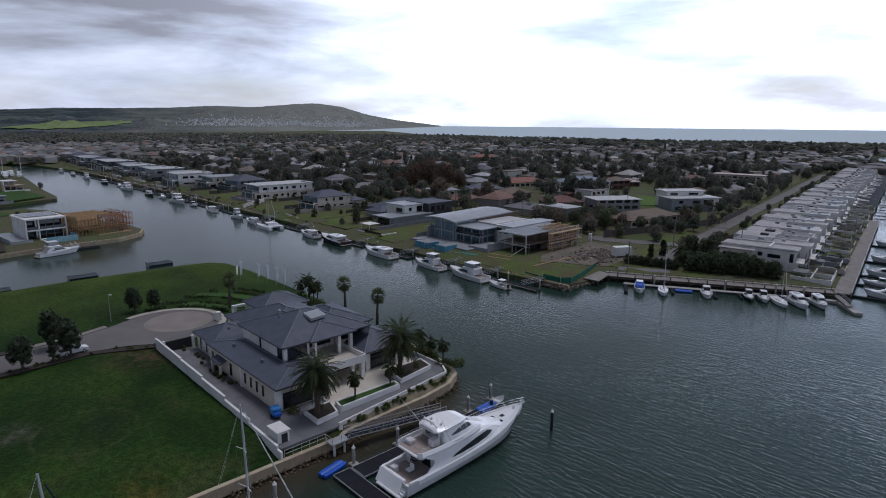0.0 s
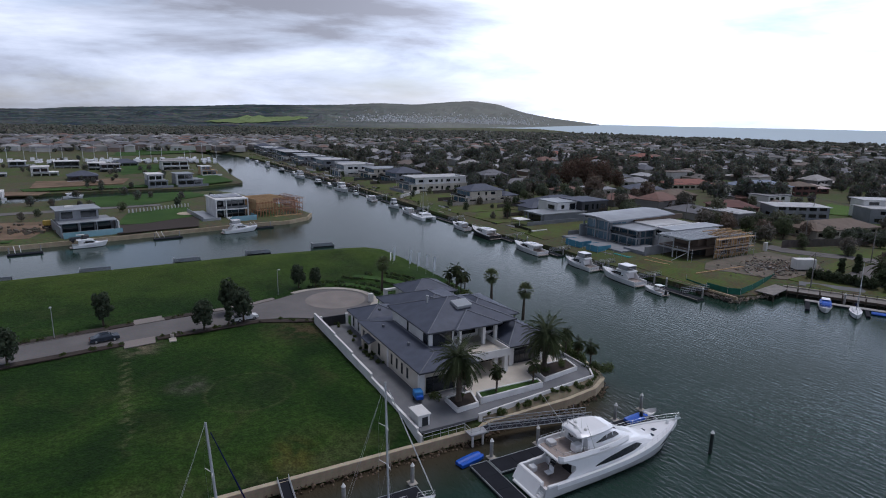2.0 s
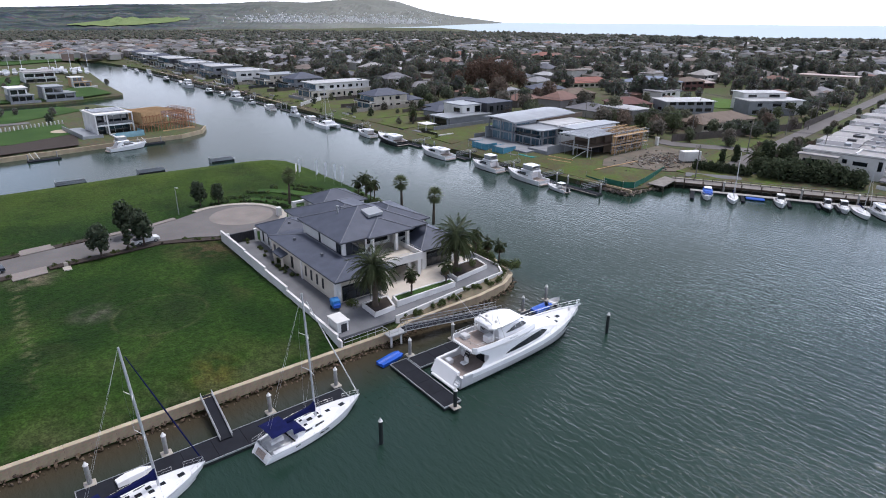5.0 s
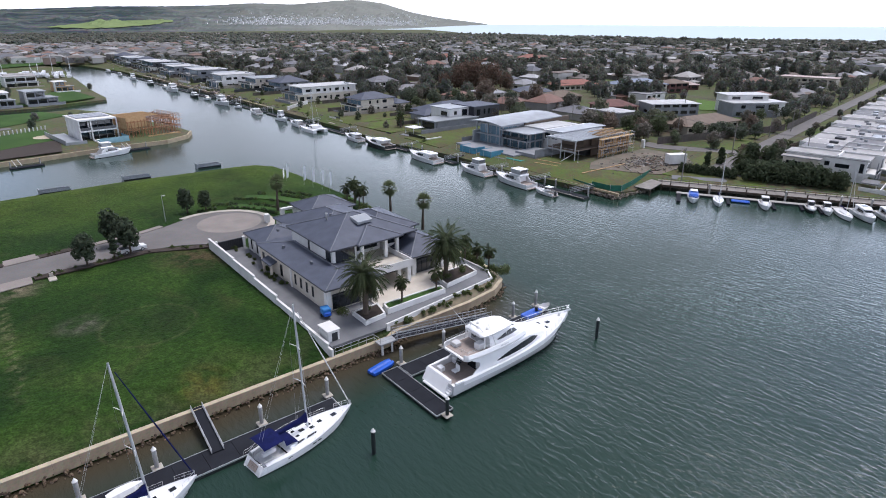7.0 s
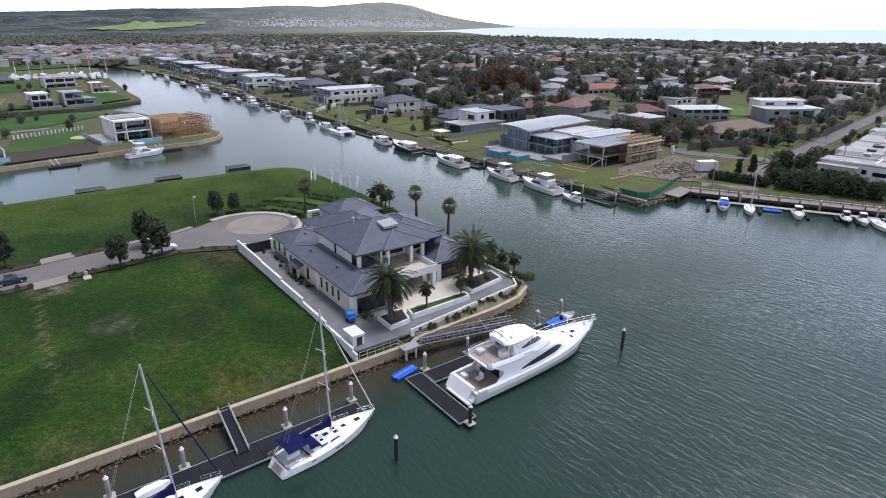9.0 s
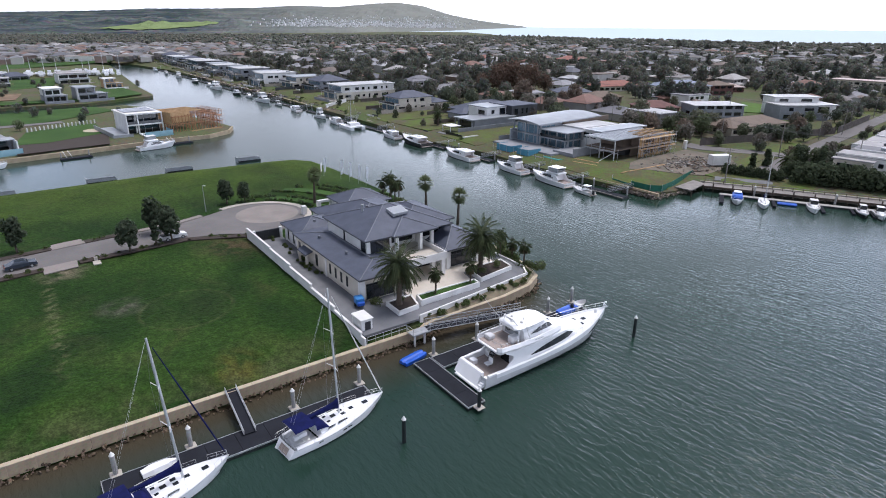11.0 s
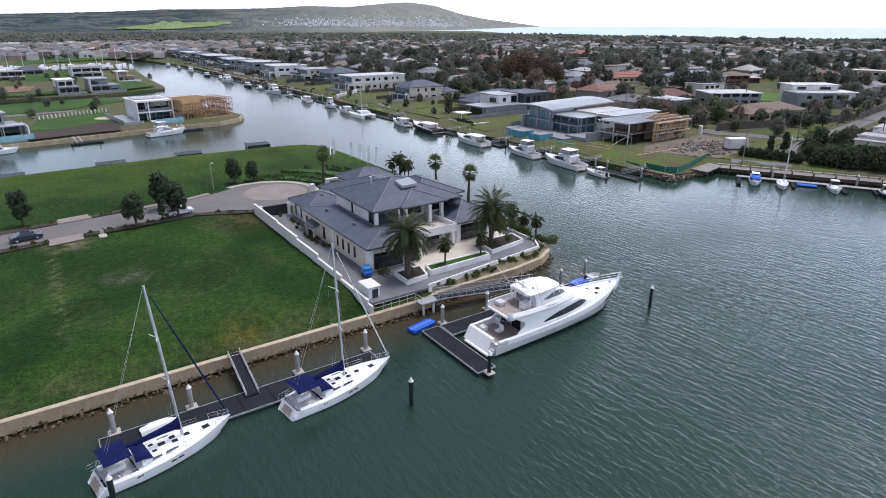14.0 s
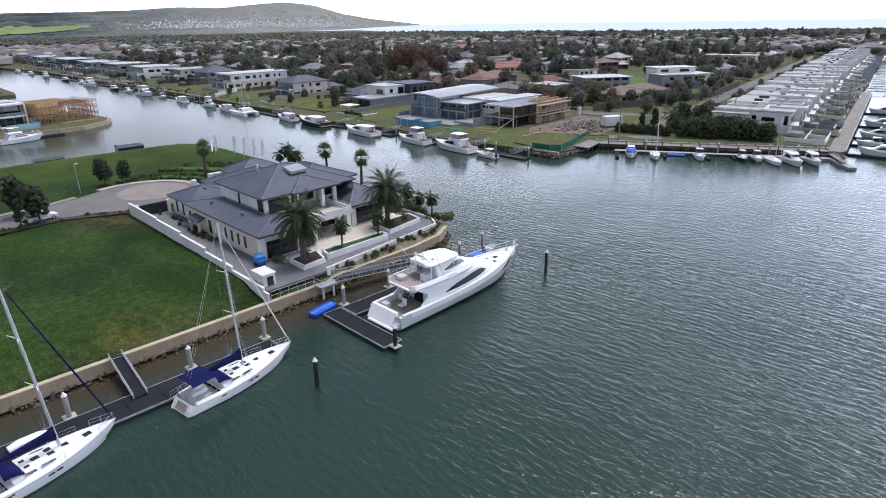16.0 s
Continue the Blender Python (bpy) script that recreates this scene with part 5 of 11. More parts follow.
def build_garden():
    z = G0
    solid("driveway", strip(B(), [(-0.2, -0.9), (8.4, -0.9), (9.6, 0.2), (31.8, 2.6), (33.2, 5.0), (33.4, 12), (31.5, 12), (11, 8.4), (4.2, 8.4), (4.2, 32.6), (5.3, 32.6), (5.3, 43.5), (-0.2, 45.5)], z - 0.02, 0.3), "paving", ESTATE, "mid-grey paved drive and path round the house", "paving", kind="structure")
    solid("terrace", strip(B(), [(11.2, 4.6), (22.4, 4.3), (23.4, 8.6), (31.0, 9.4), (31.0, 12.0), (22.0, 12.0), (22.0, 14.8), (13.2, 14.8), (11.2, 8.4)], z + 0.12, 0.3), "travertine", ESTATE, "pale stone-tiled terrace before the house", "terrace", kind="structure")
    # stepped boundary wall
    f = thing("boundary_wall", ESTATE, "long white rendered boundary wall with stepped top", "wall", kind="structure")
    steps = [(-0.6, 7.5, 3.15), (7.5, 15.5, 3.65), (15.5, 24, 4.2), (24, 33, 4.55), (33, 45.6, 4.75)]
    for a, b, zt in steps:
        part("wall_panel", box(B(), -0.62, -0.38, a, b, 1.3, zt), "white", f)
        part("coping", box(B(), -0.68, -0.32, a, b, zt, zt + 0.08), "white", f)
    b = B()
    box(b, -0.64, -0.36, -1.7, -0.6, 1.3, 2.75)
    part("wall_panel", b, "white", f)
    # gate across the drive
    g = thing("gate", ESTATE, "dark charcoal driveway gate between white posts", "gate")
    part("gate_leaf", box(B(), -0.2, 4.8, 42.7, 42.85, z, z + 1.9), "darkclad", g)
    for i in range(14):
        part("slat", box(B(), -0.15 + i * 0.35, 0.12 + i * 0.35, 42.64, 42.7, z + 0.1, z + 1.85), "frame", g)
    for u in (4.8, -0.36):
        part("gate_post", chamfer(box(B(), u, u + 0.5, 42.5, 43.0, z - 0.2, z + 2.1), 0.02), "white", g)
    # entry portal
    e = thing("entry_portal", ESTATE, "white rendered entry portal by the turning circle", "gateway")
    for u, w in ((14.0, 0.9), (17.6, 0.7), (20.6, 0.7)):
        part("portal_post", box(B(), u, u + w, 53.2, 54.2, z - 0.3, z + (1.9 if w > 0.8 else 2.5)), "white", e)
    part("lintel", box(B(), 17.6, 21.3, 53.3, 54.1, z + 2.1, z + 2.55), "white", e)
    # service box by the wall
    s = thing("service_hut", ESTATE, "small white rendered service hut with dark doorway", "hut")
    part("hut_wall", chamfer(box(B(), 0.0, 1.7, 0.3, 2.9, 2.2, 4.3), 0.03), "white", s)
    part("hut_roof", chamfer(box(B(), -0.15, 1.85, 0.15, 3.05, 4.3, 4.46), 0.05), "white", s)
    part("doorway", box(B(), 0.55, 1.4, 0.25, 0.3, 2.75, 4.0), "frame", s)
    # low white garden wall
    block_wall("garden_wall", [(8.9, -0.5), (31.9, 2.3), (33.5, 5.0), (33.6, 12.5)], 1.6, 3.05, 0.26, "white", "low white garden wall beside the path", "wall")
    planter([(6.5, 1.3), (10.2, 1.7), (11.2, 5.4), (6.6, 5.2)], z - 0.3, z + 0.65, "mulch", "white square planter with dark mulch round a palm")
    planter([(10.9, 2.2), (22.2, 2.6), (22.4, 4.3), (11.4, 4.4)], z - 0.3, z + 0.85, "grass", "long white planter with a clipped green strip")
    planter([(23.6, 4.0), (31.2, 5.2), (31.8, 8.8), (24.2, 8.6)], z - 0.3, z + 0.65, "mulch", "white planter with dark mulch round a palm")
    # sloped shore bed
    bed = B()
    pts_o = [(9.6, -0.65), (17, -0.3), (24.6, -0.05), (30.9, 1.0), (34.3, 3.0), (36.0, 7), (37.4, 18)]
    pts_i = [(9.4, -0.55), (17, 0.42), (24.6, 1.35), (31.6, 2.2), (33.3, 4.6), (33.8, 8), (33.9, 18)]
    vo = [bed.verts.new((x, y, 1.72)) for x, y in pts_o]
    vi = [bed.verts.new((x, y, 2.62)) for x, y in pts_i]
    for i in range(len(vo) - 1):
        bed.faces.new((vo[i], vo[i + 1], vi[i + 1], vi[i]))
    r = bmesh.ops.extrude_face_region(bed, geom=bed.faces[:])
    bmesh.ops.translate(bed, verts=[q for q in r["geom"] if isinstance(q, bmesh.types.BMVert)], vec=(0, 0, -0.7))
    bmesh.ops.recalc_face_normals(bed, faces=bed.faces)
    solid("garden_bed", bed, "bed", ESTATE, "sloping mulched shore bed below the white wall", "garden bed", "shore beds")
    rng = random.Random(4)
    for i in range(64):
        t = rng.uniform(0.02, 0.97) * (len(pts_o) - 1)
        k, f = int(t), t % 1
        o = Vector(pts_o[k]).lerp(Vector(pts_o[k + 1]), f)
        n = Vector(pts_i[k]).lerp(Vector(pts_i[k + 1]), f)
        s = rng.uniform(0.25, 0.95)
        p = o.lerp(n, s)
        bush(at(p.x, p.y, 1.7 + 0.9 * s), rng.uniform(0.32, 0.62), "rounded olive-green shrub on the shore bed", i, leaves=110, group="shore shrubs")
    # palms
    date_palm(at(7.9, 3.6, z + 0.4), 6.0, 4.6, "large Canary date palm with dense arching crown in a planter", 1, 112)
    date_palm(at(25.9, 7.2, z + 0.4), 5.7, 4.8, "large Canary date palm with dense crown in a white planter", 2, 112)
    for i, (u, v, hh) in enumerate(((14.2, 3.4, 3.4), (21.0, 3.6, 3.0), (33.9, 11.5, 4.2), (35.0, 9.5, 3.0), (34.6, 6.0, 3.6), (35.6, 13.5, 3.0))):
        date_palm(at(u, v, z + 0.5 if u < 30 else 2.3), hh, 1.5, "young feather palm with a slim trunk", 10 + i, 15)
    for i, (u, v, hh) in enumerate(((39.0, 31.0, 6.3), (40.6, 45.4, 5.8), (19.8, 60.2, 6.6))):
        fan_palm(at(u, v, 2.1 if u > 30 else z), hh, "tall slim fan palm with a round head", 20 + i, 1.35)
    for i, (u, v, hh) in enumerate(((36.5, 52.5, 4.2), (37.5, 56.0, 4.8), (38.5, 54.0, 3.8), (37.0, 59.0, 3.4), (38.4, 58.0, 4.4))):
        date_palm(at(u, v, 2.2), hh, 2.0, "slender feather palm in the waterside clump", 40 + i, 18)
    # plants along the shore and house
    rng = random.Random(9)
    for i in range(46):
        v = rng.uniform(5, 62)
        u = 34.2 + 2.0 * v / 45 + rng.uniform(-0.6, 2.4)
        bush(at(u, v, 2.2), rng.uniform(0.6, 1.4), "loose green waterside shrub", 100 + i, leaves=140, group="shore shrubs")
    for i in range(16):
        bush(at(rng.uniform(34.0, 36.6), rng.uniform(3.4, 17), 2.1), rng.uniform(0.8, 1.5), "bushy yellow-green waterside shrub", 140 + i, leaves=200, group="shore shrubs")
    for i in range(26):
        bush(at(rng.uniform(3.4, 3.9) if i % 2 else rng.uniform(2.7, 3.3), rng.uniform(21, 44), z), rng.uniform(0.3, 0.6), "dark green border shrub against the house", 200 + i, leaves=90)
    for i, (u, v, r) in enumerate(((5.2, 6.8, 0.8), (5.8, 5.9, 0.9), (6.0, 7.2, 0.7), (25.4, 6.0, 0.8), (28.8, 6.2, 0.8), (29.6, 7.4, 0.7), (26.2, 7.8, 0.7), (8.9, 4.4, 0.6))):
        bush(at(u, v, z + (0.55 if u > 8 else 0)), r, "strappy yellow-green garden plant", 300 + i, leaves=120)
    k = 0
    for rad, a0, a1, big in ((13.0, -5, 95, 0.55), (15.6, 5, 80, 0.7), (20.0, 8, 62, 0.6), (24.5, 10, 48, 0.75), (27.5, 14, 40, 0.6)):
        for ang in np.arange(a0, a1, 57.3 * 0.95 / rad):
            if (int(ang / 9) + int(rad)) % 4 == 0:
                continue
            u, v = 5.5 + (rad + rng.uniform(-0.3, 0.3)) * math.cos(radians(ang)), 57.5 + (rad + rng.uniform(-0.3, 0.3)) * math.sin(radians(ang))
            if u < 39 and v > 58:
                bush(at(u, v, z - 0.15), big * rng.uniform(0.8, 1.25), "dark clipped shrub in a curved street garden hedge", 400 + k, "hedge" if k % 3 else "shrub", leaves=90, group="street hedges")
                k += 1
    for a0, a1, rad in ((0, 60, 14.3), (8, 55, 22.2)):
        ring = arc(5.5, 57.5, rad + 1.5, a0, a1, 16) + arc(5.5, 57.5, rad - 1.5, a1, a0, 16)
        solid("garden_bed", strip(B(), [p for p in ring], G0 + 0.08, 0.25), "grass", ESTATE, "curved rough green garden bed by the street", "garden bed", "street beds")
    # covered blue trailer
    c = thing("covered_trailer", at(3.4, 7.4, z + 0.02, 80) @ Matrix.Scale(0.85, 4), "blue tarpaulin-covered trailer on the drive", "trailer")
    part("tarpaulin", chamfer(box(B(), -0.9, 0.8, -0.75, 0.75, 0.5, 1.75), 0.16), "tarp", c, "sky-blue tarpaulin over a boxy load")
    part("tarpaulin_skirt", chamfer(box(B(), -1.35, -0.85, -0.65, 0.65, 0.45, 1.15), 0.12), "blue", c)
    part("load", chamfer(box(B(), 0.8, 1.3, -0.5, 0.4, 0.5, 1.1), 0.1), "hullgrey", c)
    part("chassis", box(B(), -1.3, 1.9, -0.5, 0.5, 0.4, 0.54), "frame", c)
    for y in (-0.75, 0.75):
        part("wheel", tube(B(), (0, y - 0.1, 0.3), (0, y + 0.1, 0.3), 0.3, n=14), "tyre", c)
    # white feather flags
    for i, (u, v) in enumerate(((35.6, 79.0), (36.4, 75.5), (37.2, 72.0), (37.8, 69.0), (33.0, 84.0))):
        fl = thing("banner_flag", at(u, v, 2.3), "tall white feather flag on a thin pole", "flag", "banner flags")
        part("pole", tube(B(), (0, 0, 0), (0, 0, 5.2), 0.035, 0.02, n=6), "alloy", fl)
        b = B()
        q = [(0.05, 1.2), (0.05, 5.1), (0.45, 5.25), (0.8, 4.9), (0.85, 4.2), (0.6, 1.4)]
        lo, hi = [b.verts.new((x, -0.01, zz)) for x, zz in q], [b.verts.new((x, 0.01 + 0.05 * math.sin(zz), zz)) for x, zz in q]
        b.faces.new(lo)
        b.faces.new(hi[::-1])
        part("cloth", b, "flag", fl)
    # low real-estate board on the point
    sg = thing("sign_board", at(34.0, 88.0, 2.4, 60), "plain white site board on two legs", "sign")
    part("board", box(B(), -1.5, 1.5, -0.03, 0.03, 0.4, 2.6), "white", sg)
    for x in (-1.2, 1.2):
        part("leg", tube(B(), (x, 0.06, -0.3), (x, 0.06, 2.4), 0.05, n=6), "timber", sg)


def build_street_things():
    z = G0 + 0.05
    round_tree = [tree_meshes(50 + i, 5.4 + 0.5 * i, 2.1, "pine", 20, 46, 0.26) for i in range(3)]
    tall_tree = tree_meshes(60, 5.4, 1.0, "pine", 14, 40, 0.2, conical=0.5, trunk_share=0.18)
    for i, (u, v, s) in enumerate(((-20.3, 50.0, 1.05), (-12.9, 51.5, 1.05), (-14.6, 58.0, 1.12), (3.1, 71.1, 1.0), (6.8, 69.9, 0.8), (-36.9, 61.2, 1.0), (-12.2, 59.2, 0.9), (-50.0, 46.6, 1.0), (-56.0, 47.0, 0.9), (-72, 57.2, 1.0), (-70, 43.5, 1.0))):
        plant_tree(round_tree[i % 3], at(u, v, z, i * 47), "dark green round-headed street tree", "street trees", s)
    plant_tree(tall_tree, at(-15.8, 50.3, z), "slim upright dark street tree", "street trees", 1.0)
    # street lamps
    for u, v in ((-2.6, 67.2), (-44.5, 57.0)):
        l = thing("street_lamp", at(u, v, z), "slender pale street lamp with a short arm", "street lamp", "street lamps")
        part("pole", tube(B(), (0, 0, 0), (0, 0, 6.0), 0.07, 0.045, n=8), "alloy", l)
        part("arm", tube(B(), (0, 0, 5.95), (0.1, -1.2, 6.15), 0.035, n=6), "alloy", l)
        part("lamp_head", chamfer(box(B(), -0.1, 0.3, -1.7, -1.1, 6.1, 6.22), 0.03), "alloy", l)
    car(at(-36.6, 51.9, z + 0.02, 188), "carpaint", "dark blue-grey sedan parked at the kerb", ute=False)
    car(at(-12.3, 52.9, z + 0.02, 188), "carwhite", "white utility parked under the street trees", ute=True)
    # pits and worn marks on the lawn
    p = thing("service_pit", at(-25.9, 47.5, G0 + 0.02), "pale concrete service pit cover with a post", "pit cover")
    part("cover", chamfer(box(B(), -0.6, 0.6, -0.9, 0.9, -0.1, 0.1), 0.03), "concrete", p)
    part("post", box(B(), -0.3, 0.3, 1.0, 1.3, -0.1, 0.7), "concrete", p)


def car(m, paint, label, ute=False):
    c = thing("parked_car", m, label, "car", "parked cars")
    prof = [(-2.3, 0.55), (-2.28, 0.85), (-1.3, 0.95), (-0.7, 1.40), (0.75, 1.42), (1.55, 0.98), (2.2, 0.92), (2.32, 0.55)]
    if ute:
        prof = [(-2.3, 0.6), (-2.28, 0.85), (-1.25, 1.0), (-0.7, 1.55), (0.35, 1.55), (0.5, 1.0), (2.3, 1.0), (2.32, 0.6)]
    b = B()
    loft(b, [[(x, y, 0.35) for x in (prof[0][0],)] + [(x, y * (0.82 if z > 1.2 else 1.0), z) for x, z in prof] + [(prof[-1][0], y, 0.35)] for y in (-0.9, -0.86, 0.86, 0.9)])
    body = part("body", b, paint, c)
    gl = B()
    for s in (-1, 1):
        box(gl, -0.75, 0.3 if ute else 0.9, s * 0.745 - 0.02, s * 0.745 + 0.02, 1.03, 1.33 if not ute else 1.45)
    box(gl, -1.02, -0.98, -0.62, 0.62, 1.05, 1.35, m=Matrix.Rotation(radians(-2), 4, "Y"))
    part("side_glass", gl, "glass", body)
    for x in (-1.45, 1.4):
        for y in (-0.82, 0.82):
            w = part("wheel", tube(B(), (x, y - 0.11, 0.32), (x, y + 0.11, 0.32), 0.32, n=16), "tyre", c)
            part("rim", tube(B(), (x, y - 0.125, 0.32), (x, y + 0.125, 0.32), 0.19, n=12), "alloy", w)
    for y in (-0.6, 0.6):
        part("headlight", chamfer(box(B(), -2.33, -2.2, y - 0.2, y + 0.2, 0.68, 0.82), 0.02), "steel", c)
        part("tail_light", chamfer(box(B(), 2.22, 2.34, y - 0.2, y + 0.2, 0.72, 0.86), 0.02), "redroof", c)
    if ute:
        part("tray", box(B(), 0.6, 2.28, -0.8, 0.8, 1.0, 1.06), "frame", c)


build_house()
build_garden()
build_street_things()


# ---------- boats ----------
def hull_rings(L, beam, bow_z, stern_z, draft=0.5, fine=2.3, flare=0.75, transom=0.92, tuck=0.0, n=22, boot_z=0.14):
    """Stations from stern (x=0) to stem (x=L): outline from gunwale down to keel and up again."""
    rings = []
    for i in range(n + 1):
        s = i / n
        x = L * s
        b = beam / 2 * (transom + (1 - transom) * min(1, s * 3)) * (1 - max(0.0, (s - 0.42) / 0.58) ** fine)
        b = max(b, 0.02)
        zd = stern_z + (bow_z - stern_z) * (0.25 * s + 0.75 * s ** 2.2)
        k = draft * (1 - max(0, (s - 0.72) / 0.28) ** 2)
        over = 1 - (1 - flare) * min(1, s * 1.4 + 0.15)
        xw = x - max(0, s - 0.6) ** 2 * L * 0.55 * (1 - 0)
        rings.append([(x, b, zd), (x - (x - xw) * 0.35, b * (0.55 + 0.45 * over), zd * 0.55), (xw, b * over, boot_z), (xw, b * over * 0.72, -k * 0.6), (xw, 0, -k),
                      (xw, -b * over * 0.72, -k * 0.6), (xw, -b * over, boot_z), (x - (x - xw) * 0.35, -b * (0.55 + 0.45 * over), zd * 0.55), (x, -b, zd)])
    return rings


def hull(parent, L, beam, bow_z, stern_z, mat="gel", boot="boot", **kw):
    rings = hull_rings(L, beam, bow_z, stern_z, **kw)
    b = B()
    vs = [[b.verts.new(p) for p in r] for r in rings]
    for a, c in zip(vs, vs[1:]):
        for i in range(8):
            f = b.faces.new((a[i], c[i], c[i + 1], a[i + 1]))
            f.material_index = 1 if i in (2, 3, 4, 5) else 0
    b.faces.new(vs[0])
    bmesh.ops.recalc_face_normals(b, faces=b.faces)
    ob = part("hull", b, [mat, boot], parent)
    return ob, rings


def deck(parent, rings, x0, x1, drop=0.06, mat="gel", inset=0.0, name="deck"):
    rs = [r for r in rings if x0 - 1e-6 <= r[0][0] <= x1 + 1e-6]
    b = B()
    vs = [[b.verts.new((r[0][0], max(0.01, r[0][1] - inset) * s, r[0][2] - drop + (0.05 * (1 - abs(s))))) for s in (-1, -0.5, 0, 0.5, 1)] for r in rs]
    for a, c in zip(vs, vs[1:]):
        for i in range(4):
            b.faces.new((a[i], c[i], c[i + 1], a[i + 1]))
    lo = bmesh.ops.extrude_face_region(b, geom=b.faces[:])
    bmesh.ops.translate(b, verts=[g for g in lo["geom"] if isinstance(g, bmesh.types.BMVert)], vec=(0, 0, -0.08))
    bmesh.ops.recalc_face_normals(b, faces=b.faces)
    return part(name, b, mat, parent)


def cabin(parent, stations, mat="gel", name="cabin", knee=0.7):
    """stations: (x, half width bottom, half width top, z bottom, z top)."""
    b = B()
    loft(b, [[(x, -wb, z0), (x, wb, z0), (x, (wb + 2 * wt) / 3, z0 + (z1 - z0) * knee), (x, wt * 0.85, z1), (x, -wt * 0.85, z1), (x, -(wb + 2 * wt) / 3, z0 + (z1 - z0) * knee)] for x, wb, wt, z0, z1 in stations])
    return part(name, b, mat, parent)


def side_panes(parent, pts, t=0.03, mat="glass", name="side_window"):
    """Mirrored pair of dark panes; pts: outline (x, y, z) on the port side."""
    for s in (-1, 1):
        b = B()
        a = [b.verts.new((x, s * y, z)) for x, y, z in pts]
        c = [b.verts.new((x, s * (y + t), z)) for x, y, z in pts]
        b.faces.new(a)
        b.faces.new(c)
        for i in range(len(a)):
            b.faces.new((a[i], a[(i + 1) % len(a)], c[(i + 1) % len(a)], c[i]))
        bmesh.ops.recalc_face_normals(b, faces=b.faces)
        part(name, b, mat, parent)


def rail(parent, pts, h, r=0.02, every=1.2, mat="steel", name="guard_rail", mids=(0.5,)):
    b = B()
    for p, q in zip(pts, pts[1:]):
        p, q = Vector(p), Vector(q)
        for f in (1.0, *mids):
            tube(b, p + Vector((0, 0, h * f)), q + Vector((0, 0, h * f)), r if f == 1 else r * 0.6, n=5)
        k = max(1, round((q - p).length / every))
        for i in range(k + 1):
            c = p.lerp(q, i / k)
            tube(b, c, c + Vector((0, 0, h)), r * 0.8, n=5)
    return part(name, b, mat, parent)


def build_yacht():
    y = thing("motor_yacht", at(7.6, -14.15, 0), "large white flybridge motor yacht with dark windows, moored alongside", "yacht")
    L, W = 24.3, 6.0
    h, R = hull(y, L, W, 3.35, 1.75, mat="hullgrey", draft=0.9, fine=2.6, flare=0.72, transom=0.94, n=30, boot_z=0.30)
    sheer = lambda x: 1.75 + 1.6 * (0.25 * x / L + 0.75 * (x / L) ** 2.2)
    half = lambda x: W / 2 * (1 - max(0.0, (x / L - 0.42) / 0.58) ** 2.6)
    # white topsides band and gunwale
    g = B()
    for s in (-1, 1):
        loft(g, [[(r[0][0], s * (r[0][1] + 0.05), r[0][2] - 0.75 + 0.3 * (1 - i / 30)), (r[0][0], s * (r[0][1] + 0.07), r[0][2] + 0.10), (r[0][0], s * max(0.0, r[0][1] - 0.22), r[0][2] + 0.10), (r[0][0], s * max(0.0, r[0][1] - 0.22), r[0][2] - 0.3)] for i, r in enumerate(R[2:], 2)])
    part("gunwale", g, "gel", y, "glossy white upper topsides")
    deck(y, R, 6.0, L, 0.02, "gel", 0.1, "foredeck")
    deck(y, R, 0.8, 6.6, 0.62, "teak", 0.25, "cockpit_sole")
    part("swim_platform", chamfer(box(B(), -1.0, 0.3, -2.3, 2.3, 0.18, 0.5), 0.1), "gel", y)
    # cockpit coamings and the raked transom with its steps
    c = B()
    for s in (-1, 1):
        box(c, 0.4, 6.6, s * 2.62 - 0.16, s * 2.62 + 0.16, 1.1, 1.98)
    part("coaming", chamfer(c, 0.05), "gel", y)
    tr = B()
    loft(tr, [[(-0.75, w, 0.45), (0.15, w, 2.0), (0.55, w, 2.0), (0.55, w, 0.45)] for w in (-1.75, 2.7)])
    part("transom", chamfer(tr, 0.04), "gel", y)
    part("transom_panel", box(B(), 0.62, 0.72, -0.9, 1.6, 1.2, 1.85), "hullgrey", y)
    st = B()
    for i in range(4):
        box(st, -0.55 + 0.25 * i, 0.75, -2.5, -1.8, 0.5, 0.75 + 0.22 * i)
    part("transom_steps", st, "gel", y)
    # fishing chair, cockpit seats
    ch = part("fighting_chair", chamfer(box(B(), 2.2, 3.0, -0.4, 0.4, 1.5, 1.75), 0.08), "gel", y)
    part("chair_back", chamfer(box(B(), 2.95, 3.1, -0.4, 0.4, 1.6, 2.4), 0.05), "gel", ch)
    part("chair_pedestal", tube(B(), (2.6, 0, 1.1), (2.6, 0, 1.5), 0.12, n=8), "steel", ch)
    part("locker", chamfer(box(B(), 1.2, 2.0, 1.3, 2.2, 1.13, 1.8), 0.06), "gel", y)
    part("locker", chamfer(box(B(), 4.0, 5.2, 1.6, 2.4, 1.13, 2.05), 0.06), "gel", y)
    # main house
    house = [(5.2, 2.5, 2.4, 1.5, 4.05), (6.4, 2.62, 2.45, 1.6, 4.1), (11.0, 2.62, 2.35, 1.8, 4.2), (14.0, 2.45, 2.05, 2.1, 4.1), (16.4, 2.05, 1.4, 2.35, 3.5), (18.6, 1.4, 0.65, 2.5, 2.85)]
    cabin(y, house, name="deckhouse", knee=0.88)

    def skin(x, zz):
        """Half width of the deckhouse side at x and height zz."""
        wb, wt, z0, z1 = (float(np.interp(x, [q[0] for q in house], [q[i] for q in house])) for i in (1, 2, 3, 4))
        return wb - (wb - (wb + 2 * wt) / 3) * (zz - z0) / (0.88 * (z1 - z0)) + 0.02
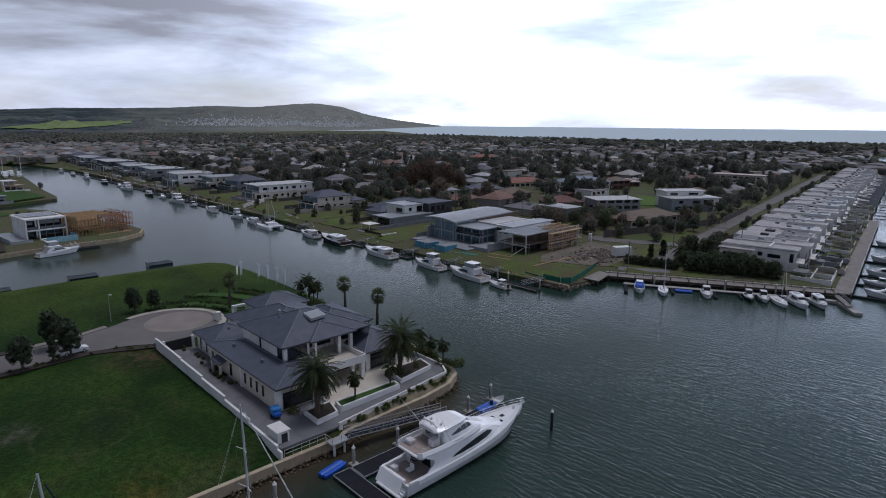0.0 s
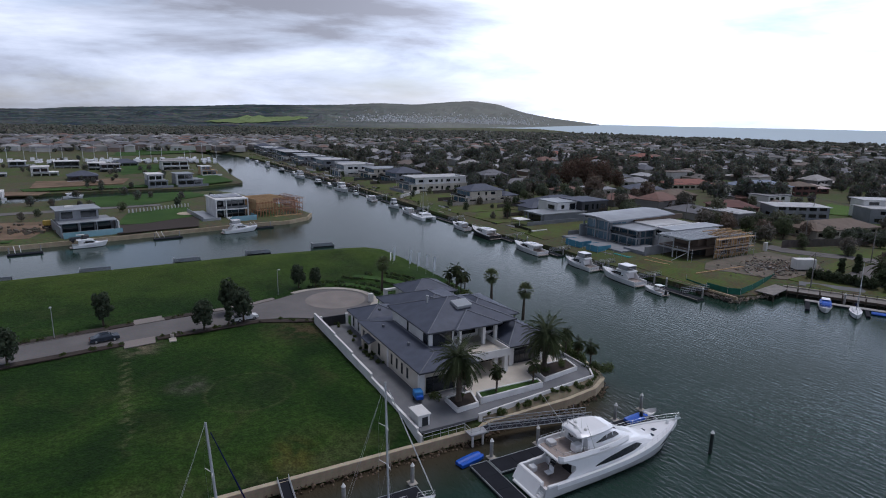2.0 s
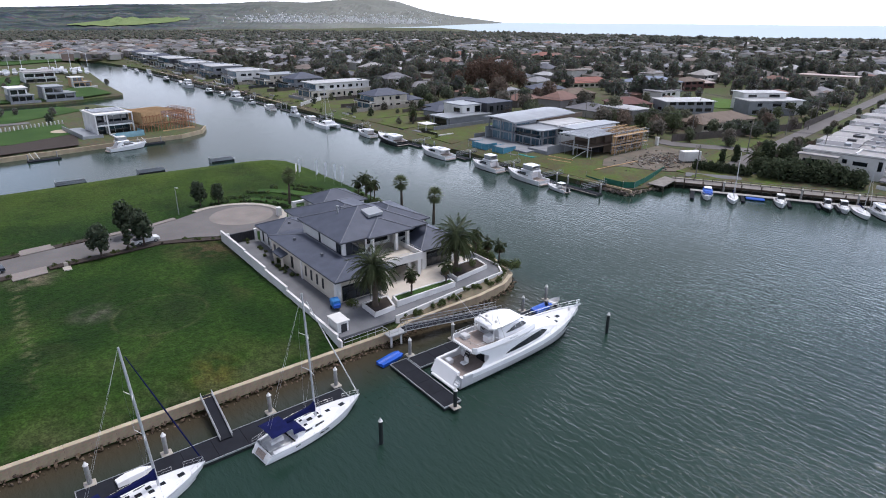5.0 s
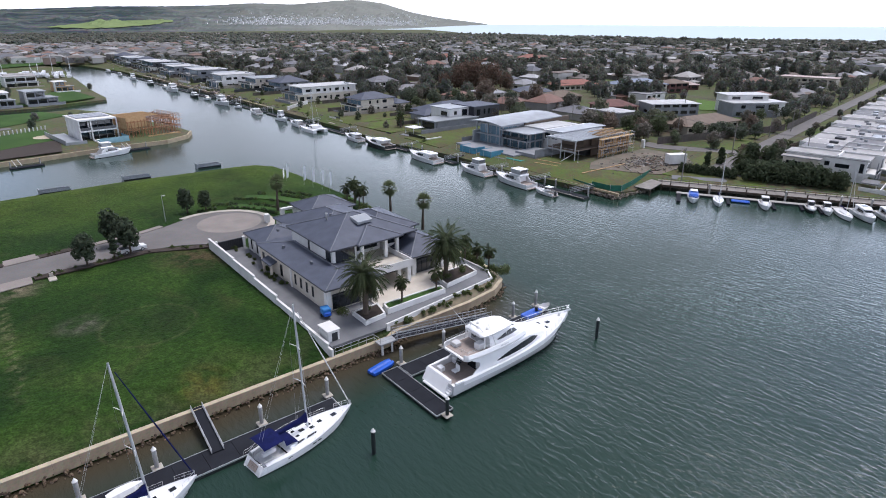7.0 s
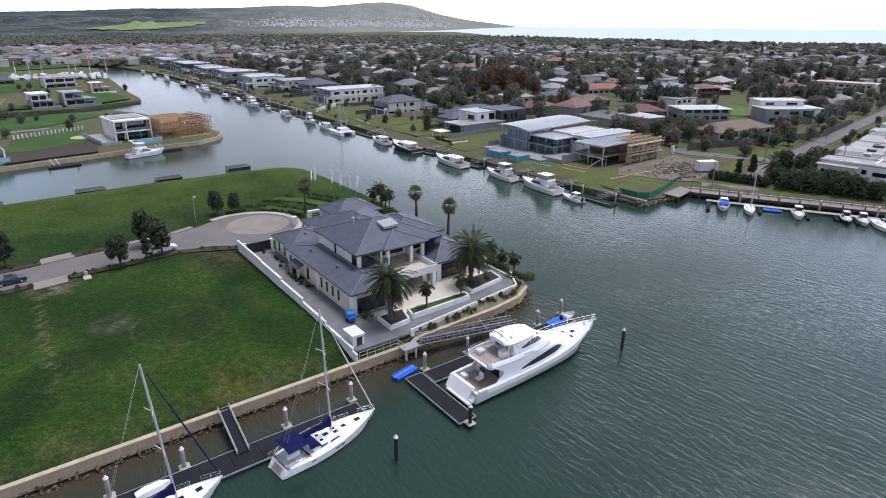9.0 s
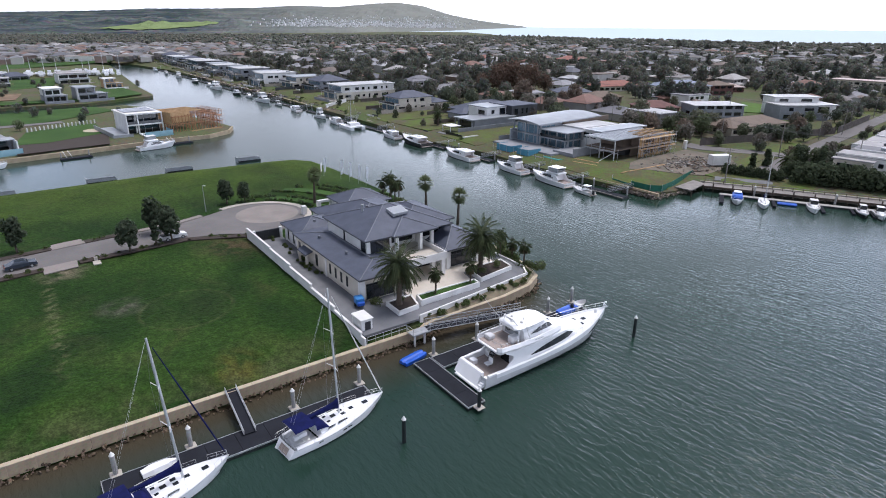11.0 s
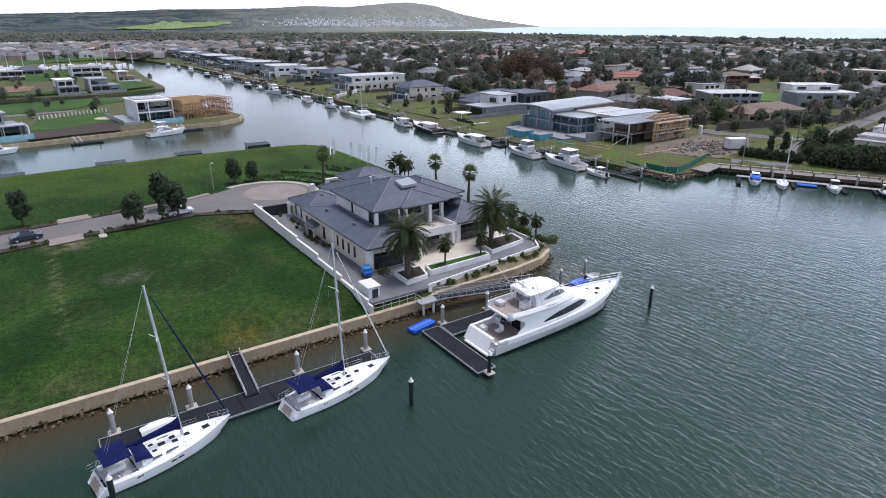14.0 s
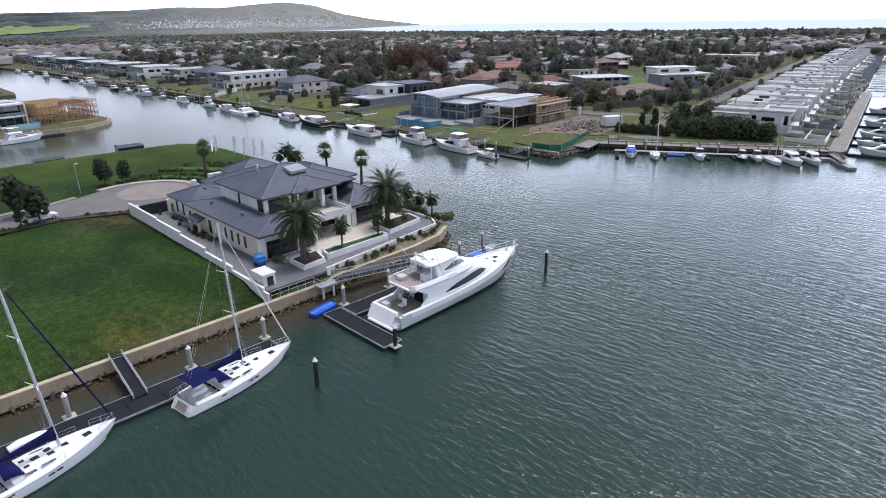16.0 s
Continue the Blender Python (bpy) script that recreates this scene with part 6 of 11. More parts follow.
    def glazing(name, xs, low, high, side):
        """A dark band that follows the curved side of the boat between two edges, to port and to starboard."""
        for q in (-1, 1):
            gb = B()
            loft(gb, [[(x, q * (side(x, np.interp(x, *low)) + o), float(np.interp(x, *low))) for o in (0.0, 0.07)] + [(x, q * (side(x, np.interp(x, *high)) + o), float(np.interp(x, *high))) for o in (0.07, 0.0)] for x in xs])
            part(name, gb, "glass", y)

    glazing("side_window", np.linspace(7.5, 15.6, 14), ((7.5, 9.5, 12.5, 14.8, 15.6), (2.48, 2.5, 2.64, 2.86, 3.04)), ((7.5, 8.4, 9.8, 12.0, 14.3, 15.0, 15.6), (2.52, 2.82, 3.14, 3.46, 3.6, 3.36, 3.08)), skin)
    # aft bulkhead with doors and ladder
    part("aft_door", box(B(), 5.1, 5.2, -1.0, 0.5, 1.2, 3.3), "glass", y)
    ld = B()
    for s in (0.75, 1.45):
        tube(ld, (3.7, s, 1.15), (5.2, s, 4.0), 0.05, n=6)
    for i in range(8):
        box(ld, 3.8 + 0.18 * i, 4.1 + 0.18 * i, 0.75, 1.45, 1.4 + 0.34 * i, 1.46 + 0.34 * i)
    part("ladder", ld, "boot", y, "dark cockpit ladder to the flybridge")
    for q in (-1, 1):
        wb_ = B()
        out = [(6.4, 1.75), (3.2, 1.75), (3.6, 2.2), (4.5, 2.8), (4.5, 3.3), (3.4, 3.85), (2.9, 4.3), (6.6, 4.3)]
        ring = [[(x, q * (2.62 - 0.06 * (zz - 1.75) + dy), zz) for x, zz in out] for dy in (-0.16, 0.0)]
        loft(wb_, ring)
        part("side_wing", wb_, "gel", y, "swept white side wing below the flybridge")
    # flybridge deck with overhang aft
    fb = B()
    loft(fb, [[(x, -w, z - 0.2), (x, w, z - 0.2), (x, w + 0.14, z + 0.16), (x, w - 0.02, z + 0.62), (x, w - 0.16, z + 0.62), (x, w - 0.16, z), (x, -w + 0.16, z), (x, -w + 0.16, z + 0.62), (x, -w + 0.02, z + 0.62), (x, -w - 0.14, z + 0.16)] for x, w, z in ((2.3, 2.0, 4.2), (2.7, 2.35, 4.15), (4.8, 2.5, 4.12), (8.0, 2.55, 4.12), (11.0, 2.4, 4.18), (13.2, 1.95, 4.12))])
    part("flybridge", fb, "gel", y)
    part("flybridge_sole", box(B(), 2.7, 6.6, -2.1, 2.1, 4.13, 4.19), "teak", y)
    rail(y, [(6.6, 2.3, 4.74), (2.8, 2.15, 4.76), (2.5, 0, 4.76), (2.8, -2.15, 4.76), (6.6, -2.3, 4.74)], 0.45, 0.025, 0.9)
    part("helm_console", chamfer(box(B(), 5.2, 6.4, -1.5, -0.5, 4.18, 5.1), 0.08), "gel", y)
    part("lounge", chamfer(box(B(), 3.4, 4.4, 0.9, 2.0, 4.18, 4.75), 0.08), "hullgrey", y)
    part("aft_curtain", box(B(), 6.5, 6.6, -1.0, 1.5, 4.4, 6.2), "clearsheet", y, "grey clear-plastic flybridge screen")
    ring = B()
    for i in range(16):
        a0, a1 = 2 * math.pi * i / 16, 2 * math.pi * (i + 1) / 16
        tube(ring, (6.35, 0.75 + 0.34 * math.cos(a0), 5.3 + 0.34 * math.sin(a0)), (6.35, 0.75 + 0.34 * math.cos(a1), 5.3 + 0.34 * math.sin(a1)), 0.07, n=6)
    part("lifebuoy", ring, "boot", y, "dark lifebuoy on the flybridge screen")
    # enclosed upper helm, its side sweeping down to the foredeck
    upper = [(6.6, 2.25, 1.8, 4.2, 6.2), (8.6, 2.3, 1.8, 4.2, 6.3), (10.4, 2.2, 1.5, 4.2, 6.2), (11.8, 2.0, 1.25, 4.2, 5.5), (13.4, 1.8, 1.1, 4.0, 4.75), (15.2, 1.4, 0.7, 3.5, 3.95)]
    cabin(y, upper, name="upper_helm")

    def upper_skin(x, zz):
        wb, wt, z0, z1 = (float(np.interp(x, [q[0] for q in upper], [q[i] for q in upper])) for i in (1, 2, 3, 4))
        return wb - (wb - (wb + 2 * wt) / 3) * (zz - z0) / (0.7 * (z1 - z0)) + 0.03
    glazing("helm_window", np.linspace(7.8, 11.9, 10), ((7.8, 10.0, 11.9), (5.2, 5.16, 5.05)), ((7.8, 9.2, 10.8, 11.5, 11.9), (5.24, 5.66, 5.74, 5.5, 5.12)), upper_skin)
    for x in (9.5, 10.6):
        for s in (-1, 1):
            w = upper_skin(x, 5.55) + 0.05
            part("window_post", box(B(), x - 0.06, x + 0.06, s * w - 0.05, s * w + 0.05, 5.2, 5.9), "gel", y)
    ws = B()
    loft(ws, [[(q, -w, z), (q, w, z), (q + 0.06, w, z + 0.03), (q + 0.06, -w, z + 0.03)] for q, w, z in ((10.9, 1.15, 6.0), (11.86, 1.05, 5.52))])
    part("windscreen", ws, "glass", y)
    # hardtop with rounded edge
    ht = B()
    loft(ht, [[(x, -w, z - 0.14), (x, w, z - 0.14), (x, w * 1.02, z + 0.04), (x, w * 0.78, z + 0.26), (x, -w * 0.78, z + 0.26), (x, -w * 1.02, z + 0.04)] for x, w, z in ((5.4, 1.4, 6.16), (5.8, 1.85, 6.2), (7.2, 2.05, 6.28), (8.8, 2.0, 6.32), (10.2, 1.7, 6.24), (11.2, 1.2, 6.02))])
    part("hardtop", ht, "gel", y)
    arch = B()
    for s in (-1, 1):
        tube(arch, (5.7, s * 1.9, 4.5), (6.0, s * 1.7, 6.2), 0.09, n=6)
        tube(arch, (6.2, s * 1.3, 6.4), (5.7, s * 0.9, 7.1), 0.07, n=6)
    tube(arch, (5.7, -0.9, 7.1), (5.7, 0.9, 7.1), 0.07, n=6)
    part("radar_arch", arch, "gel", y)
    for x, yy, r, z in ((6.4, 0.0, 0.34, 6.48), (5.7, 0.7, 0.2, 7.1), (7.0, -1.0, 0.24, 6.5), (7.1, 0.9, 0.22, 6.5)):
        rd = tube(B(), (x, yy, z), (x, yy, z + 0.22), r, r * 0.8, n=12)
        part("radar_dome", tube(rd, (x, yy, z + 0.22), (x, yy, z + 0.34), r * 0.8, r * 0.2, n=12), "white", y)
    part("radar_scanner", box(B(), 5.6, 5.8, -0.75, 0.35, 7.16, 7.3), "white", y)
    for s, dx in ((1, -3.2), (-1, -3.0)):
        part("outrigger", tube(B(), (7.4, s * 2.4, 4.6), (7.4 + dx, s * 3.8, 9.4), 0.05, 0.015, n=5), "white", y, "slender white outrigger pole")
        part("whip_aerial", tube(B(), (6.6, s * 0.7, 6.7), (6.4, s * 0.75, 9.2), 0.02, 0.008, n=4), "white", y)
    # foredeck fittings, bow rail, anchor openings
    for x, yy in ((16.9, 0.8), (17.0, -0.8), (18.6, 0.75), (18.7, -0.75), (19.9, 0.0)):
        part("deck_hatch", chamfer(box(B(), x - 0.33, x + 0.33, yy - 0.28, yy + 0.28, sheer(x) - 0.02, sheer(x) + 0.09), 0.03), "glass", y)
    pts = [(x, half(x) * 0.95, sheer(x) + 0.1) for x in (14.5, 17, 19.5, 21.5, 23.0, 24.1)]
    rail(y, pts + [(24.6, 0, sheer(24.3) + 0.12)] + [(a, -b, c) for a, b, c in reversed(pts)], 0.75, 0.024, 1.3)
    flank = lambda x, dz: half(x) * (1 - 0.28 * dz / sheer(x)) + 0.13
    side_panes(y, [(x, flank(x, dz), sheer(x) - dz) for x, dz in ((19.0, 0.95), (20.2, 0.92), (21.4, 0.72), (22.2, 0.45), (21.9, 0.24), (20.6, 0.42), (19.3, 0.62))], 0.06, name="hawse_window")
    part("anchor_roller", chamfer(box(B(), 23.6, 24.9, -0.18, 0.18, 3.3, 3.48), 0.04), "steel", y)
    part("windlass", tube(B(), (22.4, 0, 3.1), (22.4, 0, 3.5), 0.2, n=10), "steel", y)
    # script-like name bars on the deckhouse side
    for s in (-1, 1):
        b = B()
        for x, w, z in ((8.0, 0.34, 4.52), (8.45, 0.16, 4.5), (8.7, 0.16, 4.5), (8.95, 0.2, 4.52), (9.25, 0.16, 4.52)):
            box(b, x, x + w, s * 2.63 - 0.015, s * 2.63 + 0.015, z - 0.1, z + 0.1)
        part("name_bars", b, "hullgrey", y)
    # fenders
    for x in (6.0, 12.0, 17.0):
        part("fender", tube(B(), (x, half(x) + 0.22, 0.35), (x, half(x) + 0.22, 1.25), 0.17, n=10), "navy", y)
    # tender gear on the landing
    td = thing("tender", at(32.0, -8.2, 0.5, 6), "small clear-sided tender and folded gear on the landing", "tender")
    rr = hull_rings(3.2, 1.5, 0.6, 0.45, draft=0.15, n=10)
    b = B()
    vs = [[b.verts.new((p[0], p[1], p[2] + 0.18)) for p in r] for r in rr]
    for a, c in zip(vs, vs[1:]):
        for i in range(8):
            b.faces.new((a[i], c[i], c[i + 1], a[i + 1]))
    b.faces.new(vs[0])
    part("hull", b, "hullgrey", td)
    part("outboard", chamfer(box(B(), -0.5, 0.0, -0.2, 0.2, 0.4, 1.15), 0.08), "boot", td)
    part("seat", box(B(), 1.0, 1.4, -0.6, 0.6, 0.5, 0.58), "white", td)


def sail_yacht(m, L, beam, mast_at, mast_top, label, dark_stay=False, rake=0.04, lean=0.0, tanned=False):
    y = thing("sailing_yacht", m, label, "sailing yacht", "sailing yachts")
    R = [list(q) for q in hull_rings(L, beam, 1.45, 1.0, draft=0.7, fine=1.9, flare=0.86, transom=0.72, n=26)][1:]
    x_s = R[0][0][0]
    R[0] = [(x + (0.75 * max(0.0, zz) if zz > 0.1 else 0.0), w * 0.94, zz) for x, w, zz in R[0]]
    R[1] = [(max(x, x_s + 0.85) if zz > 0.8 else x, w, zz) for x, w, zz in R[1]]
    hb = B()
    vs = [[hb.verts.new(p) for p in q] for q in R]
    for a, c in zip(vs, vs[1:]):
        for i in range(8):
            hb.faces.new((a[i], c[i], c[i + 1], a[i + 1])).material_index = 1 if i in (3, 4) else 0
    hb.faces.new(vs[0])
    bmesh.ops.recalc_face_normals(hb, faces=hb.faces)
    part("hull", hb, ["gel", "boot"], y)
    sheer = lambda x: 1.0 + 0.45 * (0.25 * x / L + 0.75 * (x / L) ** 2.2)
    half = lambda x: beam / 2 * (0.72 + 0.28 * min(1, x / L * 3)) * (1 - max(0.0, (x / L - 0.42) / 0.58) ** 1.9)
    deck(y, R, L * 0.30, L, 0.02, "gel", 0.03)
    deck(y, R[2:], 0.0, L * 0.32, 0.40, "hullgrey", 0.35, "cockpit_sole")
    sd = B()
    for s in (-1, 1):
        loft(sd, [[(r[0][0], s * r[0][1], r[0][2]), (r[0][0], s * max(0.02, r[0][1] - 0.42), r[0][2] + 0.1), (r[0][0], s * max(0.02, r[0][1] - 0.46), r[0][2] - 0.5), (r[0][0], s * r[0][1], r[0][2] - 0.5)] for r in R[2:] if r[0][0] < L * 0.33])
    part("side_deck", sd, "gel", y)
    part("toe_stripe", loft_stripe(R, L), "navy" if tanned else "hullgrey", y)
    tr = B()
    for i in range(6):
        box(tr, -0.35, 0.35, -0.75 + 0.26 * i, -0.55 + 0.26 * i, 0.02, 0.07, m=pose(x_s + 0.40, 0, 0.56, 0, -53, 0))
    part("stern_grating", tr, "teak", y)
    # coachroof
    c0, c1 = L * 0.34, L * 0.74
    cabin(y, [(c0, beam * 0.30, beam * 0.25, sheer(c0) - 0.1, sheer(c0) + 0.5), (L * 0.5, beam * 0.30, beam * 0.24, sheer(L * 0.5) - 0.1, sheer(L * 0.5) + 0.46), (L * 0.64, beam * 0.24, beam * 0.17, sheer(L * 0.64) - 0.1, sheer(L * 0.64) + 0.32), (c1, beam * 0.13, beam * 0.08, sheer(c1) - 0.05, sheer(c1) + 0.08)], name="coachroof")
    for x0, x1 in ((0.40, 0.47), (0.49, 0.58)):
        side_panes(y, [(L * x0, beam * 0.295, sheer(L * x0) + 0.12), (L * x1, beam * 0.285, sheer(L * x1) + 0.14), (L * x1, beam * 0.27, sheer(L * x1) + 0.27), (L * x0 + 0.15, beam * 0.275, sheer(L * x0) + 0.34)], 0.03, name="cabin_window")
    for x, yy, w in ((0.50, 0.0, 0.3), (0.58, 0.35, 0.26), (0.58, -0.35, 0.26), (0.67, 0.0, 0.28), (0.81, 0.0, 0.32), (0.44, 0.5, 0.2), (0.44, -0.5, 0.2)):
        z = sheer(L * x) + (0.46 if x < 0.52 else 0.38 if x < 0.6 else 0.24 if x < 0.7 else 0.03)
        part("deck_hatch", chamfer(box(B(), L * x - w, L * x + w, yy - w * 0.8, yy + w * 0.8, z - 0.05, z + 0.06), 0.03), "glass", y)
    # hull ports
    for x in (0.3, 0.52, 0.57):
        side_panes(y, [(L * x - 0.28, half(L * x) * 0.985, 0.72), (L * x + 0.28, half(L * x) * 0.985, 0.75), (L * x + 0.22, half(L * x) * 0.995, 0.88), (L * x - 0.22, half(L * x) * 0.995, 0.85)], 0.03, name="hull_port")
    # mast, boom, spreaders
    mx = L * mast_at
    foot, head = Vector((mx, 0, 1.3)), Vector((mx - rake * mast_top, lean * mast_top, mast_top))
    b = B()
    loft(b, [[(p.x + 0.13 * s * math.cos(a), p.y + 0.08 * s * math.sin(a), p.z) for a in np.linspace(0, 6.283, 10, endpoint=False)] for p, s in ((foot, 1), (foot.lerp(head, 0.8), 1), (head, 0.75))])
    mast = part("mast", b, "mast", y)
    b = B()
    sp = []
    for f, w in ((0.40, 1.15), (0.68, 0.95)):
        c = foot.lerp(head, f)
        for s in (-1, 1):
            e = c + Vector((-0.35, s * w, 0.12))
            tube(b, c, e, 0.05, 0.03, n=6)
            sp.append((s, e))
    part("spreader", b, "white", mast)
    rg = B()
    for s in (-1, 1):
        base = Vector((mx - 0.3, s * (half(mx) - 0.12), sheer(mx)))
        e1, e2 = [e for q, e in sp if q == s]
        for p, q in ((base, e1), (e1, e2), (e2, head), (base, foot.lerp(head, 0.4)), (e1, foot.lerp(head, 0.68))):
            tube(rg, p, q, 0.011, n=4, cap=False)
    tube(rg, head, (x_s + 0.8, 0.3, sheer(0)), 0.010, n=4, cap=False)
    tube(rg, head, (x_s + 0.8, -0.3, sheer(0)), 0.010, n=4, cap=False)
    part("wire_stay", rg, "steel", y, "thin stainless wire rigging")
    fs = B()
    bow = Vector((L * 0.985, 0, sheer(L) + 0.1))
    tube(fs, bow, bow.lerp(head, 0.06), 0.03, n=6)
    tube(fs, bow.lerp(head, 0.05), bow.lerp(head, 0.5), 0.075, n=7)
    tube(fs, bow.lerp(head, 0.5), bow.lerp(head, 0.93), 0.075, 0.04, n=7)
    part("furled_headsail", fs, "navy" if dark_stay else "white", y, "navy sleeve over the furled headsail" if dark_stay else "white furled headsail")
    bm0, bm1 = Vector((mx - 0.2, 0, 2.75)), Vector((mx - L * 0.36, 0.0, 2.65))
    part("boom", tube(B(), bm0, bm1, 0.09, n=8), "mast", y)
    sc = B()
    loft(sc, [[(bm0.lerp(bm1, f).x, w * math.cos(a), bm0.lerp(bm1, f).z + 0.14 + hh * math.sin(a)) for a in np.linspace(0, 6.283, 8, endpoint=False)] for f, w, hh in ((-0.03, 0.12, 0.75), (0.1, 0.20, 0.46), (0.5, 0.22, 0.30), (0.98, 0.12, 0.16))])
    part("sail_cover", sc, "navy", y, "navy canvas sail cover")
    # spray hood and bimini
    def hood(x0, x1, w, z0, z1, name, label):
        b = B()
        rings = []
        for f in np.linspace(0, 1, 6):
            x = x0 + (x1 - x0) * f
            zz = z1 - (z1 - z0) * (0.0 if name == "bimini" else max(0, f - 0.35) ** 1.6 * 1.9)
            rings.append([(x, w * math.cos(a), z0 + 0.1 + (zz - z0) * math.sin(a) ** 0.6) for a in np.linspace(0.12, math.pi - 0.12, 9)])
        vs = [[b.verts.new(p) for p in r] for r in rings]
        for p, q in zip(vs, vs[1:]):
            for i in range(8):
                b.faces.new((p[i], p[i + 1], q[i + 1], q[i]))
        r = bmesh.ops.extrude_face_region(b, geom=b.faces[:])
        bmesh.ops.translate(b, verts=[g for g in r["geom"] if isinstance(g, bmesh.types.BMVert)], vec=(0, 0, -0.03))
        bmesh.ops.recalc_face_normals(b, faces=b.faces)
        return part(name, b, "navy", y, label)
    hood(L * 0.30, L * 0.41, beam * 0.33, 1.45, 2.55, "spray_hood", "navy canvas spray hood")
    hood(L * 0.115, L * 0.285, beam * 0.36, 2.6, 2.95, "bimini", "navy canvas bimini over the cockpit")
    fr = B()
    for x in (L * 0.125, L * 0.275):
        for s in (-1, 1):
            tube(fr, (L * 0.2, s * beam * 0.34, 1.1), (x, s * beam * 0.34, 2.72), 0.018, n=5)
    part("bimini_frame", fr, "steel", y)
    # cockpit wheel, table, coaming
    wl_ = B()
    for i in range(16):
        a0, a1 = 2 * math.pi * i / 16, 2 * math.pi * (i + 1) / 16
        tube(wl_, (L * 0.10, 0.5 * math.cos(a0), 1.45 + 0.5 * math.sin(a0)), (L * 0.10, 0.5 * math.cos(a1), 1.45 + 0.5 * math.sin(a1)), 0.02, n=5)
    part("wheel", wl_, "steel", y)
    part("cockpit_table", chamfer(box(B(), L * 0.15, L * 0.26, -0.2, 0.2, 0.9, 1.35), 0.04), "gel", y)
    sid = [(x, half(x) - 0.08, sheer(x)) for x in (L * 0.06, L * 0.25, L * 0.45, L * 0.62, L * 0.78)]
    rail(y, sid, 0.6, 0.012, 2.2, name="lifeline")
    rail(y, [(a, -b, c) for a, b, c in sid], 0.6, 0.012, 2.2, name="lifeline")
    pf = [(L * 0.86, half(L * 0.86), sheer(L * 0.86)), (L * 0.985, 0.12, sheer(L)), (L * 0.985, -0.12, sheer(L)), (L * 0.86, -half(L * 0.86), sheer(L * 0.86))]
    rail(y, pf, 0.62, 0.018, 0.9, name="pulpit")
    rail(y, [(L * 0.14, half(1) - 0.1, 1.02), (x_s + 0.9, half(0) - 0.2, 1.02), (x_s + 0.9, 0.5, 1.02)], 0.62, 0.018, 0.9, name="pushpit")
    rail(y, [(L * 0.14, -half(1) + 0.1, 1.02), (x_s + 0.9, -half(0) + 0.2, 1.02), (x_s + 0.9, -0.5, 1.02)], 0.62, 0.018, 0.9, name="pushpit")
    return y


def loft_stripe(R, L):
    b = B()
    for s in (-1, 1):
        loft(b, [[(r[1][0], s * (r[1][1] + (r[0][1] - r[1][1]) * f + 0.012), r[1][2] + (r[0][2] - r[1][2]) * f) for f in (0.70, 0.80)] + [(r[1][0], s * (r[1][1] + (r[0][1] - r[1][1]) * f - 0.02), r[1][2] + (r[0][2] - r[1][2]) * f) for f in (0.80, 0.70)] for r in R[1:-1]])
    return b


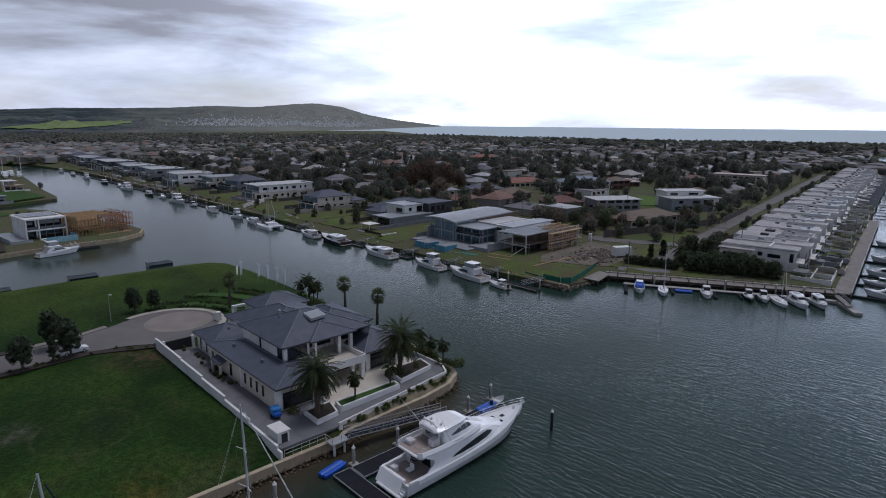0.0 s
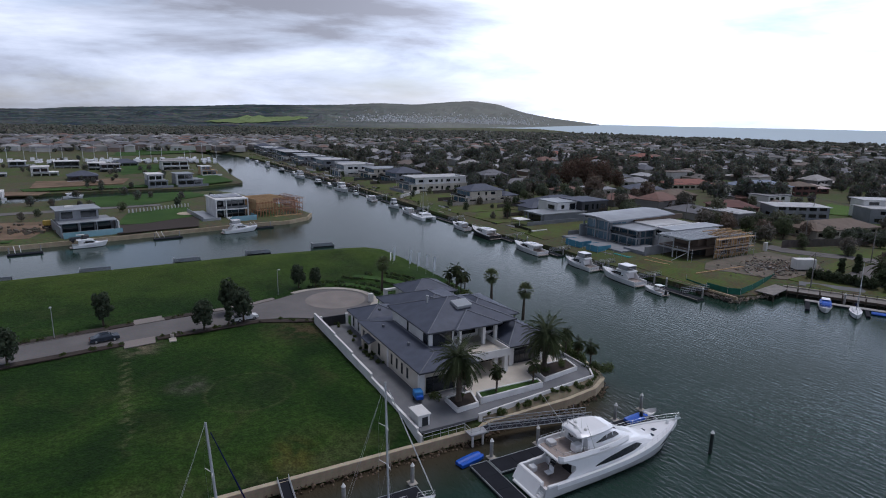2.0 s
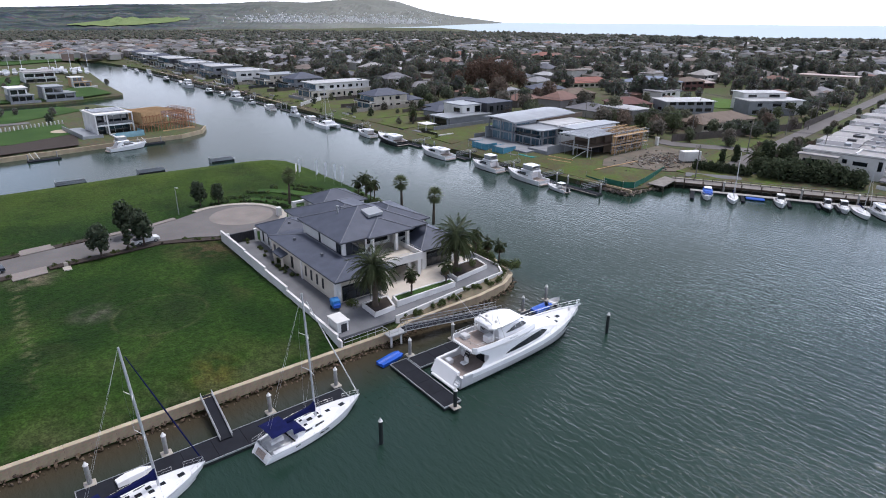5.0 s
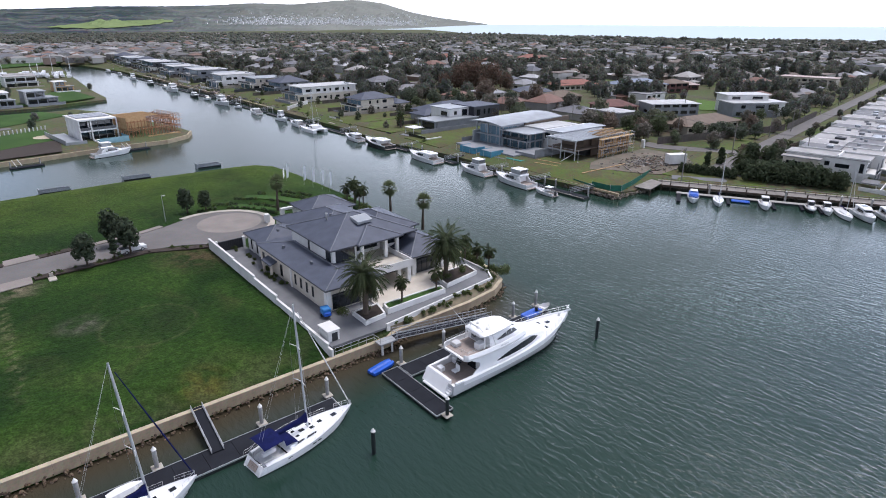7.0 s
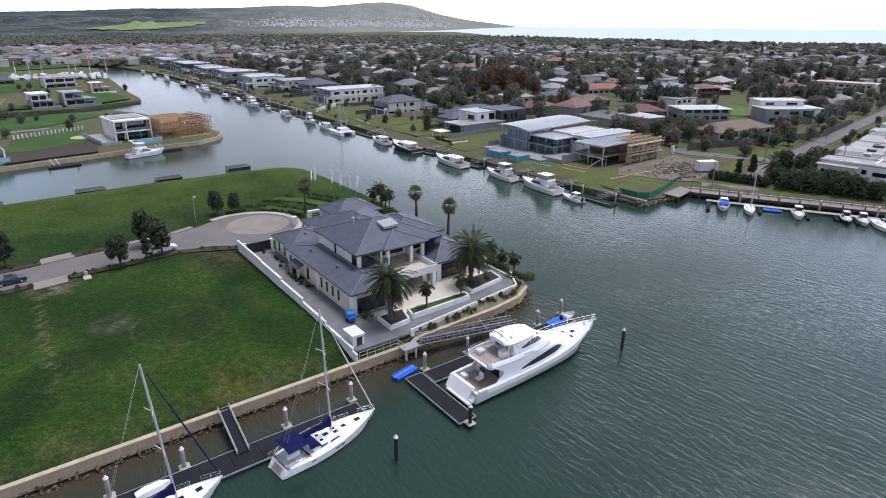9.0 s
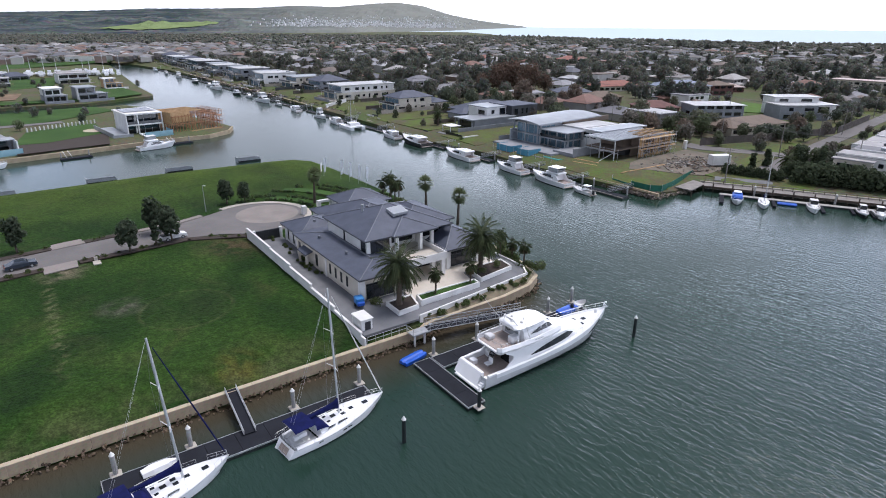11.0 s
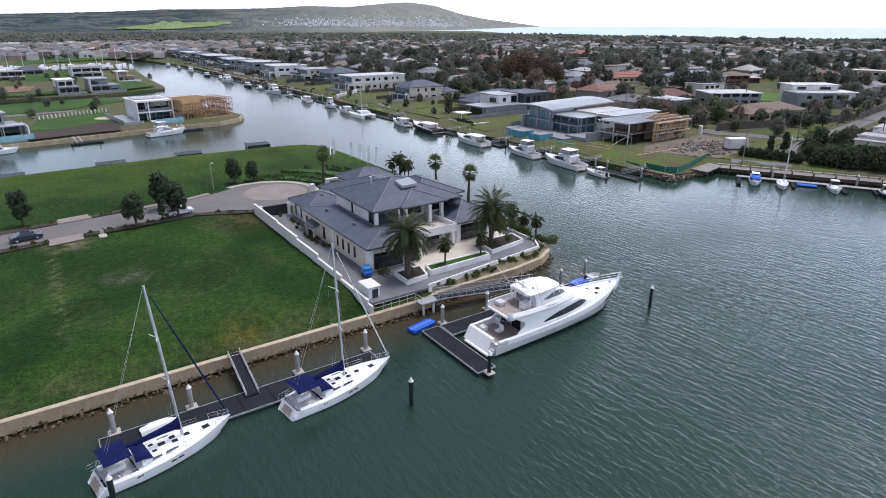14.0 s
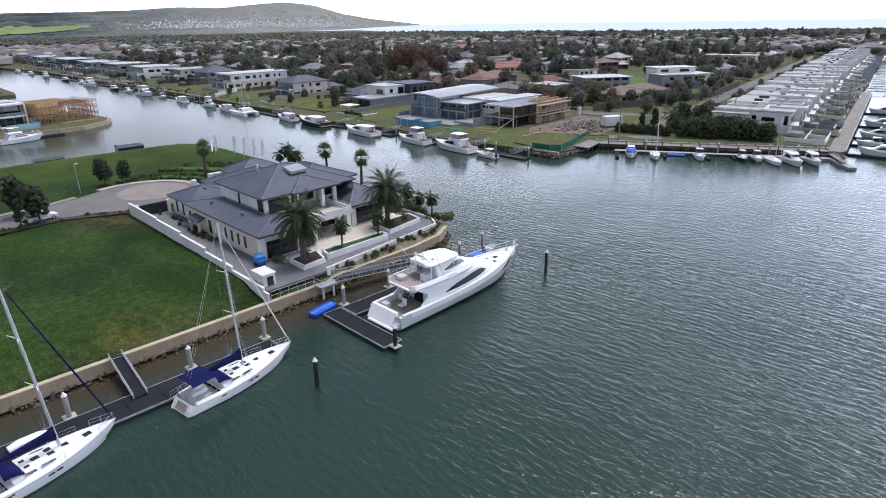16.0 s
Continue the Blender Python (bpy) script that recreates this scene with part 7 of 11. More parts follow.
def cruiser(m, L, label, style=0, hullmat="gel", group="moored boats"):
    """A smaller motor boat: 0 flybridge, 1 express with hardtop, 2 open runabout."""
    y = thing("motor_boat", m, label, "motor boat", group)
    W = L * (0.33 if style != 2 else 0.37)
    bz, sz = L * 0.14 + 0.3, L * 0.07 + 0.35
    h, R = hull(y, L, W, bz, sz, mat=hullmat, draft=0.5, fine=2.2, flare=0.75, transom=0.93, n=14)
    deck(y, R, L * 0.36, L, 0.0, "gel", 0.05, "foredeck")
    deck(y, R, 0, L * 0.4, 0.5, "teak", 0.2, "cockpit_sole")
    g = B()
    for s in (-1, 1):
        loft(g, [[(r[0][0], s * (r[0][1] + 0.03), r[0][2] - 0.2), (r[0][0], s * (r[0][1] + 0.03), r[0][2] + 0.08), (r[0][0], s * max(0.0, r[0][1] - 0.2), r[0][2] + 0.08), (r[0][0], s * max(0.0, r[0][1] - 0.2), r[0][2] - 0.4)] for r in R])
    part("gunwale", g, "gel", y)
    z0 = sz - 0.1
    if style < 2:
        ch = 1.75 if style == 0 else 1.5
        cabin(y, [(L * 0.28, W * 0.40, W * 0.36, z0, z0 + ch), (L * 0.5, W * 0.40, W * 0.34, z0, z0 + ch), (L * 0.64, W * 0.34, W * 0.24, z0 + 0.2, z0 + ch * 0.72), (L * 0.76, W * 0.24, W * 0.12, z0 + 0.3, z0 + ch * 0.42)])
        side_panes(y, [(L * 0.31, W * 0.395, z0 + ch * 0.40), (L * 0.58, W * 0.365, z0 + ch * 0.44), (L * 0.65, W * 0.315, z0 + ch * 0.54), (L * 0.54, W * 0.35, z0 + ch * 0.86), (L * 0.31, W * 0.375, z0 + ch * 0.90)], 0.06)
        part("windscreen", loft_screen(L * 0.56, L * 0.66, W * 0.26, z0 + ch * 0.92, z0 + ch * 0.72), "glass", y)
    if style == 0:
        fz = z0 + 1.75
        part("flybridge", chamfer(box(B(), L * 0.2, L * 0.52, -W * 0.36, W * 0.36, fz, fz + 0.55), 0.12), "gel", y)
        part("fly_seat", box(B(), L * 0.24, L * 0.44, -W * 0.28, W * 0.28, fz + 0.55, fz + 0.6), "hullgrey", y)
        part("canopy", chamfer(box(B(), L * 0.22, L * 0.48, -W * 0.33, W * 0.33, fz + 1.75, fz + 1.87), 0.04), "gel", y)
        fr = B()
        for x in (L * 0.23, L * 0.47):
            for s in (-1, 1):
                tube(fr, (x, s * W * 0.31, fz + 0.5), (x, s * W * 0.31, fz + 1.78), 0.03, n=5)
        part("canopy_frame", fr, "steel", y)
        for q in (-1, 1):
            part("clear_curtain", box(B(), L * 0.24, L * 0.46, q * W * 0.315 - 0.02, q * W * 0.315 + 0.02, fz + 0.62, fz + 1.7), "clearsheet", y, "grey clear-plastic side curtain")
        part("clear_curtain", box(B(), L * 0.465, L * 0.47, -W * 0.31, W * 0.31, fz + 0.62, fz + 1.7), "clearsheet", y, "grey clear-plastic side curtain")
    if style < 2:
        side_panes(y, [(L * 0.42, W * 0.475, sz + 0.02), (L * 0.62, W * 0.445, sz + 0.12), (L * 0.66, W * 0.43, sz + 0.3), (L * 0.44, W * 0.485, sz + 0.2)], 0.05, name="hull_window")
        for q in (-1, 1):
            wg = B()
            loft(wg, [[(x, q * (W * 0.40 + dy), zz) for x, zz in ((L * 0.36, z0), (L * 0.20, z0), (L * 0.17, z0 + 0.5), (L * 0.24, z0 + 1.55), (L * 0.36, z0 + 1.6))] for dy in (-0.1, 0.0)])
            part("side_wing", wg, "gel", y)
    if style == 1:
        ht = B()
        loft(ht, [[(x, -w, zz - 0.07), (x, w, zz - 0.07), (x, w * 0.96, zz + 0.06), (x, w * 0.6, zz + 0.16), (x, -w * 0.6, zz + 0.16), (x, -w * 0.96, zz + 0.06)] for x, w, zz in ((L * 0.12, W * 0.30, z0 + 1.58), (L * 0.16, W * 0.39, z0 + 1.66), (L * 0.38, W * 0.40, z0 + 1.74), (L * 0.52, W * 0.35, z0 + 1.66), (L * 0.60, W * 0.24, z0 + 1.48))])
        part("hardtop", ht, "gel", y)
        part("sunroof", box(B(), L * 0.26, L * 0.42, -W * 0.18, W * 0.18, z0 + 1.86, z0 + 1.92), "glass", y)
        for s in (-1, 1):
            part("arch_leg", box(B(), L * 0.18, L * 0.24, s * W * 0.36 - 0.06, s * W * 0.36 + 0.06, z0, z0 + 1.62), "gel", y)
    if style == 2:
        cabin(y, [(L * 0.42, W * 0.34, W * 0.28, z0 + 0.1, z0 + 0.75), (L * 0.6, W * 0.3, W * 0.2, z0 + 0.1, z0 + 0.6), (L * 0.76, W * 0.18, W * 0.1, z0 + 0.2, z0 + 0.4)])
        part("windscreen", loft_screen(L * 0.38, L * 0.46, W * 0.3, z0 + 1.3, z0 + 0.7), "glass", y)
        part("canopy", chamfer(box(B(), L * 0.14, L * 0.42, -W * 0.32, W * 0.32, z0 + 1.55, z0 + 1.65), 0.04), "gel", y)
        fr = B()
        for x in (L * 0.16, L * 0.4):
            for s in (-1, 1):
                tube(fr, (x, s * W * 0.32, z0), (x, s * W * 0.31, z0 + 1.58), 0.025, n=5)
        part("canopy_frame", fr, "steel", y)
        part("outboard", chamfer(box(B(), -0.6, 0.05, -0.25, 0.25, 0.2, 1.4), 0.1), "boot", y)
    pts = [(r[0][0], r[0][1] * 0.93, r[0][2] + 0.05) for r in R if L * 0.55 < r[0][0]]
    rail(y, pts + [(a, -b, c) for a, b, c in reversed(pts)], 0.55, 0.02, 1.4)
    part("swim_platform", box(B(), -0.7, 0.1, -W * 0.4, W * 0.4, 0.28, 0.4), "teak", y)
    return y


def loft_screen(x0, x1, w, z0, z1):
    b = B()
    loft(b, [[(x0, -w, z0), (x0, w, z0), (x0 + 0.06, w, z0), (x0 + 0.06, -w, z0)], [(x1, -w * 0.85, z1), (x1, w * 0.85, z1), (x1 + 0.06, w * 0.85, z1), (x1 + 0.06, -w * 0.85, z1)]])
    return b


def catamaran(m, label):
    y = thing("catamaran", m, label, "catamaran", "moored boats")
    for s in (-1, 1):
        rr = hull_rings(12.5, 2.0, 1.7, 1.3, draft=0.5, fine=1.8, flare=0.9, transom=0.8, n=14)
        b = B()
        vs = [[b.verts.new((p[0], p[1] + s * 2.6, p[2])) for p in r] for r in rr]
        for a, c in zip(vs, vs[1:]):
            for i in range(8):
                b.faces.new((a[i], c[i], c[i + 1], a[i + 1]))
            b.faces.new((a[0], a[8], c[8], c[0]))
        b.faces.new(vs[0])
        bmesh.ops.recalc_face_normals(b, faces=b.faces)
        part("hull", b, "gel", y)
    part("bridge_deck", chamfer(box(B(), 1.0, 8.6, -2.6, 2.6, 0.8, 1.5), 0.1), "gel", y)
    cabin(y, [(2.2, 2.4, 2.1, 1.5, 2.7), (6.0, 2.4, 2.0, 1.5, 2.7), (8.2, 1.9, 1.2, 1.5, 1.9)])
    side_panes(y, [(2.8, 2.28, 1.95), (6.4, 2.2, 1.95), (6.2, 2.12, 2.4), (2.8, 2.18, 2.45)], 0.05)
    part("mast", tube(B(), (5.8, 0, 2.6), (5.6, 0, 17.5), 0.13, 0.08, n=8), "mast", y)
    part("boom", tube(B(), (5.7, 0, 3.6), (1.2, 0, 3.6), 0.1, n=6), "white", y)
    rg = B()
    for p in ((11.5, 0, 1.6), (4.0, 2.8, 1.5), (4.0, -2.8, 1.5)):
        tube(rg, (5.6, 0, 17.0), p, 0.025, n=4)
    part("rigging", rg, "steel", y)
    return y


build_yacht()
sail_yacht(at(-17.4, -13.75, 0, 8.5), 13.9, 4.1, 0.56, 16.6, "white sailing yacht with navy sail cover and bimini at a pontoon", rake=0.018, lean=0.012)
sail_yacht(at(-34.3, -14.7, 0, 10.5), 12.9, 4.0, 0.645, 16.5, "white sailing yacht with navy stay sleeve and bimini at a pontoon", dark_stay=True, rake=0.045, lean=0.03)
dg = thing("dinghy", at(-27.6, -9.3, 0.52, 6), "small pale upturned dinghy on the pontoon", "dinghy")
b_ = B()
loft(b_, [[(x, -w, 0), (x, w, 0), (x, w * 0.7, hgt), (x, -w * 0.7, hgt)] for x, w, hgt in ((-1.6, 0.55, 0.35), (-0.6, 0.7, 0.5), (0.8, 0.6, 0.48), (1.7, 0.12, 0.3))])
part("hull", b_, "gel", dg)


# ---------- the opposite bank ----------
BANK = Matrix.Translation((32, 154, 0)) @ Matrix.Rotation(radians(134), 4, "Z") @ Matrix.Scale(-1, 4, (0, 1, 0))
BANK_TURN = 134.0


def bank(s, d):
    """World x, y from metres along the bank and inland."""
    a, b = radians(134), radians(44)
    return 32 + s * math.cos(a) + d * math.cos(b), 154 + s * math.sin(a) + d * math.sin(b)


def bank_pose(s, d, z=0.0, turn=0.0):
    """x of the pose runs along the bank towards the far end, y away from the land."""
    x, y = bank(s, d)
    return pose(x, y, z, 0, 0, BANK_TURN + turn)


def ground_z(d):
    t = lambda v: max(0.0, min(1.0, v)) ** 2 * (3 - 2 * max(0.0, min(1.0, v)))
    return 1.3 + 1.2 * t(d / 10) + 2.0 * t((d - 20) / 120)


def plain_window(parent, m, w, h, frame="frame", glass="glass"):
    ob = part("window", box(B(), 0, w, -0.05, 0.04, 0, h), frame, parent)
    ob.matrix_basis = m
    part("pane", box(B(), 0.08, w - 0.08, 0.03, 0.06, 0.08, h - 0.08), glass, ob)
    return ob


def volume(h, x0, x1, y0, y1, z0, z1, mat="white", flat=True, roofmat="metalroof", over=0.5, wins=(), pitch=0.36):
    """A block of a house. Faces: 'S' towards the water (-y here is the water side as the pose has y landward-negative)."""
    part("wall", box(B(), x0, x1, y0, y1, z0, z1), mat, h)
    if flat:
        r = B()
        box(r, x0 - over, x1 + over, y0 - over, y1 + over, z1, z1 + 0.32)
        part("roof", r, roofmat, h)
    else:
        r = B()
        hip(r, x0 - over, x1 + over, y0 - over, y1 + over, z1 + 0.2, pitch, 0.22)
        part("roof", r, roofmat, h)
    for face, a, zz, w, hh in wins:
        if face == "W":
            m = Matrix(((-1, 0, 0, a + w), (0, 1, 0, y1), (0, 0, 1, zz), (0, 0, 0, 1)))
        elif face == "L":
            m = Matrix(((1, 0, 0, a), (0, -1, 0, y0), (0, 0, 1, zz), (0, 0, 0, 1)))
        elif face == "N":
            m = Matrix(((0, -1, 0, x0), (-1, 0, 0, a + w), (0, 0, 1, zz), (0, 0, 0, 1)))
        else:
            m = Matrix(((0, 1, 0, x1), (1, 0, 0, a), (0, 0, 1, zz), (0, 0, 0, 1)))
        plain_window(h, m, w, hh)


def balcony_slab(h, x0, x1, y0, y1, z, mat="white", posts=True, base=0.0):
    part("balcony", box(B(), x0, x1, y0, y1, z, z + 0.3), mat, h)
    part("balustrade", box(B(), x0 + 0.1, x1 - 0.1, y1 - 0.1, y1 - 0.06, z + 0.3, z + 1.25), "glass", h)
    if posts:
        for x in (x0 + 0.2, x1 - 0.5):
            part("post", box(B(), x, x + 0.3, y1 - 0.45, y1 - 0.15, base, z), mat, h)


def drape(name, pts, mat, label, category, lift=0.2, step=3.0):
    """A patch of ground surface that follows the slope of the bank."""
    xs, ys = [p[0] for p in pts], [p[1] for p in pts]

    def h(xy, _):
        d = edge_distance(xy, MAIN)
        return 1.3 + 1.2 * smooth(d / 10) + 2.0 * smooth((d - 20) / 120) + lift + 0.05 * np.sin(xy[:, 0] * 0.7) * np.sin(xy[:, 1] * 0.6)
    land(name, pts, [(min(xs), max(xs), min(ys), max(ys), step)], h, mat, Matrix(), label, bottom=0.6)


def side_glass(h, x0, x1, y, z0, z1, nx, nz, frame_mat="frame", glass="blueglass"):
    """A glazed front towards the water: panes between slim mullions."""
    w = (x1 - x0) / nx
    hh = (z1 - z0) / nz
    for i in range(nx):
        for j in range(nz):
            plain_window(h, Matrix(((-1, 0, 0, x0 + w * (i + 1) - 0.06), (0, 1, 0, y), (0, 0, 1, z0 + hh * j + 0.1), (0, 0, 0, 1))), w - 0.12, hh - 0.2, frame_mat, glass)


def end_glass(h, x, y0, y1, z0, z1, ny, nz, frame_mat="frame", glass="blueglass"):
    """A glazed side wall facing down the bank (lower s)."""
    w = (y1 - y0) / ny
    hh = (z1 - z0) / nz
    for i in range(ny):
        for j in range(nz):
            plain_window(h, Matrix(((0, -1, 0, x), (-1, 0, 0, y0 + w * (i + 1) - 0.06), (0, 0, 1, z0 + hh * j + 0.1), (0, 0, 0, 1))), w - 0.12, hh - 0.2, frame_mat, glass)


def build_glass_house():
    # pose: x along the bank, y towards the water; d of the bank is -y
    g = 2.3
    h = thing("house", bank_pose(0, 0, 0), "large grey-and-glass waterfront house under renovation with curved white roof", "house", "waterfront houses")
    # block under the curved roof
    part("wall", box(B(), 57.5, 69, -46, -17.5, g, 9.6), "palegrey", h)
    part("blade_wall", box(B(), 69, 69.6, -50, -14.5, g, 7.0), "metalroof", h)
    side_glass(h, 57.8, 68.7, -17.5, g + 0.6, 9.3, 4, 2, "metalroof", "skyglass")
    end_glass(h, 57.5, -24.5, -18.0, g + 0.6, 9.2, 3, 2, "metalroof", "skyglass")
    part("floor_slab", box(B(), 57.0, 69.5, -17.4, -15.9, g + 3.6, g + 4.0), "metalroof", h)
    for x in (57.3, 63.2, 69.0):
        part("column", box(B(), x, x + 0.4, -16.4, -16.0, g - 0.6, 9.8), "metalroof", h)
    b = B()
    ring = []
    for f in np.linspace(0, 1, 16):
        x = 71.5 - 15.5 * f
        z = 9.75 + 1.15 * math.sin(math.pi * (0.18 + 0.72 * f)) - 0.55
        ring.append([(x, -47, z + 0.7), (x, -15.2, z), (x, -15.2, z + 0.38), (x, -47, z + 1.08)])
    loft(b, ring)
    part("curved_roof", b, "metalroof", h, "curved pale metal roof")
    part("clerestory", box(B(), 56.6, 57.4, -52, -28, 8.6, 10.3), "brownroof", h)
    # flat-roofed glass block with columns
    part("wall", box(B(), 46.5, 57.3, -46, -19.5, g, 8.2), "palegrey", h)
    side_glass(h, 47.0, 57.0, -19.5, g + 0.4, 8.0, 4, 2)
    end_glass(h, 46.5, -29.0, -20.0, g + 0.4, 8.0, 4, 2)
    part("floor_slab", box(B(), 45.6, 57.6, -28.5, -17.2, g + 3.2, g + 3.6), "metalroof", h)
    part("balustrade", box(B(), 45.8, 57.4, -17.32, -17.26, g + 3.6, g + 4.6), "glass", h)
    for x in (45.8, 49.6, 53.4, 57.0):
        part("column", box(B(), x, x + 0.3, -17.6, -17.3, g - 0.6, 8.2), "metalroof", h)
    for y in (-21.5, -25.2, -28.6):
        part("column", box(B(), 45.7, 46.0, y, y + 0.3, g - 0.6, 8.2), "metalroof", h)
    part("roof", chamfer(box(B(), 44.6, 58.4, -47, -16.6, 8.2, 8.55), 0.05), "metalroof", h)
    part("roof_upstand", box(B(), 47, 56.5, -45, -27, 8.55, 9.05), "whiteroof", h)
    # white link with a window
    part("link_wall", box(B(), 38.5, 46.4, -48, -26.0, g, 9.0), "white", h)
    for k in range(2):
        plain_window(h, Matrix(((-1, 0, 0, 42.6 + 3.0 * k), (0, 1, 0, -26.0), (0, 0, 1, 6.4), (0, 0, 0, 1))), 2.2, 1.7)
    part("link_roof", box(B(), 37.6, 44.5, -49, -25.0, 9.0, 9.3), "metalroof", h)
    # steel deck extension
    part("deck_roof", box(B(), 26.4, 38.2, -44, -18.0, 8.75, 8.95), "metalroof", h, "flat grey steel deck roof")
    for k in range(13):
        part("roof_rib", box(B(), 26.6 + 0.85 * k, 26.75 + 0.85 * k, -43.8, -18.1, 8.95, 9.03), "metalroof", h)
    part("roof_edge", box(B(), 26.2, 38.4, -18.1, -17.9, 8.55, 9.0), "alloy", h)
    for x in (26.6, 32.2, 37.8):
        for y in (-18.3, -31, -44):
            part("steel_post", box(B(), x - 0.14, x + 0.14, y - 0.14, y + 0.14, g - 0.4, 8.75), "alloy", h)
    for y in (-18.3, -31, -44):
        part("steel_beam", box(B(), 26.4, 38.0, y - 0.1, y + 0.1, 5.2, 5.5), "alloy", h)
    part("upper_floor", box(B(), 26.4, 38.2, -44.2, -18.3, 5.5, 5.7), "brownroof", h)
    part("inner_wall", box(B(), 30, 38.4, -44, -28, g, 5.2), "darkclad", h)
    part("inner_wall", box(B(), 29.5, 38.4, -44, -26, 5.7, 8.75), "brownroof", h, "raw brown brick inner wall")
    # timber stud side wall in two storeys with window openings
    for z0, z1 in ((g - 0.2, 5.0), (5.7, 8.7)):
        for k in range(14):
            if k % 6 in (3, 4):
                part("stud", box(B(), 25.3, 25.55, -29 - k * 1.2 - 0.1, -29 - k * 1.2 + 0.1, z0, z0 + 0.9), "timber", h)
            else:
                part("stud", box(B(), 25.3, 25.55, -29 - k * 1.2 - 0.12, -29 - k * 1.2 + 0.12, z0, z1), "timber", h)
        for z in (z0, z0 + 0.9, z1 - 0.3):
            part("plate", box(B(), 25.32, 25.53, -45, -28.8, z, z + 0.25), "timber", h)
        for y0, y1 in ((-32.0, -29.0), (-39.4, -36.6)):
            part("ply_panel", box(B(), 25.6, 25.7, y0, y1, z0 + 0.1, z1 - 0.2), "timber", h)
        part("back_lining", box(B(), 28.6, 28.8, -45, -29, z0, z1), "brownroof", h)
    part("stud_wall_end", box(B(), 25.3, 36, -45.2, -45.0, g, 8.7), "timber", h)
    for k in range(7):
        part("joist", box(B(), 25.0 + 0.25 * k, 30 + 0.8 * k, -31 - 2.2 * k - 0.1, -31 - 2.2 * k + 0.1, 9.0, 9.28), "timber", h)
    for x in (25.2, 28.8, 32.5):
        part("roof_beam", box(B(), x, x + 0.22, -46, -32, 9.28, 9.5), "timber", h)
    # scaffold
    s = thing("scaffold", bank_pose(0, 0, 0), "pale tube scaffold with timber planks round the extension", "scaffold")
    for k in range(7):
        y = -27.6 - k * 2.9
        for x in (23.4, 24.7):
            part("standard", tube(B(), (x, y, 2.2), (x, y, 9.8), 0.055, n=5), "alloy", s)
        part("transom", tube(B(), (23.4, y, 5.3), (24.7, y, 5.3), 0.045, n=4), "alloy", s)
    for z in (4.2, 5.3, 6.3, 8.5, 9.5):
        for x in (23.4, 24.7):
            part("ledger", tube(B(), (x, -27.2, z), (x, -45.6, z), 0.05, n=5), "alloy", s)
    for z in (5.35, 8.55):
        part("plank", box(B(), 23.5, 24.6, -45.4, -27.4, z, z + 0.1), "timber", s)
    for k in range(3):
        part("brace", tube(B(), (23.4, -27.6 - 5.8 * k, 2.3), (23.4, -33.0 - 5.8 * k, 9.0), 0.05, n=5), "alloy", s)
    part("prop", tube(B(), (29, -13.0, 2.2), (26.4, -18.0, 5.3), 0.09, n=5), "alloy", s)
    for x in (24.2, 29.5, 34.5):
        part("standard", tube(B(), (x, -16.9, 2.2), (x, -16.9, 6.6), 0.06, n=5), "alloy", s)
    for z in (5.4, 6.4):
        part("ledger", tube(B(), (24.0, -16.9, z), (36, -16.9, z), 0.05, n=5), "alloy", s)
    # pool terrace with blue mesh boxes
    p = thing("pool_terrace", bank_pose(0, 0, 0), "raised grey pool terrace wrapped in blue site mesh", "terrace")
    part("terrace_slab", box(B(), 43, 71, -17.0, -8.0, 1.6, 3.0), "greyclad", p)
    part("terrace_slab", box(B(), 37.5, 46.0, -22.0, -12.0, 1.8, 3.6), "greyclad", p)
    part("screen_wall", box(B(), 37.2, 37.5, -24, -12.0, 1.8, 5.2), "greyclad", p)
    part("terrace_step", box(B(), 44, 66, -8.0, -4.6, 1.4, 2.2), "paving", p)
    for x0, x1, y0, y1 in ((56.5, 63.5, -8.2, -3.2), (48.5, 53.8, -9.0, -3.4)):
        for q in (box(B(), x0, x1, y1 - 0.06, y1, 1.7, 3.9), box(B(), x0, x0 + 0.06, y0, y1, 1.7, 3.9), box(B(), x1 - 0.06, x1, y0, y1, 1.7, 3.9)):
            part("mesh_panel", q, "bluemesh", p, "bright blue mesh panel")
        part("mesh_top", box(B(), x0, x1, y0, y1, 3.7, 3.76), "greyclad", p)
    part("cloth_panel", box(B(), 38.0, 44.5, -12.0, -6.0, 1.9, 2.35), "tealcloth", p, "teal cloth laid over the works")
    part("cloth_panel", box(B(), 38.0, 44.5, -6.0, -5.9, 1.4, 2.3), "tealcloth", p, "teal cloth laid over the works")
    for k in range(9):
        part("fence_post", tube(B(), (38 + 3.4 * k, -3.05, 1.4), (38 + 3.4 * k, -3.05, 3.9), 0.05, n=5), "alloy", p)
    # building plot: slope lawn, rubble behind, green cloth, planks, container
    drape("lawn_slope", [bank(36, 1.0), bank(36, 17), bank(22, 20), bank(17, 13), bank(12, 17), bank(4, 22), bank(-0.5, 7), bank(1.5, 1.0), bank(14, 0.6)], "slopelawn", "rough green lawn slope below the building plot", "lawn")
    drape("rubble_ground", [bank(22, 20.5), bank(23.5, 27), bank(23.5, 52), bank(9, 53), bank(1, 44), bank(1, 26), bank(4.2, 22.4), bank(12, 17.4), bank(17, 13.4)], "rubble", "churned bare earth and rubble on the building plot", "earth", 0.22)
    rng = random.Random(21)
    b = B()
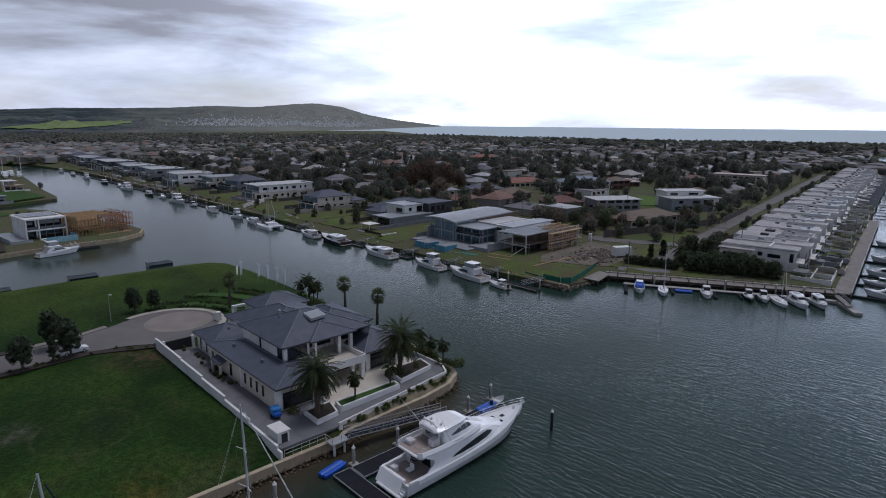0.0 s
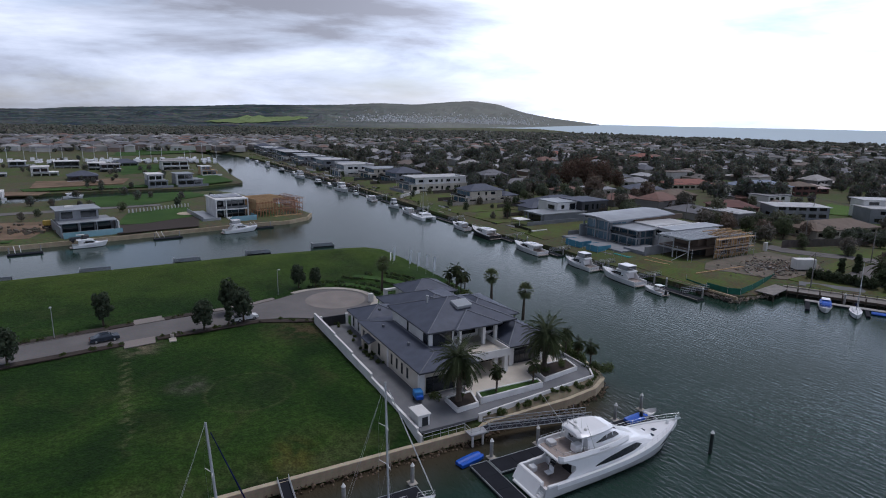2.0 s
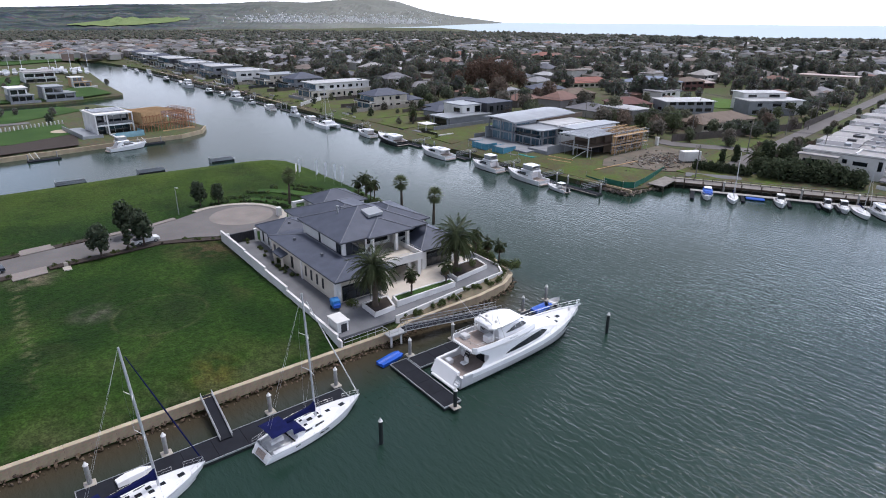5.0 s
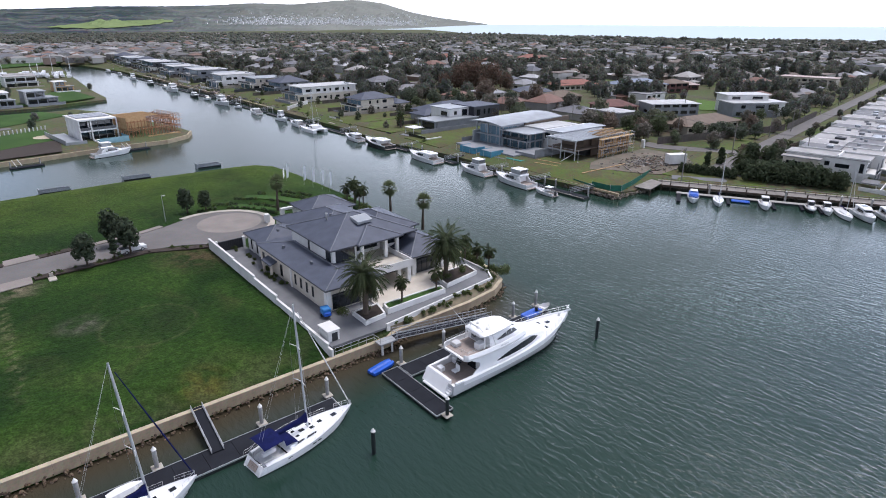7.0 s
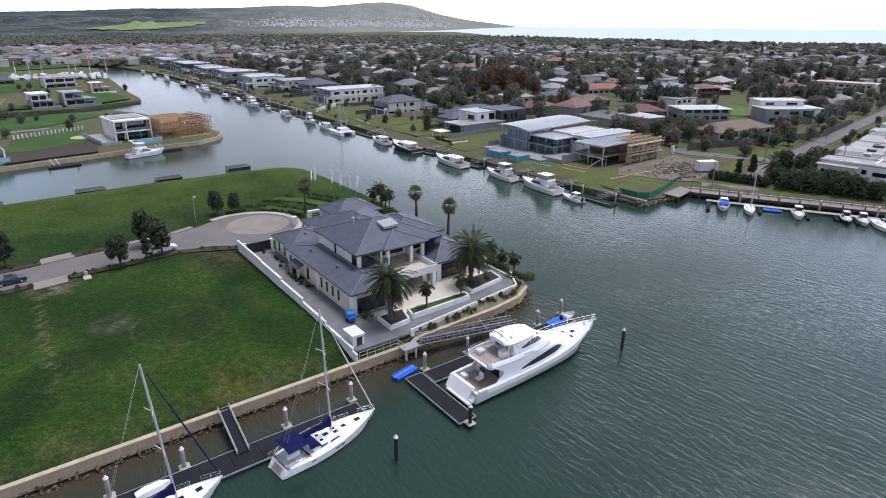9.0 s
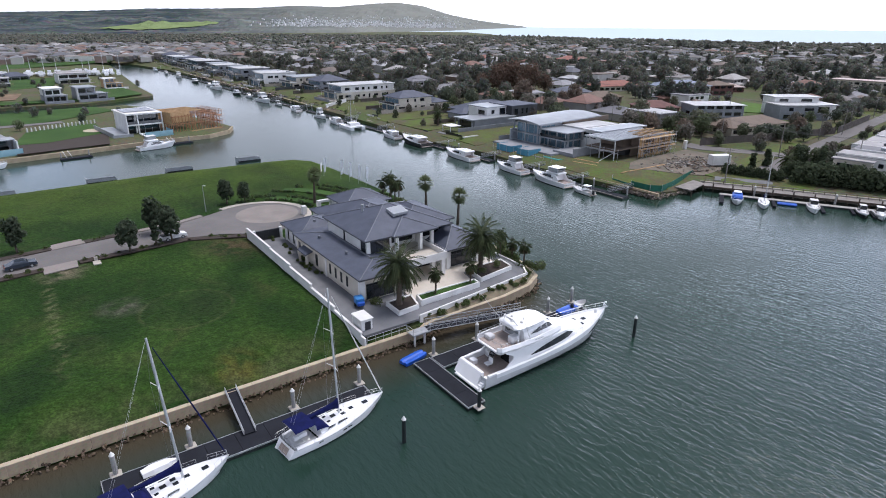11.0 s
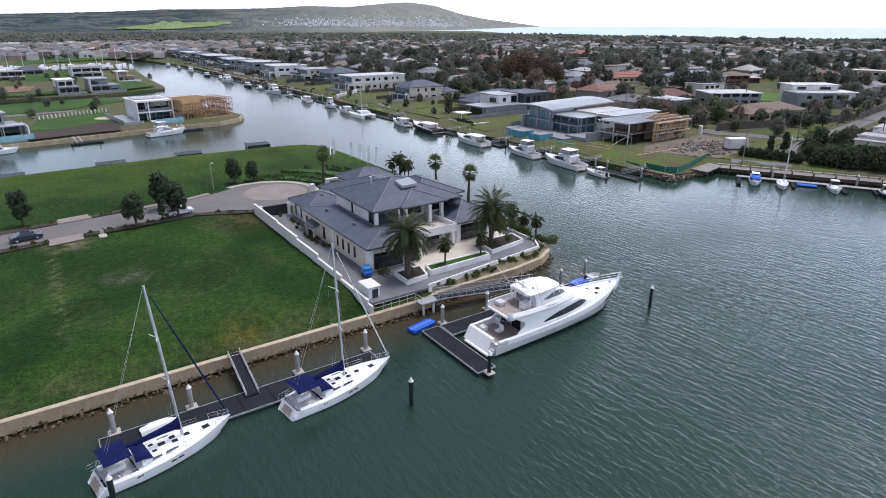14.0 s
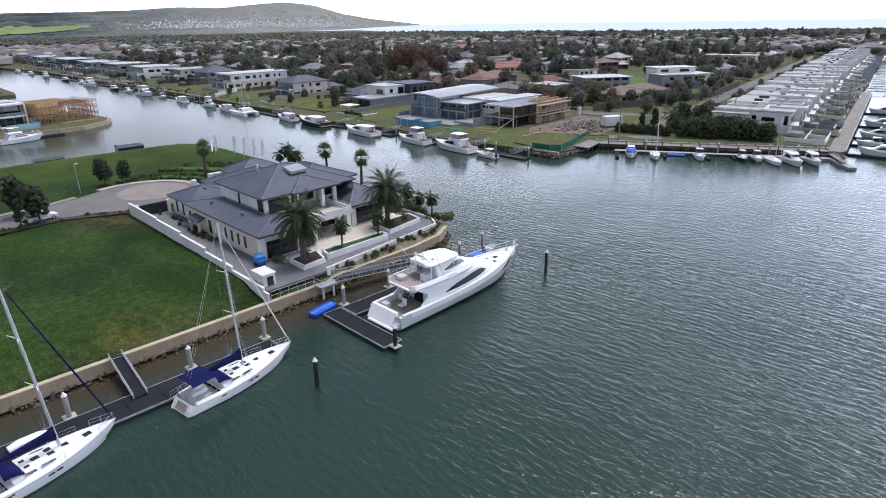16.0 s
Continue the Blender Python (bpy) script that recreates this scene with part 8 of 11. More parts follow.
    for k in range(640):
        px, py = rng.gauss(10, 4.2), -rng.gauss(35, 6.5)
        s_ = 0.08 + 0.34 * rng.random() ** 2.2
        long = rng.choice((1.0, 1.0, 1.3, 2.6))
        box(b, -s_ * long, s_ * long, -s_ * 0.6, s_ * 0.6, 0, s_ * 0.6, m=pose(px, py, ground_z(-py) + 0.2, rng.uniform(-30, 30), rng.uniform(-30, 30), rng.uniform(0, 360)))
    solid("rubble_pile", b, "debris", bank_pose(0, 0), "heap of broken concrete and building waste", "rubble", kind="stuff")
    for k, (px, py, a, L) in enumerate(((14.5, -17, 88, 20), (31, -11, 6, 9), (29, -8, 12, 8))):
        solid("timber_plank", box(B(), -L / 2, L / 2, -0.16, 0.16, 0, 0.14), "timber", bank_pose(px, -py, ground_z(-py) + 0.25, a), "long pale timber plank lying on the grass", "plank", "planks")
    c = thing("site_container", bank_pose(4.2, 38.6, ground_z(38) + 0.2, 62), "white site container on the building plot", "container")
    part("container_body", chamfer(box(B(), -2.9, 2.9, -1.3, 1.3, 0.3, 3.2), 0.08), "white", c)
    for k in range(11):
        part("rib", box(B(), -2.8 + 0.54 * k, -2.68 + 0.54 * k, 1.3, 1.34, 0.5, 3.0), "white", c)
    part("skid", box(B(), -2.7, 2.7, -1.1, 1.1, 0.0, 0.3), "frame", c)
    f = thing("shade_fence", bank_pose(0, 0, 0), "green shade-cloth fence on star pickets", "fence")
    pts = [(14, -2.2), (7, -1.2), (1.2, -1.4), (-0.8, -3.6), (0.4, -10), (2.6, -18), (4.6, -26)]
    for k, ((x0, y0), (x1, y1)) in enumerate(zip(pts, pts[1:])):
        d = Vector((x1 - x0, y1 - y0, 0))
        top = 2.1 if k == 0 else 2.9
        part("cloth_panel", box(B(), 0, d.length, -0.03, 0.03, 1.3, top, m=pose(x0, y0, 0.04 * k, 0, 0, math.degrees(math.atan2(d.y, d.x)))), "greenmesh", f)
        part("picket", tube(B(), (x0, y0, 1.2), (x0, y0, 3.1), 0.05, n=5), "alloy", f)
    w = thing("brick_pier", bank_pose(25.0, 53.5, ground_z(53)), "pale rendered gate pier beside the building plot", "pier")
    part("pier_body", chamfer(box(B(), -0.5, 0.5, -0.5, 0.5, -0.3, 2.6), 0.05), "white", w)


M["fencewood2"] = material("grey_brown_paling", (0.13, 0.11, 0.095), (0.085, 0.072, 0.064), 0.9, 0.5, 4.0, 0.2, grain=0.3)
M["tealcloth"] = material("teal_ground_cloth", (0.03, 0.24, 0.22), (0.02, 0.17, 0.16), 0.8, 0.7, 5.0)
M["slopelawn"] = material("rough_slope_lawn", (0.088, 0.124, 0.032), (0.092, 0.084, 0.047), 0.95, 0.16, 1.6, 0.5, spec=0.1, grain=0.5, dist=0.12)
M["terracerock"] = material("waterfront_rock", (0.15, 0.125, 0.10), (0.065, 0.056, 0.048), 0.9, 0.4, 3.0, 0.6, grain=0.4)


def deep_house(s0, s1, d0, d1, z1, wall, label, hipped=False, roofmat="metalroof", upper=None, base=None, seed=1, glassy=0.8):
    """A waterfront house on a deep lot: glazed front to the water at d0, long side wall down the bank."""
    rng = random.Random(seed)
    g = ground_z(d0) - 0.4 if base is None else base
    h = thing("house", bank_pose(0, 0, 0), label, "house", "waterfront houses")
    zm = g + (z1 - g) * 0.5 + 0.2
    part("wall", box(B(), s0, s1, -d1, -d0, g, zm), wall, h)
    u = upper or (s0 + 0.8, s1 - 0.5, d0 + 3.0, d0 + (d1 - d0) * 0.72)
    wall2 = wall if rng.random() < 0.6 else rng.choice(["white", "greyclad", "cream", "darkclad"])
    part("upper_wall", box(B(), u[0], u[1], -u[3], -u[2], zm, z1), wall2, h)
    if hipped:
        r = B()
        hip(r, u[0] - 0.8, u[1] + 0.8, -u[3] - 0.8, -u[2] + 0.8, z1 + 0.2, 0.36, 0.24)
        part("roof", r, roofmat, h)
        r = B()
        hip(r, s0 - 0.7, s1 + 0.7, -d1 - 0.7, -u[3] - 0.2, zm + 0.2, 0.34, 0.24)
        part("rear_roof", r, roofmat, h)
        part("low_roof", box(B(), s0 - 0.5, s1 + 0.5, -u[2] + 0.05, -d0 + 0.6, zm, zm + 0.25), roofmat, h)
    else:
        part("roof", chamfer(box(B(), u[0] - 0.7, u[1] + 0.7, -u[3] - 0.6, -u[2] + 1.4, z1, z1 + 0.38), 0.05), roofmat, h)
        part("rear_roof", box(B(), s0 - 0.4, s1 + 0.4, -d1 - 0.4, -u[3] + 0.02, zm, zm + 0.32), roofmat, h)
        part("roof_box", box(B(), u[0] + 2, u[0] + 4, -u[3] + 3, -u[3] + 5, z1 + 0.38, z1 + 1.0), "metalroof", h)
    n = max(3, int((s1 - s0) / 3.4))
    side_glass(h, s0 + 0.6, s1 - 0.6, -d0, g + 0.5, zm - 0.5, n, 1)
    side_glass(h, u[0] + 0.5, u[1] - 0.5, -u[2], zm + 0.5, z1 - 0.3, n, 1)
    part("balcony", box(B(), s0 - 0.3, s1 + 0.3, -u[2] + 0.02, -d0 + 1.6, zm + 0.02, zm + 0.3), rng.choice(["white", "metalroof", "concrete"]), h)
    part("balustrade", box(B(), s0, s1, -d0 + 1.46, -d0 + 1.52, zm + 0.3, zm + 1.25), "glass", h)
    for x in (s0 - 0.1, (s0 + s1) / 2, s1 - 0.2):
        part("column", box(B(), x, x + 0.3, -d0 + 1.1, -d0 + 1.4, g - 0.6, zm), wall, h)
    # side wall openings
    y = -d0 - 1.0
    while y > -d1 + 5:
        w = rng.choice([1.0, 1.6, 2.4, 3.4])
        tall = rng.random() < 0.4
        plain_window(h, Matrix(((0, -1, 0, s0), (-1, 0, 0, y), (0, 0, 1, g + (0.5 if tall else 1.3)), (0, 0, 0, 1))), w, 2.2 if tall else 1.2)
        if -u[3] + w + 0.5 < y < -u[2] - 0.4:
            plain_window(h, Matrix(((0, -1, 0, u[0]), (-1, 0, 0, y), (0, 0, 1, zm + 1.0), (0, 0, 0, 1))), w, 1.4)
        y -= w + rng.uniform(1.2, 3.4)
    # garden terrace before the front
    part("terrace", box(B(), s0 - 1, s1 + 1, -d0 + 0.0, -d0 + 5.0, g - 0.6, g + 0.25), rng.choice(["paving", "concrete", "travertine"]), h)
    part("terrace_wall", box(B(), s0 - 1, s1 + 1, -d0 + 5.0, -d0 + 5.3, g - 1.2, g + 0.9), rng.choice(["concrete", "greyclad", "white"]), h)
    return h


def build_bank_houses():
    h = thing("house", bank_pose(0, 0, 0), "charcoal and grey modern waterfront house with flat roofs", "house", "waterfront houses")
    g = 2.2
    part("garage_wall", box(B(), 95.5, 106.5, -41, -19.5, g, 6.0), "greyclad", h)
    part("garage_roof", box(B(), 95.1, 107.2, -41.4, -18.0, 6.0, 6.35), "metalroof", h)
    part("garage_opening", box(B(), 97.0, 105.0, -19.5, -19.3, g + 0.5, 5.4), "glass", h)
    for x in (95.6, 106.2):
        part("post", box(B(), x, x + 0.4, -18.6, -18.2, g - 0.4, 6.0), "greyclad", h)
    volume(h, 97.0, 111, -55, -40.5, g, 9.8, "darkclad", True, "slate", 0.3, [("N", -47.0, 6.6, 1.0, 2.2), ("N", -49.5, 6.6, 1.0, 2.2), ("N", -44, 6.2, 2.0, 2.6), ("W", 100, 6.6, 4, 2)])
    volume(h, 100.5, 112.5, -40.5, -30, g, 9.5, "white", True, "metalroof", 0.5, [("N", -34, 7.0, 1.6, 1.5), ("W", 102, 6.6, 4, 1.8), ("N", -39.8, 6.4, 3.0, 2.6)])
    part("side_fence", box(B(), 93.6, 93.9, -42, -10, 2.0, 4.0), "greyclad", h)
    t = thing("pool_deck", bank_pose(0, 0, 0), "dark waterfront deck with shade roof, glass fence and white steps", "deck")
    part("deck_slab", box(B(), 83.5, 100, -10.5, -4.0, 1.2, 2.4), "paving", t)
    part("deck_pool", box(B(), 84.5, 91, -9.5, -5.0, 2.4, 2.45), "glass", t)
    part("shade_roof", chamfer(box(B(), 94.5, 100.5, -12, -7.0, 4.7, 4.95), 0.05), "white", t)
    for x in (95, 100):
        part("post", box(B(), x, x + 0.2, -7.4, -7.2, 2.4, 4.7), "white", t)
    part("step_wall", box(B(), 82.8, 83.4, -11, -4, 1.2, 3.0), "white", t)
    part("glass_fence", box(B(), 84, 94, -4.3, -4.24, 2.4, 3.5), "glass", t)
    # single-storey house behind, with a broad dark roof
    r = thing("house", bank_pose(0, 0, 0), "low house with a broad dark hipped roof and skylight", "house", "waterfront houses")
    part("wall", box(B(), 117, 136, -66, -38, 2.4, 5.2), "greyclad", r)
    q = B()
    hip(q, 116, 137, -67, -37, 5.4, 0.34, 0.24)
    part("roof", q, "slate", r)
    part("front_wing", box(B(), 117, 127, -38, -30, 2.2, 5.0), "greyclad", r)
    q = B()
    hip(q, 116.2, 127.8, -42, -29.2, 5.2, 0.34, 0.24)
    part("wing_roof", q, "slate", r)
    part("skylight", box(B(), 121, 122.2, -52, -50.4, 7.9, 8.1), "whiteroof", r)
    for k in range(5):
        plain_window(r, Matrix(((0, -1, 0, 117), (-1, 0, 0, -32.0 - 6 * k), (0, 0, 1, 3.2), (0, 0, 0, 1))), 2.4, 1.3)
    deep_house(153.5, 167.5, 20, 49, 8.6, "cream", "grey and cream two-storey waterfront house with dark hip roofs", True, "slate", (154, 167, 21.5, 40), 2.2, 4)
    deep_house(205, 221, 15, 51, 10.2, "cream", "long cream two-storey waterfront house with flat roof", False, "whiteroof", (205.5, 220.5, 18, 50.5), 2.9, 6)
    t = thing("garden_wall", bank_pose(0, 0), "long white garden retaining wall on the lawn slope", "wall")
    part("wall_run", box(B(), 0, 17, -0.25, 0.25, 0, 2.2, m=pose(191, -1.8, 1.2, 0, -4, -63)), "white", t)
    looks = [(254, 272, 26, 56, 8.2, "greyclad", "grey waterfront house with a dark hip roof", True, "slate"),
             (280, 298, 22, 54, 9.0, "cream", "buff flat-roofed two-storey waterfront house", False, "metalroof"),
             (302, 319, 9, 44, 10.3, "white", "white two-storey waterfront house with deep flat roofs", False, "whiteroof"),
             (326, 343, 17, 45, 9.3, "darkclad", "charcoal two-storey waterfront house with flat roof", False, "metalroof"),
             (352, 371, 11, 44, 10.2, "greyclad", "grey and white flat-roofed waterfront house", False, "whiteroof"),
             (377, 394, 15, 42, 9.6, "white", "white flat-roofed two-storey waterfront house", False, "metalroof"),
             (401, 420, 10, 40, 9.8, "greyclad", "grey two-storey waterfront house with flat roof", False, "whiteroof"),
             (428, 446, 14, 40, 9.6, "cream", "cream two-storey waterfront house with flat roof", False, "metalroof"),
             (456, 476, 10, 42, 10.2, "white", "white two-storey waterfront house with square windows", False, "whiteroof"),
             (482, 500, 12, 40, 10.0, "white", "white two-storey waterfront house with flat roof", False, "whiteroof"),
             (508, 526, 14, 40, 9.0, "cream", "cream waterfront house with dark hip roof", True, "slate"),
             (534, 552, 12, 40, 9.6, "greyclad", "grey two-storey waterfront house with flat roof", False, "metalroof"),
             (560, 580, 14, 40, 9.4, "white", "white two-storey waterfront house with flat roof", False, "whiteroof"),
             (588, 606, 14, 40, 9.4, "greyclad", "grey waterfront house with dark hip roof", True, "slate")]
    for i, (s0, s1, d0, d1, z1, wall, label, hipped, roof) in enumerate(looks):
        deep_house(s0, s1, d0, d1, z1, wall, label, hipped, roof, seed=30 + i)
    # lawn slopes between and below the houses
    for s0, s1, d0, d1 in ((72, 93, 1.2, 34), (104, 130, 3, 30), (131, 151, 2.5, 36), (169, 190, 3, 30), (197, 204, 2, 24), (205, 221, 2.5, 9), (223, 250, 3, 26), (272, 279, 3, 20), (320, 326, 3, 20), (344, 351, 3, 24), (420, 428, 3, 24), (553, 560, 3, 26), (607, 690, 2, 40)):
        drape("bank_lawn", [bank(s0, d0), bank(s1, d0), bank(s1, d1), bank(s0, d1)], "slopelawn", "sloping green waterfront lawn", "lawn", 0.16, 4.0)
    # side fences and garden trees between the lots
    rng = random.Random(63)
    for s_, d0, d1, mat in ((72.5, 12, 44, "greyclad"), (115, 14, 60, "fencewood2"), (137.6, 26, 66, "fencewood2"), (151.8, 10, 52, "concrete"), (169, 12, 50, "fencewood2"), (196, 24, 52, "fencewood2"), (222.6, 12, 52, "concrete"), (251.5, 10, 56, "fencewood2"), (274, 8, 56, "darkclad"), (299.6, 8, 54, "concrete"), (321, 8, 46, "fencewood2"), (346, 8, 46, "darkclad"), (373.5, 8, 46, "concrete"), (397.5, 8, 44, "fencewood2"), (424, 8, 44, "greyclad"), (451, 8, 44, "fencewood2"), (479, 8, 44, "concrete"), (504, 8, 42, "fencewood2"), (530, 8, 42, "darkclad")):
        f = thing("lot_fence", bank_pose(0, 0), "long side fence stepping down a waterfront lot", "fence", "lot fences")
        d = d0
        while d < d1:
            part("panel", box(B(), s_ - 0.07, s_ + 0.07, -min(d + 5.9, d1), -d, ground_z(d) - 0.3, ground_z(d + 3) + 1.7), mat, f)
            d += 6
    gt = [tree_meshes(390 + i, 5.0, 2.2, "hedge" if i < 2 else "leaf", 12, 34, 0.32, trunk_share=0.15) for i in range(4)]
    for k in range(72):
        s_ = rng.choice([73.5, 114, 138.5, 150.8, 170, 190, 197, 223.6, 250.6, 275, 300.5, 322, 347, 374.5, 398, 425, 452, 480, 505]) + rng.uniform(-1.2, 1.2)
        d = rng.uniform(6, 50)
        x, y = bank(s_, d)
        plant_tree(gt[k % 4], pose(x, y, ground_z(d) - 0.1, 0, 0, 40 * k), "leafy garden tree beside a waterfront fence", "lot trees", rng.uniform(0.4, 0.95))
    # rock armour, timber sleepers and steps along the water's edge
    rng = random.Random(8)
    b = B()
    for i in range(2300):
        s_ = 78 + 560 * rng.random() ** 1.35
        if i < 160:
            s_ = rng.uniform(-1, 50)
        d_ = rng.triangular(-1.2, 4.5, 0.2) if i >= 160 else rng.uniform(-0.9, 0.2)
        r_ = rng.uniform(0.25, 0.8)
        m2 = pose(s_, -d_, 0.25 + 0.30 * max(0, d_ + 1.2), rng.uniform(0, 360), rng.uniform(0, 360), 0) @ Matrix.Diagonal((r_, r_ * rng.uniform(0.6, 1.0), r_ * 0.7, 1))
        box(b, -0.8, 0.8, -0.7, 0.7, -0.6, 0.6, m=m2)
    solid("bank_rocks", b, "terracerock", bank_pose(0, 0), "dark rock armour and sleepers along the far bank", "rocks", kind="stuff")
    for k in range(60):
        s_ = rng.uniform(80, 600)
        L = rng.uniform(2.5, 8)
        d_ = rng.uniform(0.5, 5)
        t = thing("waterfront_deck", bank_pose(s_, d_, ground_z(d_) - 0.25, rng.uniform(-4, 4)), "weathered grey timber waterfront deck on short posts", "deck", "waterfront decks")
        part("deck_panel", box(B(), 0, L, -1.6, 1.6, 0.2, 0.42), rng.choice(["bark", "paving", "teak", "deckgrey"]), t)
        part("skirt", box(B(), 0.1, L - 0.1, 1.45, 1.58, -0.8, 0.2), "bark", t)
        if k % 3 == 0:
            part("screen", box(B(), 0.2, L - 0.2, -1.6, -1.5, 0.42, 1.5), rng.choice(["darkclad", "concrete", "white"]), t)
    b = B()
    box(b, -2, 640, -0.6, 0.0, 0.2, 1.5)
    solid("wall_bank", b, "tanwall", bank_pose(0, 0.4), "low tan retaining wall along the far bank", "sea wall", kind="structure")


def bank_pontoon(s0, s1, d0, d1, label="dark floating pontoon along the far bank"):
    t = thing("pontoon", bank_pose(s0, d0), label, "dock", "bank pontoons")
    L, W = s1 - s0, d1 - d0
    part("float", box(B(), 0, L, -W, 0, -0.3, 0.4), "blackpile", t)
    part("deck_panel", box(B(), 0.1, L - 0.1, -W + 0.1, -0.1, 0.4, 0.5), "deckgrey", t)
    part("edge_rail", box(B(), 0, L, -0.1, 0.02, 0.36, 0.54), "concrete", t)
    return t


def build_bank_docks():
    rng = random.Random(31)
    for s0, s1 in ((3, 16), (18, 33), (35, 50), (55, 76), (80, 118), (122, 150), (152, 196), (200, 236), (240, 262), (270, 300), (312, 345), (356, 390), (402, 450), (462, 520)):
        bank_pontoon(s0, s1, -7.2, -4.6)
        for k in range(2):
            p = bank((s0 + 1.0) if k == 0 else (s1 - 1.0), -4.2)
            mooring_pile(0, 0, top=2.6, base=False, world_xy=p)
        a, b = bank(s0 + 3.0, 0.4), bank(s0 + 6.0, -5.6)
        # short aluminium gangway
        if s0 < 320:
            t = thing("gangway", Matrix(), "short grey gangway from the bank to a pontoon", "gangway", "bank gangways")
            d = Vector((b[0] - a[0], b[1] - a[1], -1.0))
            q = Vector((-d.y, d.x, 0)).normalized() * 0.55
            p0 = Vector((a[0], a[1], 1.65))
            part("deck", box(B(), 0, d.length, -0.55, 0.55, -0.05, 0.02, m=Matrix.Translation(p0) @ d.to_track_quat("X", "Z").to_matrix().to_4x4()), "deckgrey", t)
            for sgn in (-1, 1):
                rb = B()
                for z in (0.0, 0.5, 1.0):
                    tube(rb, p0 + q * sgn + Vector((0, 0, z)), p0 + d + q * sgn + Vector((0, 0, z)), 0.04, n=5)
                for i in range(7):
                    c = p0 + d * (i / 6) + q * sgn
                    tube(rb, c, c + Vector((0, 0, 1.0)), 0.03, n=5)
                part("side_rail", rb, "alloy", t)
    fleet = [(17, 10.5, 7.0, 2, "gel", "small white cuddy runabout on the far bank"), (33.5, 9.5, 14.6, 0, "gel", "white flybridge cruiser with enclosed bridge"), (49, 9.3, 12.5, 0, "gel", "white flybridge game boat with outriggers"),
             (74, 10.2, 15.2, 1, "gel", "sleek white sports cruiser with hardtop"), (103.5, 9.4, 16.5, 1, "boot", "white motor cruiser with a dark hull band"), (117.5, 9.8, 12.0, 1, "gel", "white sports boat at a pontoon"),
             (160, 12, 11.0, 1, "gel", "white sports cruiser beside a catamaran"), (176, 10.5, 9.5, 0, "gel", "white flybridge cruiser by the bank"), (206, 11, 11.0, 1, "gel", "white cruiser by the bank"), (250, 11, 15.5, 0, "gel", "large white flybridge cruiser by the bank"), (228, 9.5, 7, 2, "gel", "small runabout by the bank"),
             (272, 10, 8, 2, "gel", "small runabout by the bank"), (292, 11, 10, 1, "boot", "dark-hulled sports boat by the bank"), (332, 12, 16, 0, "gel", "large white flybridge cruiser by the bank"), (352, 10, 8, 2, "gel", "small runabout by the bank"), (384, 11, 10, 1, "boot", "dark-hulled boat by the bank"), (430, 11, 11, 0, "gel", "white cruiser by the bank"), (470, 11, 9, 1, "gel", "white sports boat by the bank"), (512, 11, 10, 1, "gel", "white sports boat by the bank")]
    for s, d, L, style, mat, label in fleet:
        # bow towards the far end; second half of the fleet the other way
        bow_far = s in (17, 33.5, 49, 74, 103.5, 117.5, 160, 206)
        if bow_far:
            cruiser(bank_pose(s - L, -d, 0, rng.uniform(-2, 2)), L, label, style, mat)
        else:
            cruiser(bank_pose(s, -d, 0, 180 + rng.uniform(-2, 2)), L, label, style, mat)
    catamaran(bank_pose(133, -12, 0, 1), "white sailing catamaran with a tall mast by the far bank")
    x, y = bank(455, -60)
    cruiser(pose(x, y, 0, 0, 0, 250), 6.5, "small dark boat lying in mid-channel", 2, "boot")


# ---------- wharf and townhouses ----------
ROW = 52.0
ROW_X, ROW_Y = 104.6, 148.5


def row_pose(a, b, z=0.0, turn=0.0):
    """a metres along the canal row, b metres back from the canal."""
    r = radians(ROW)
    return pose(ROW_X + a * math.cos(r) - b * math.sin(r), ROW_Y + a * math.sin(r) + b * math.cos(r), z, 0, 0, ROW + turn)


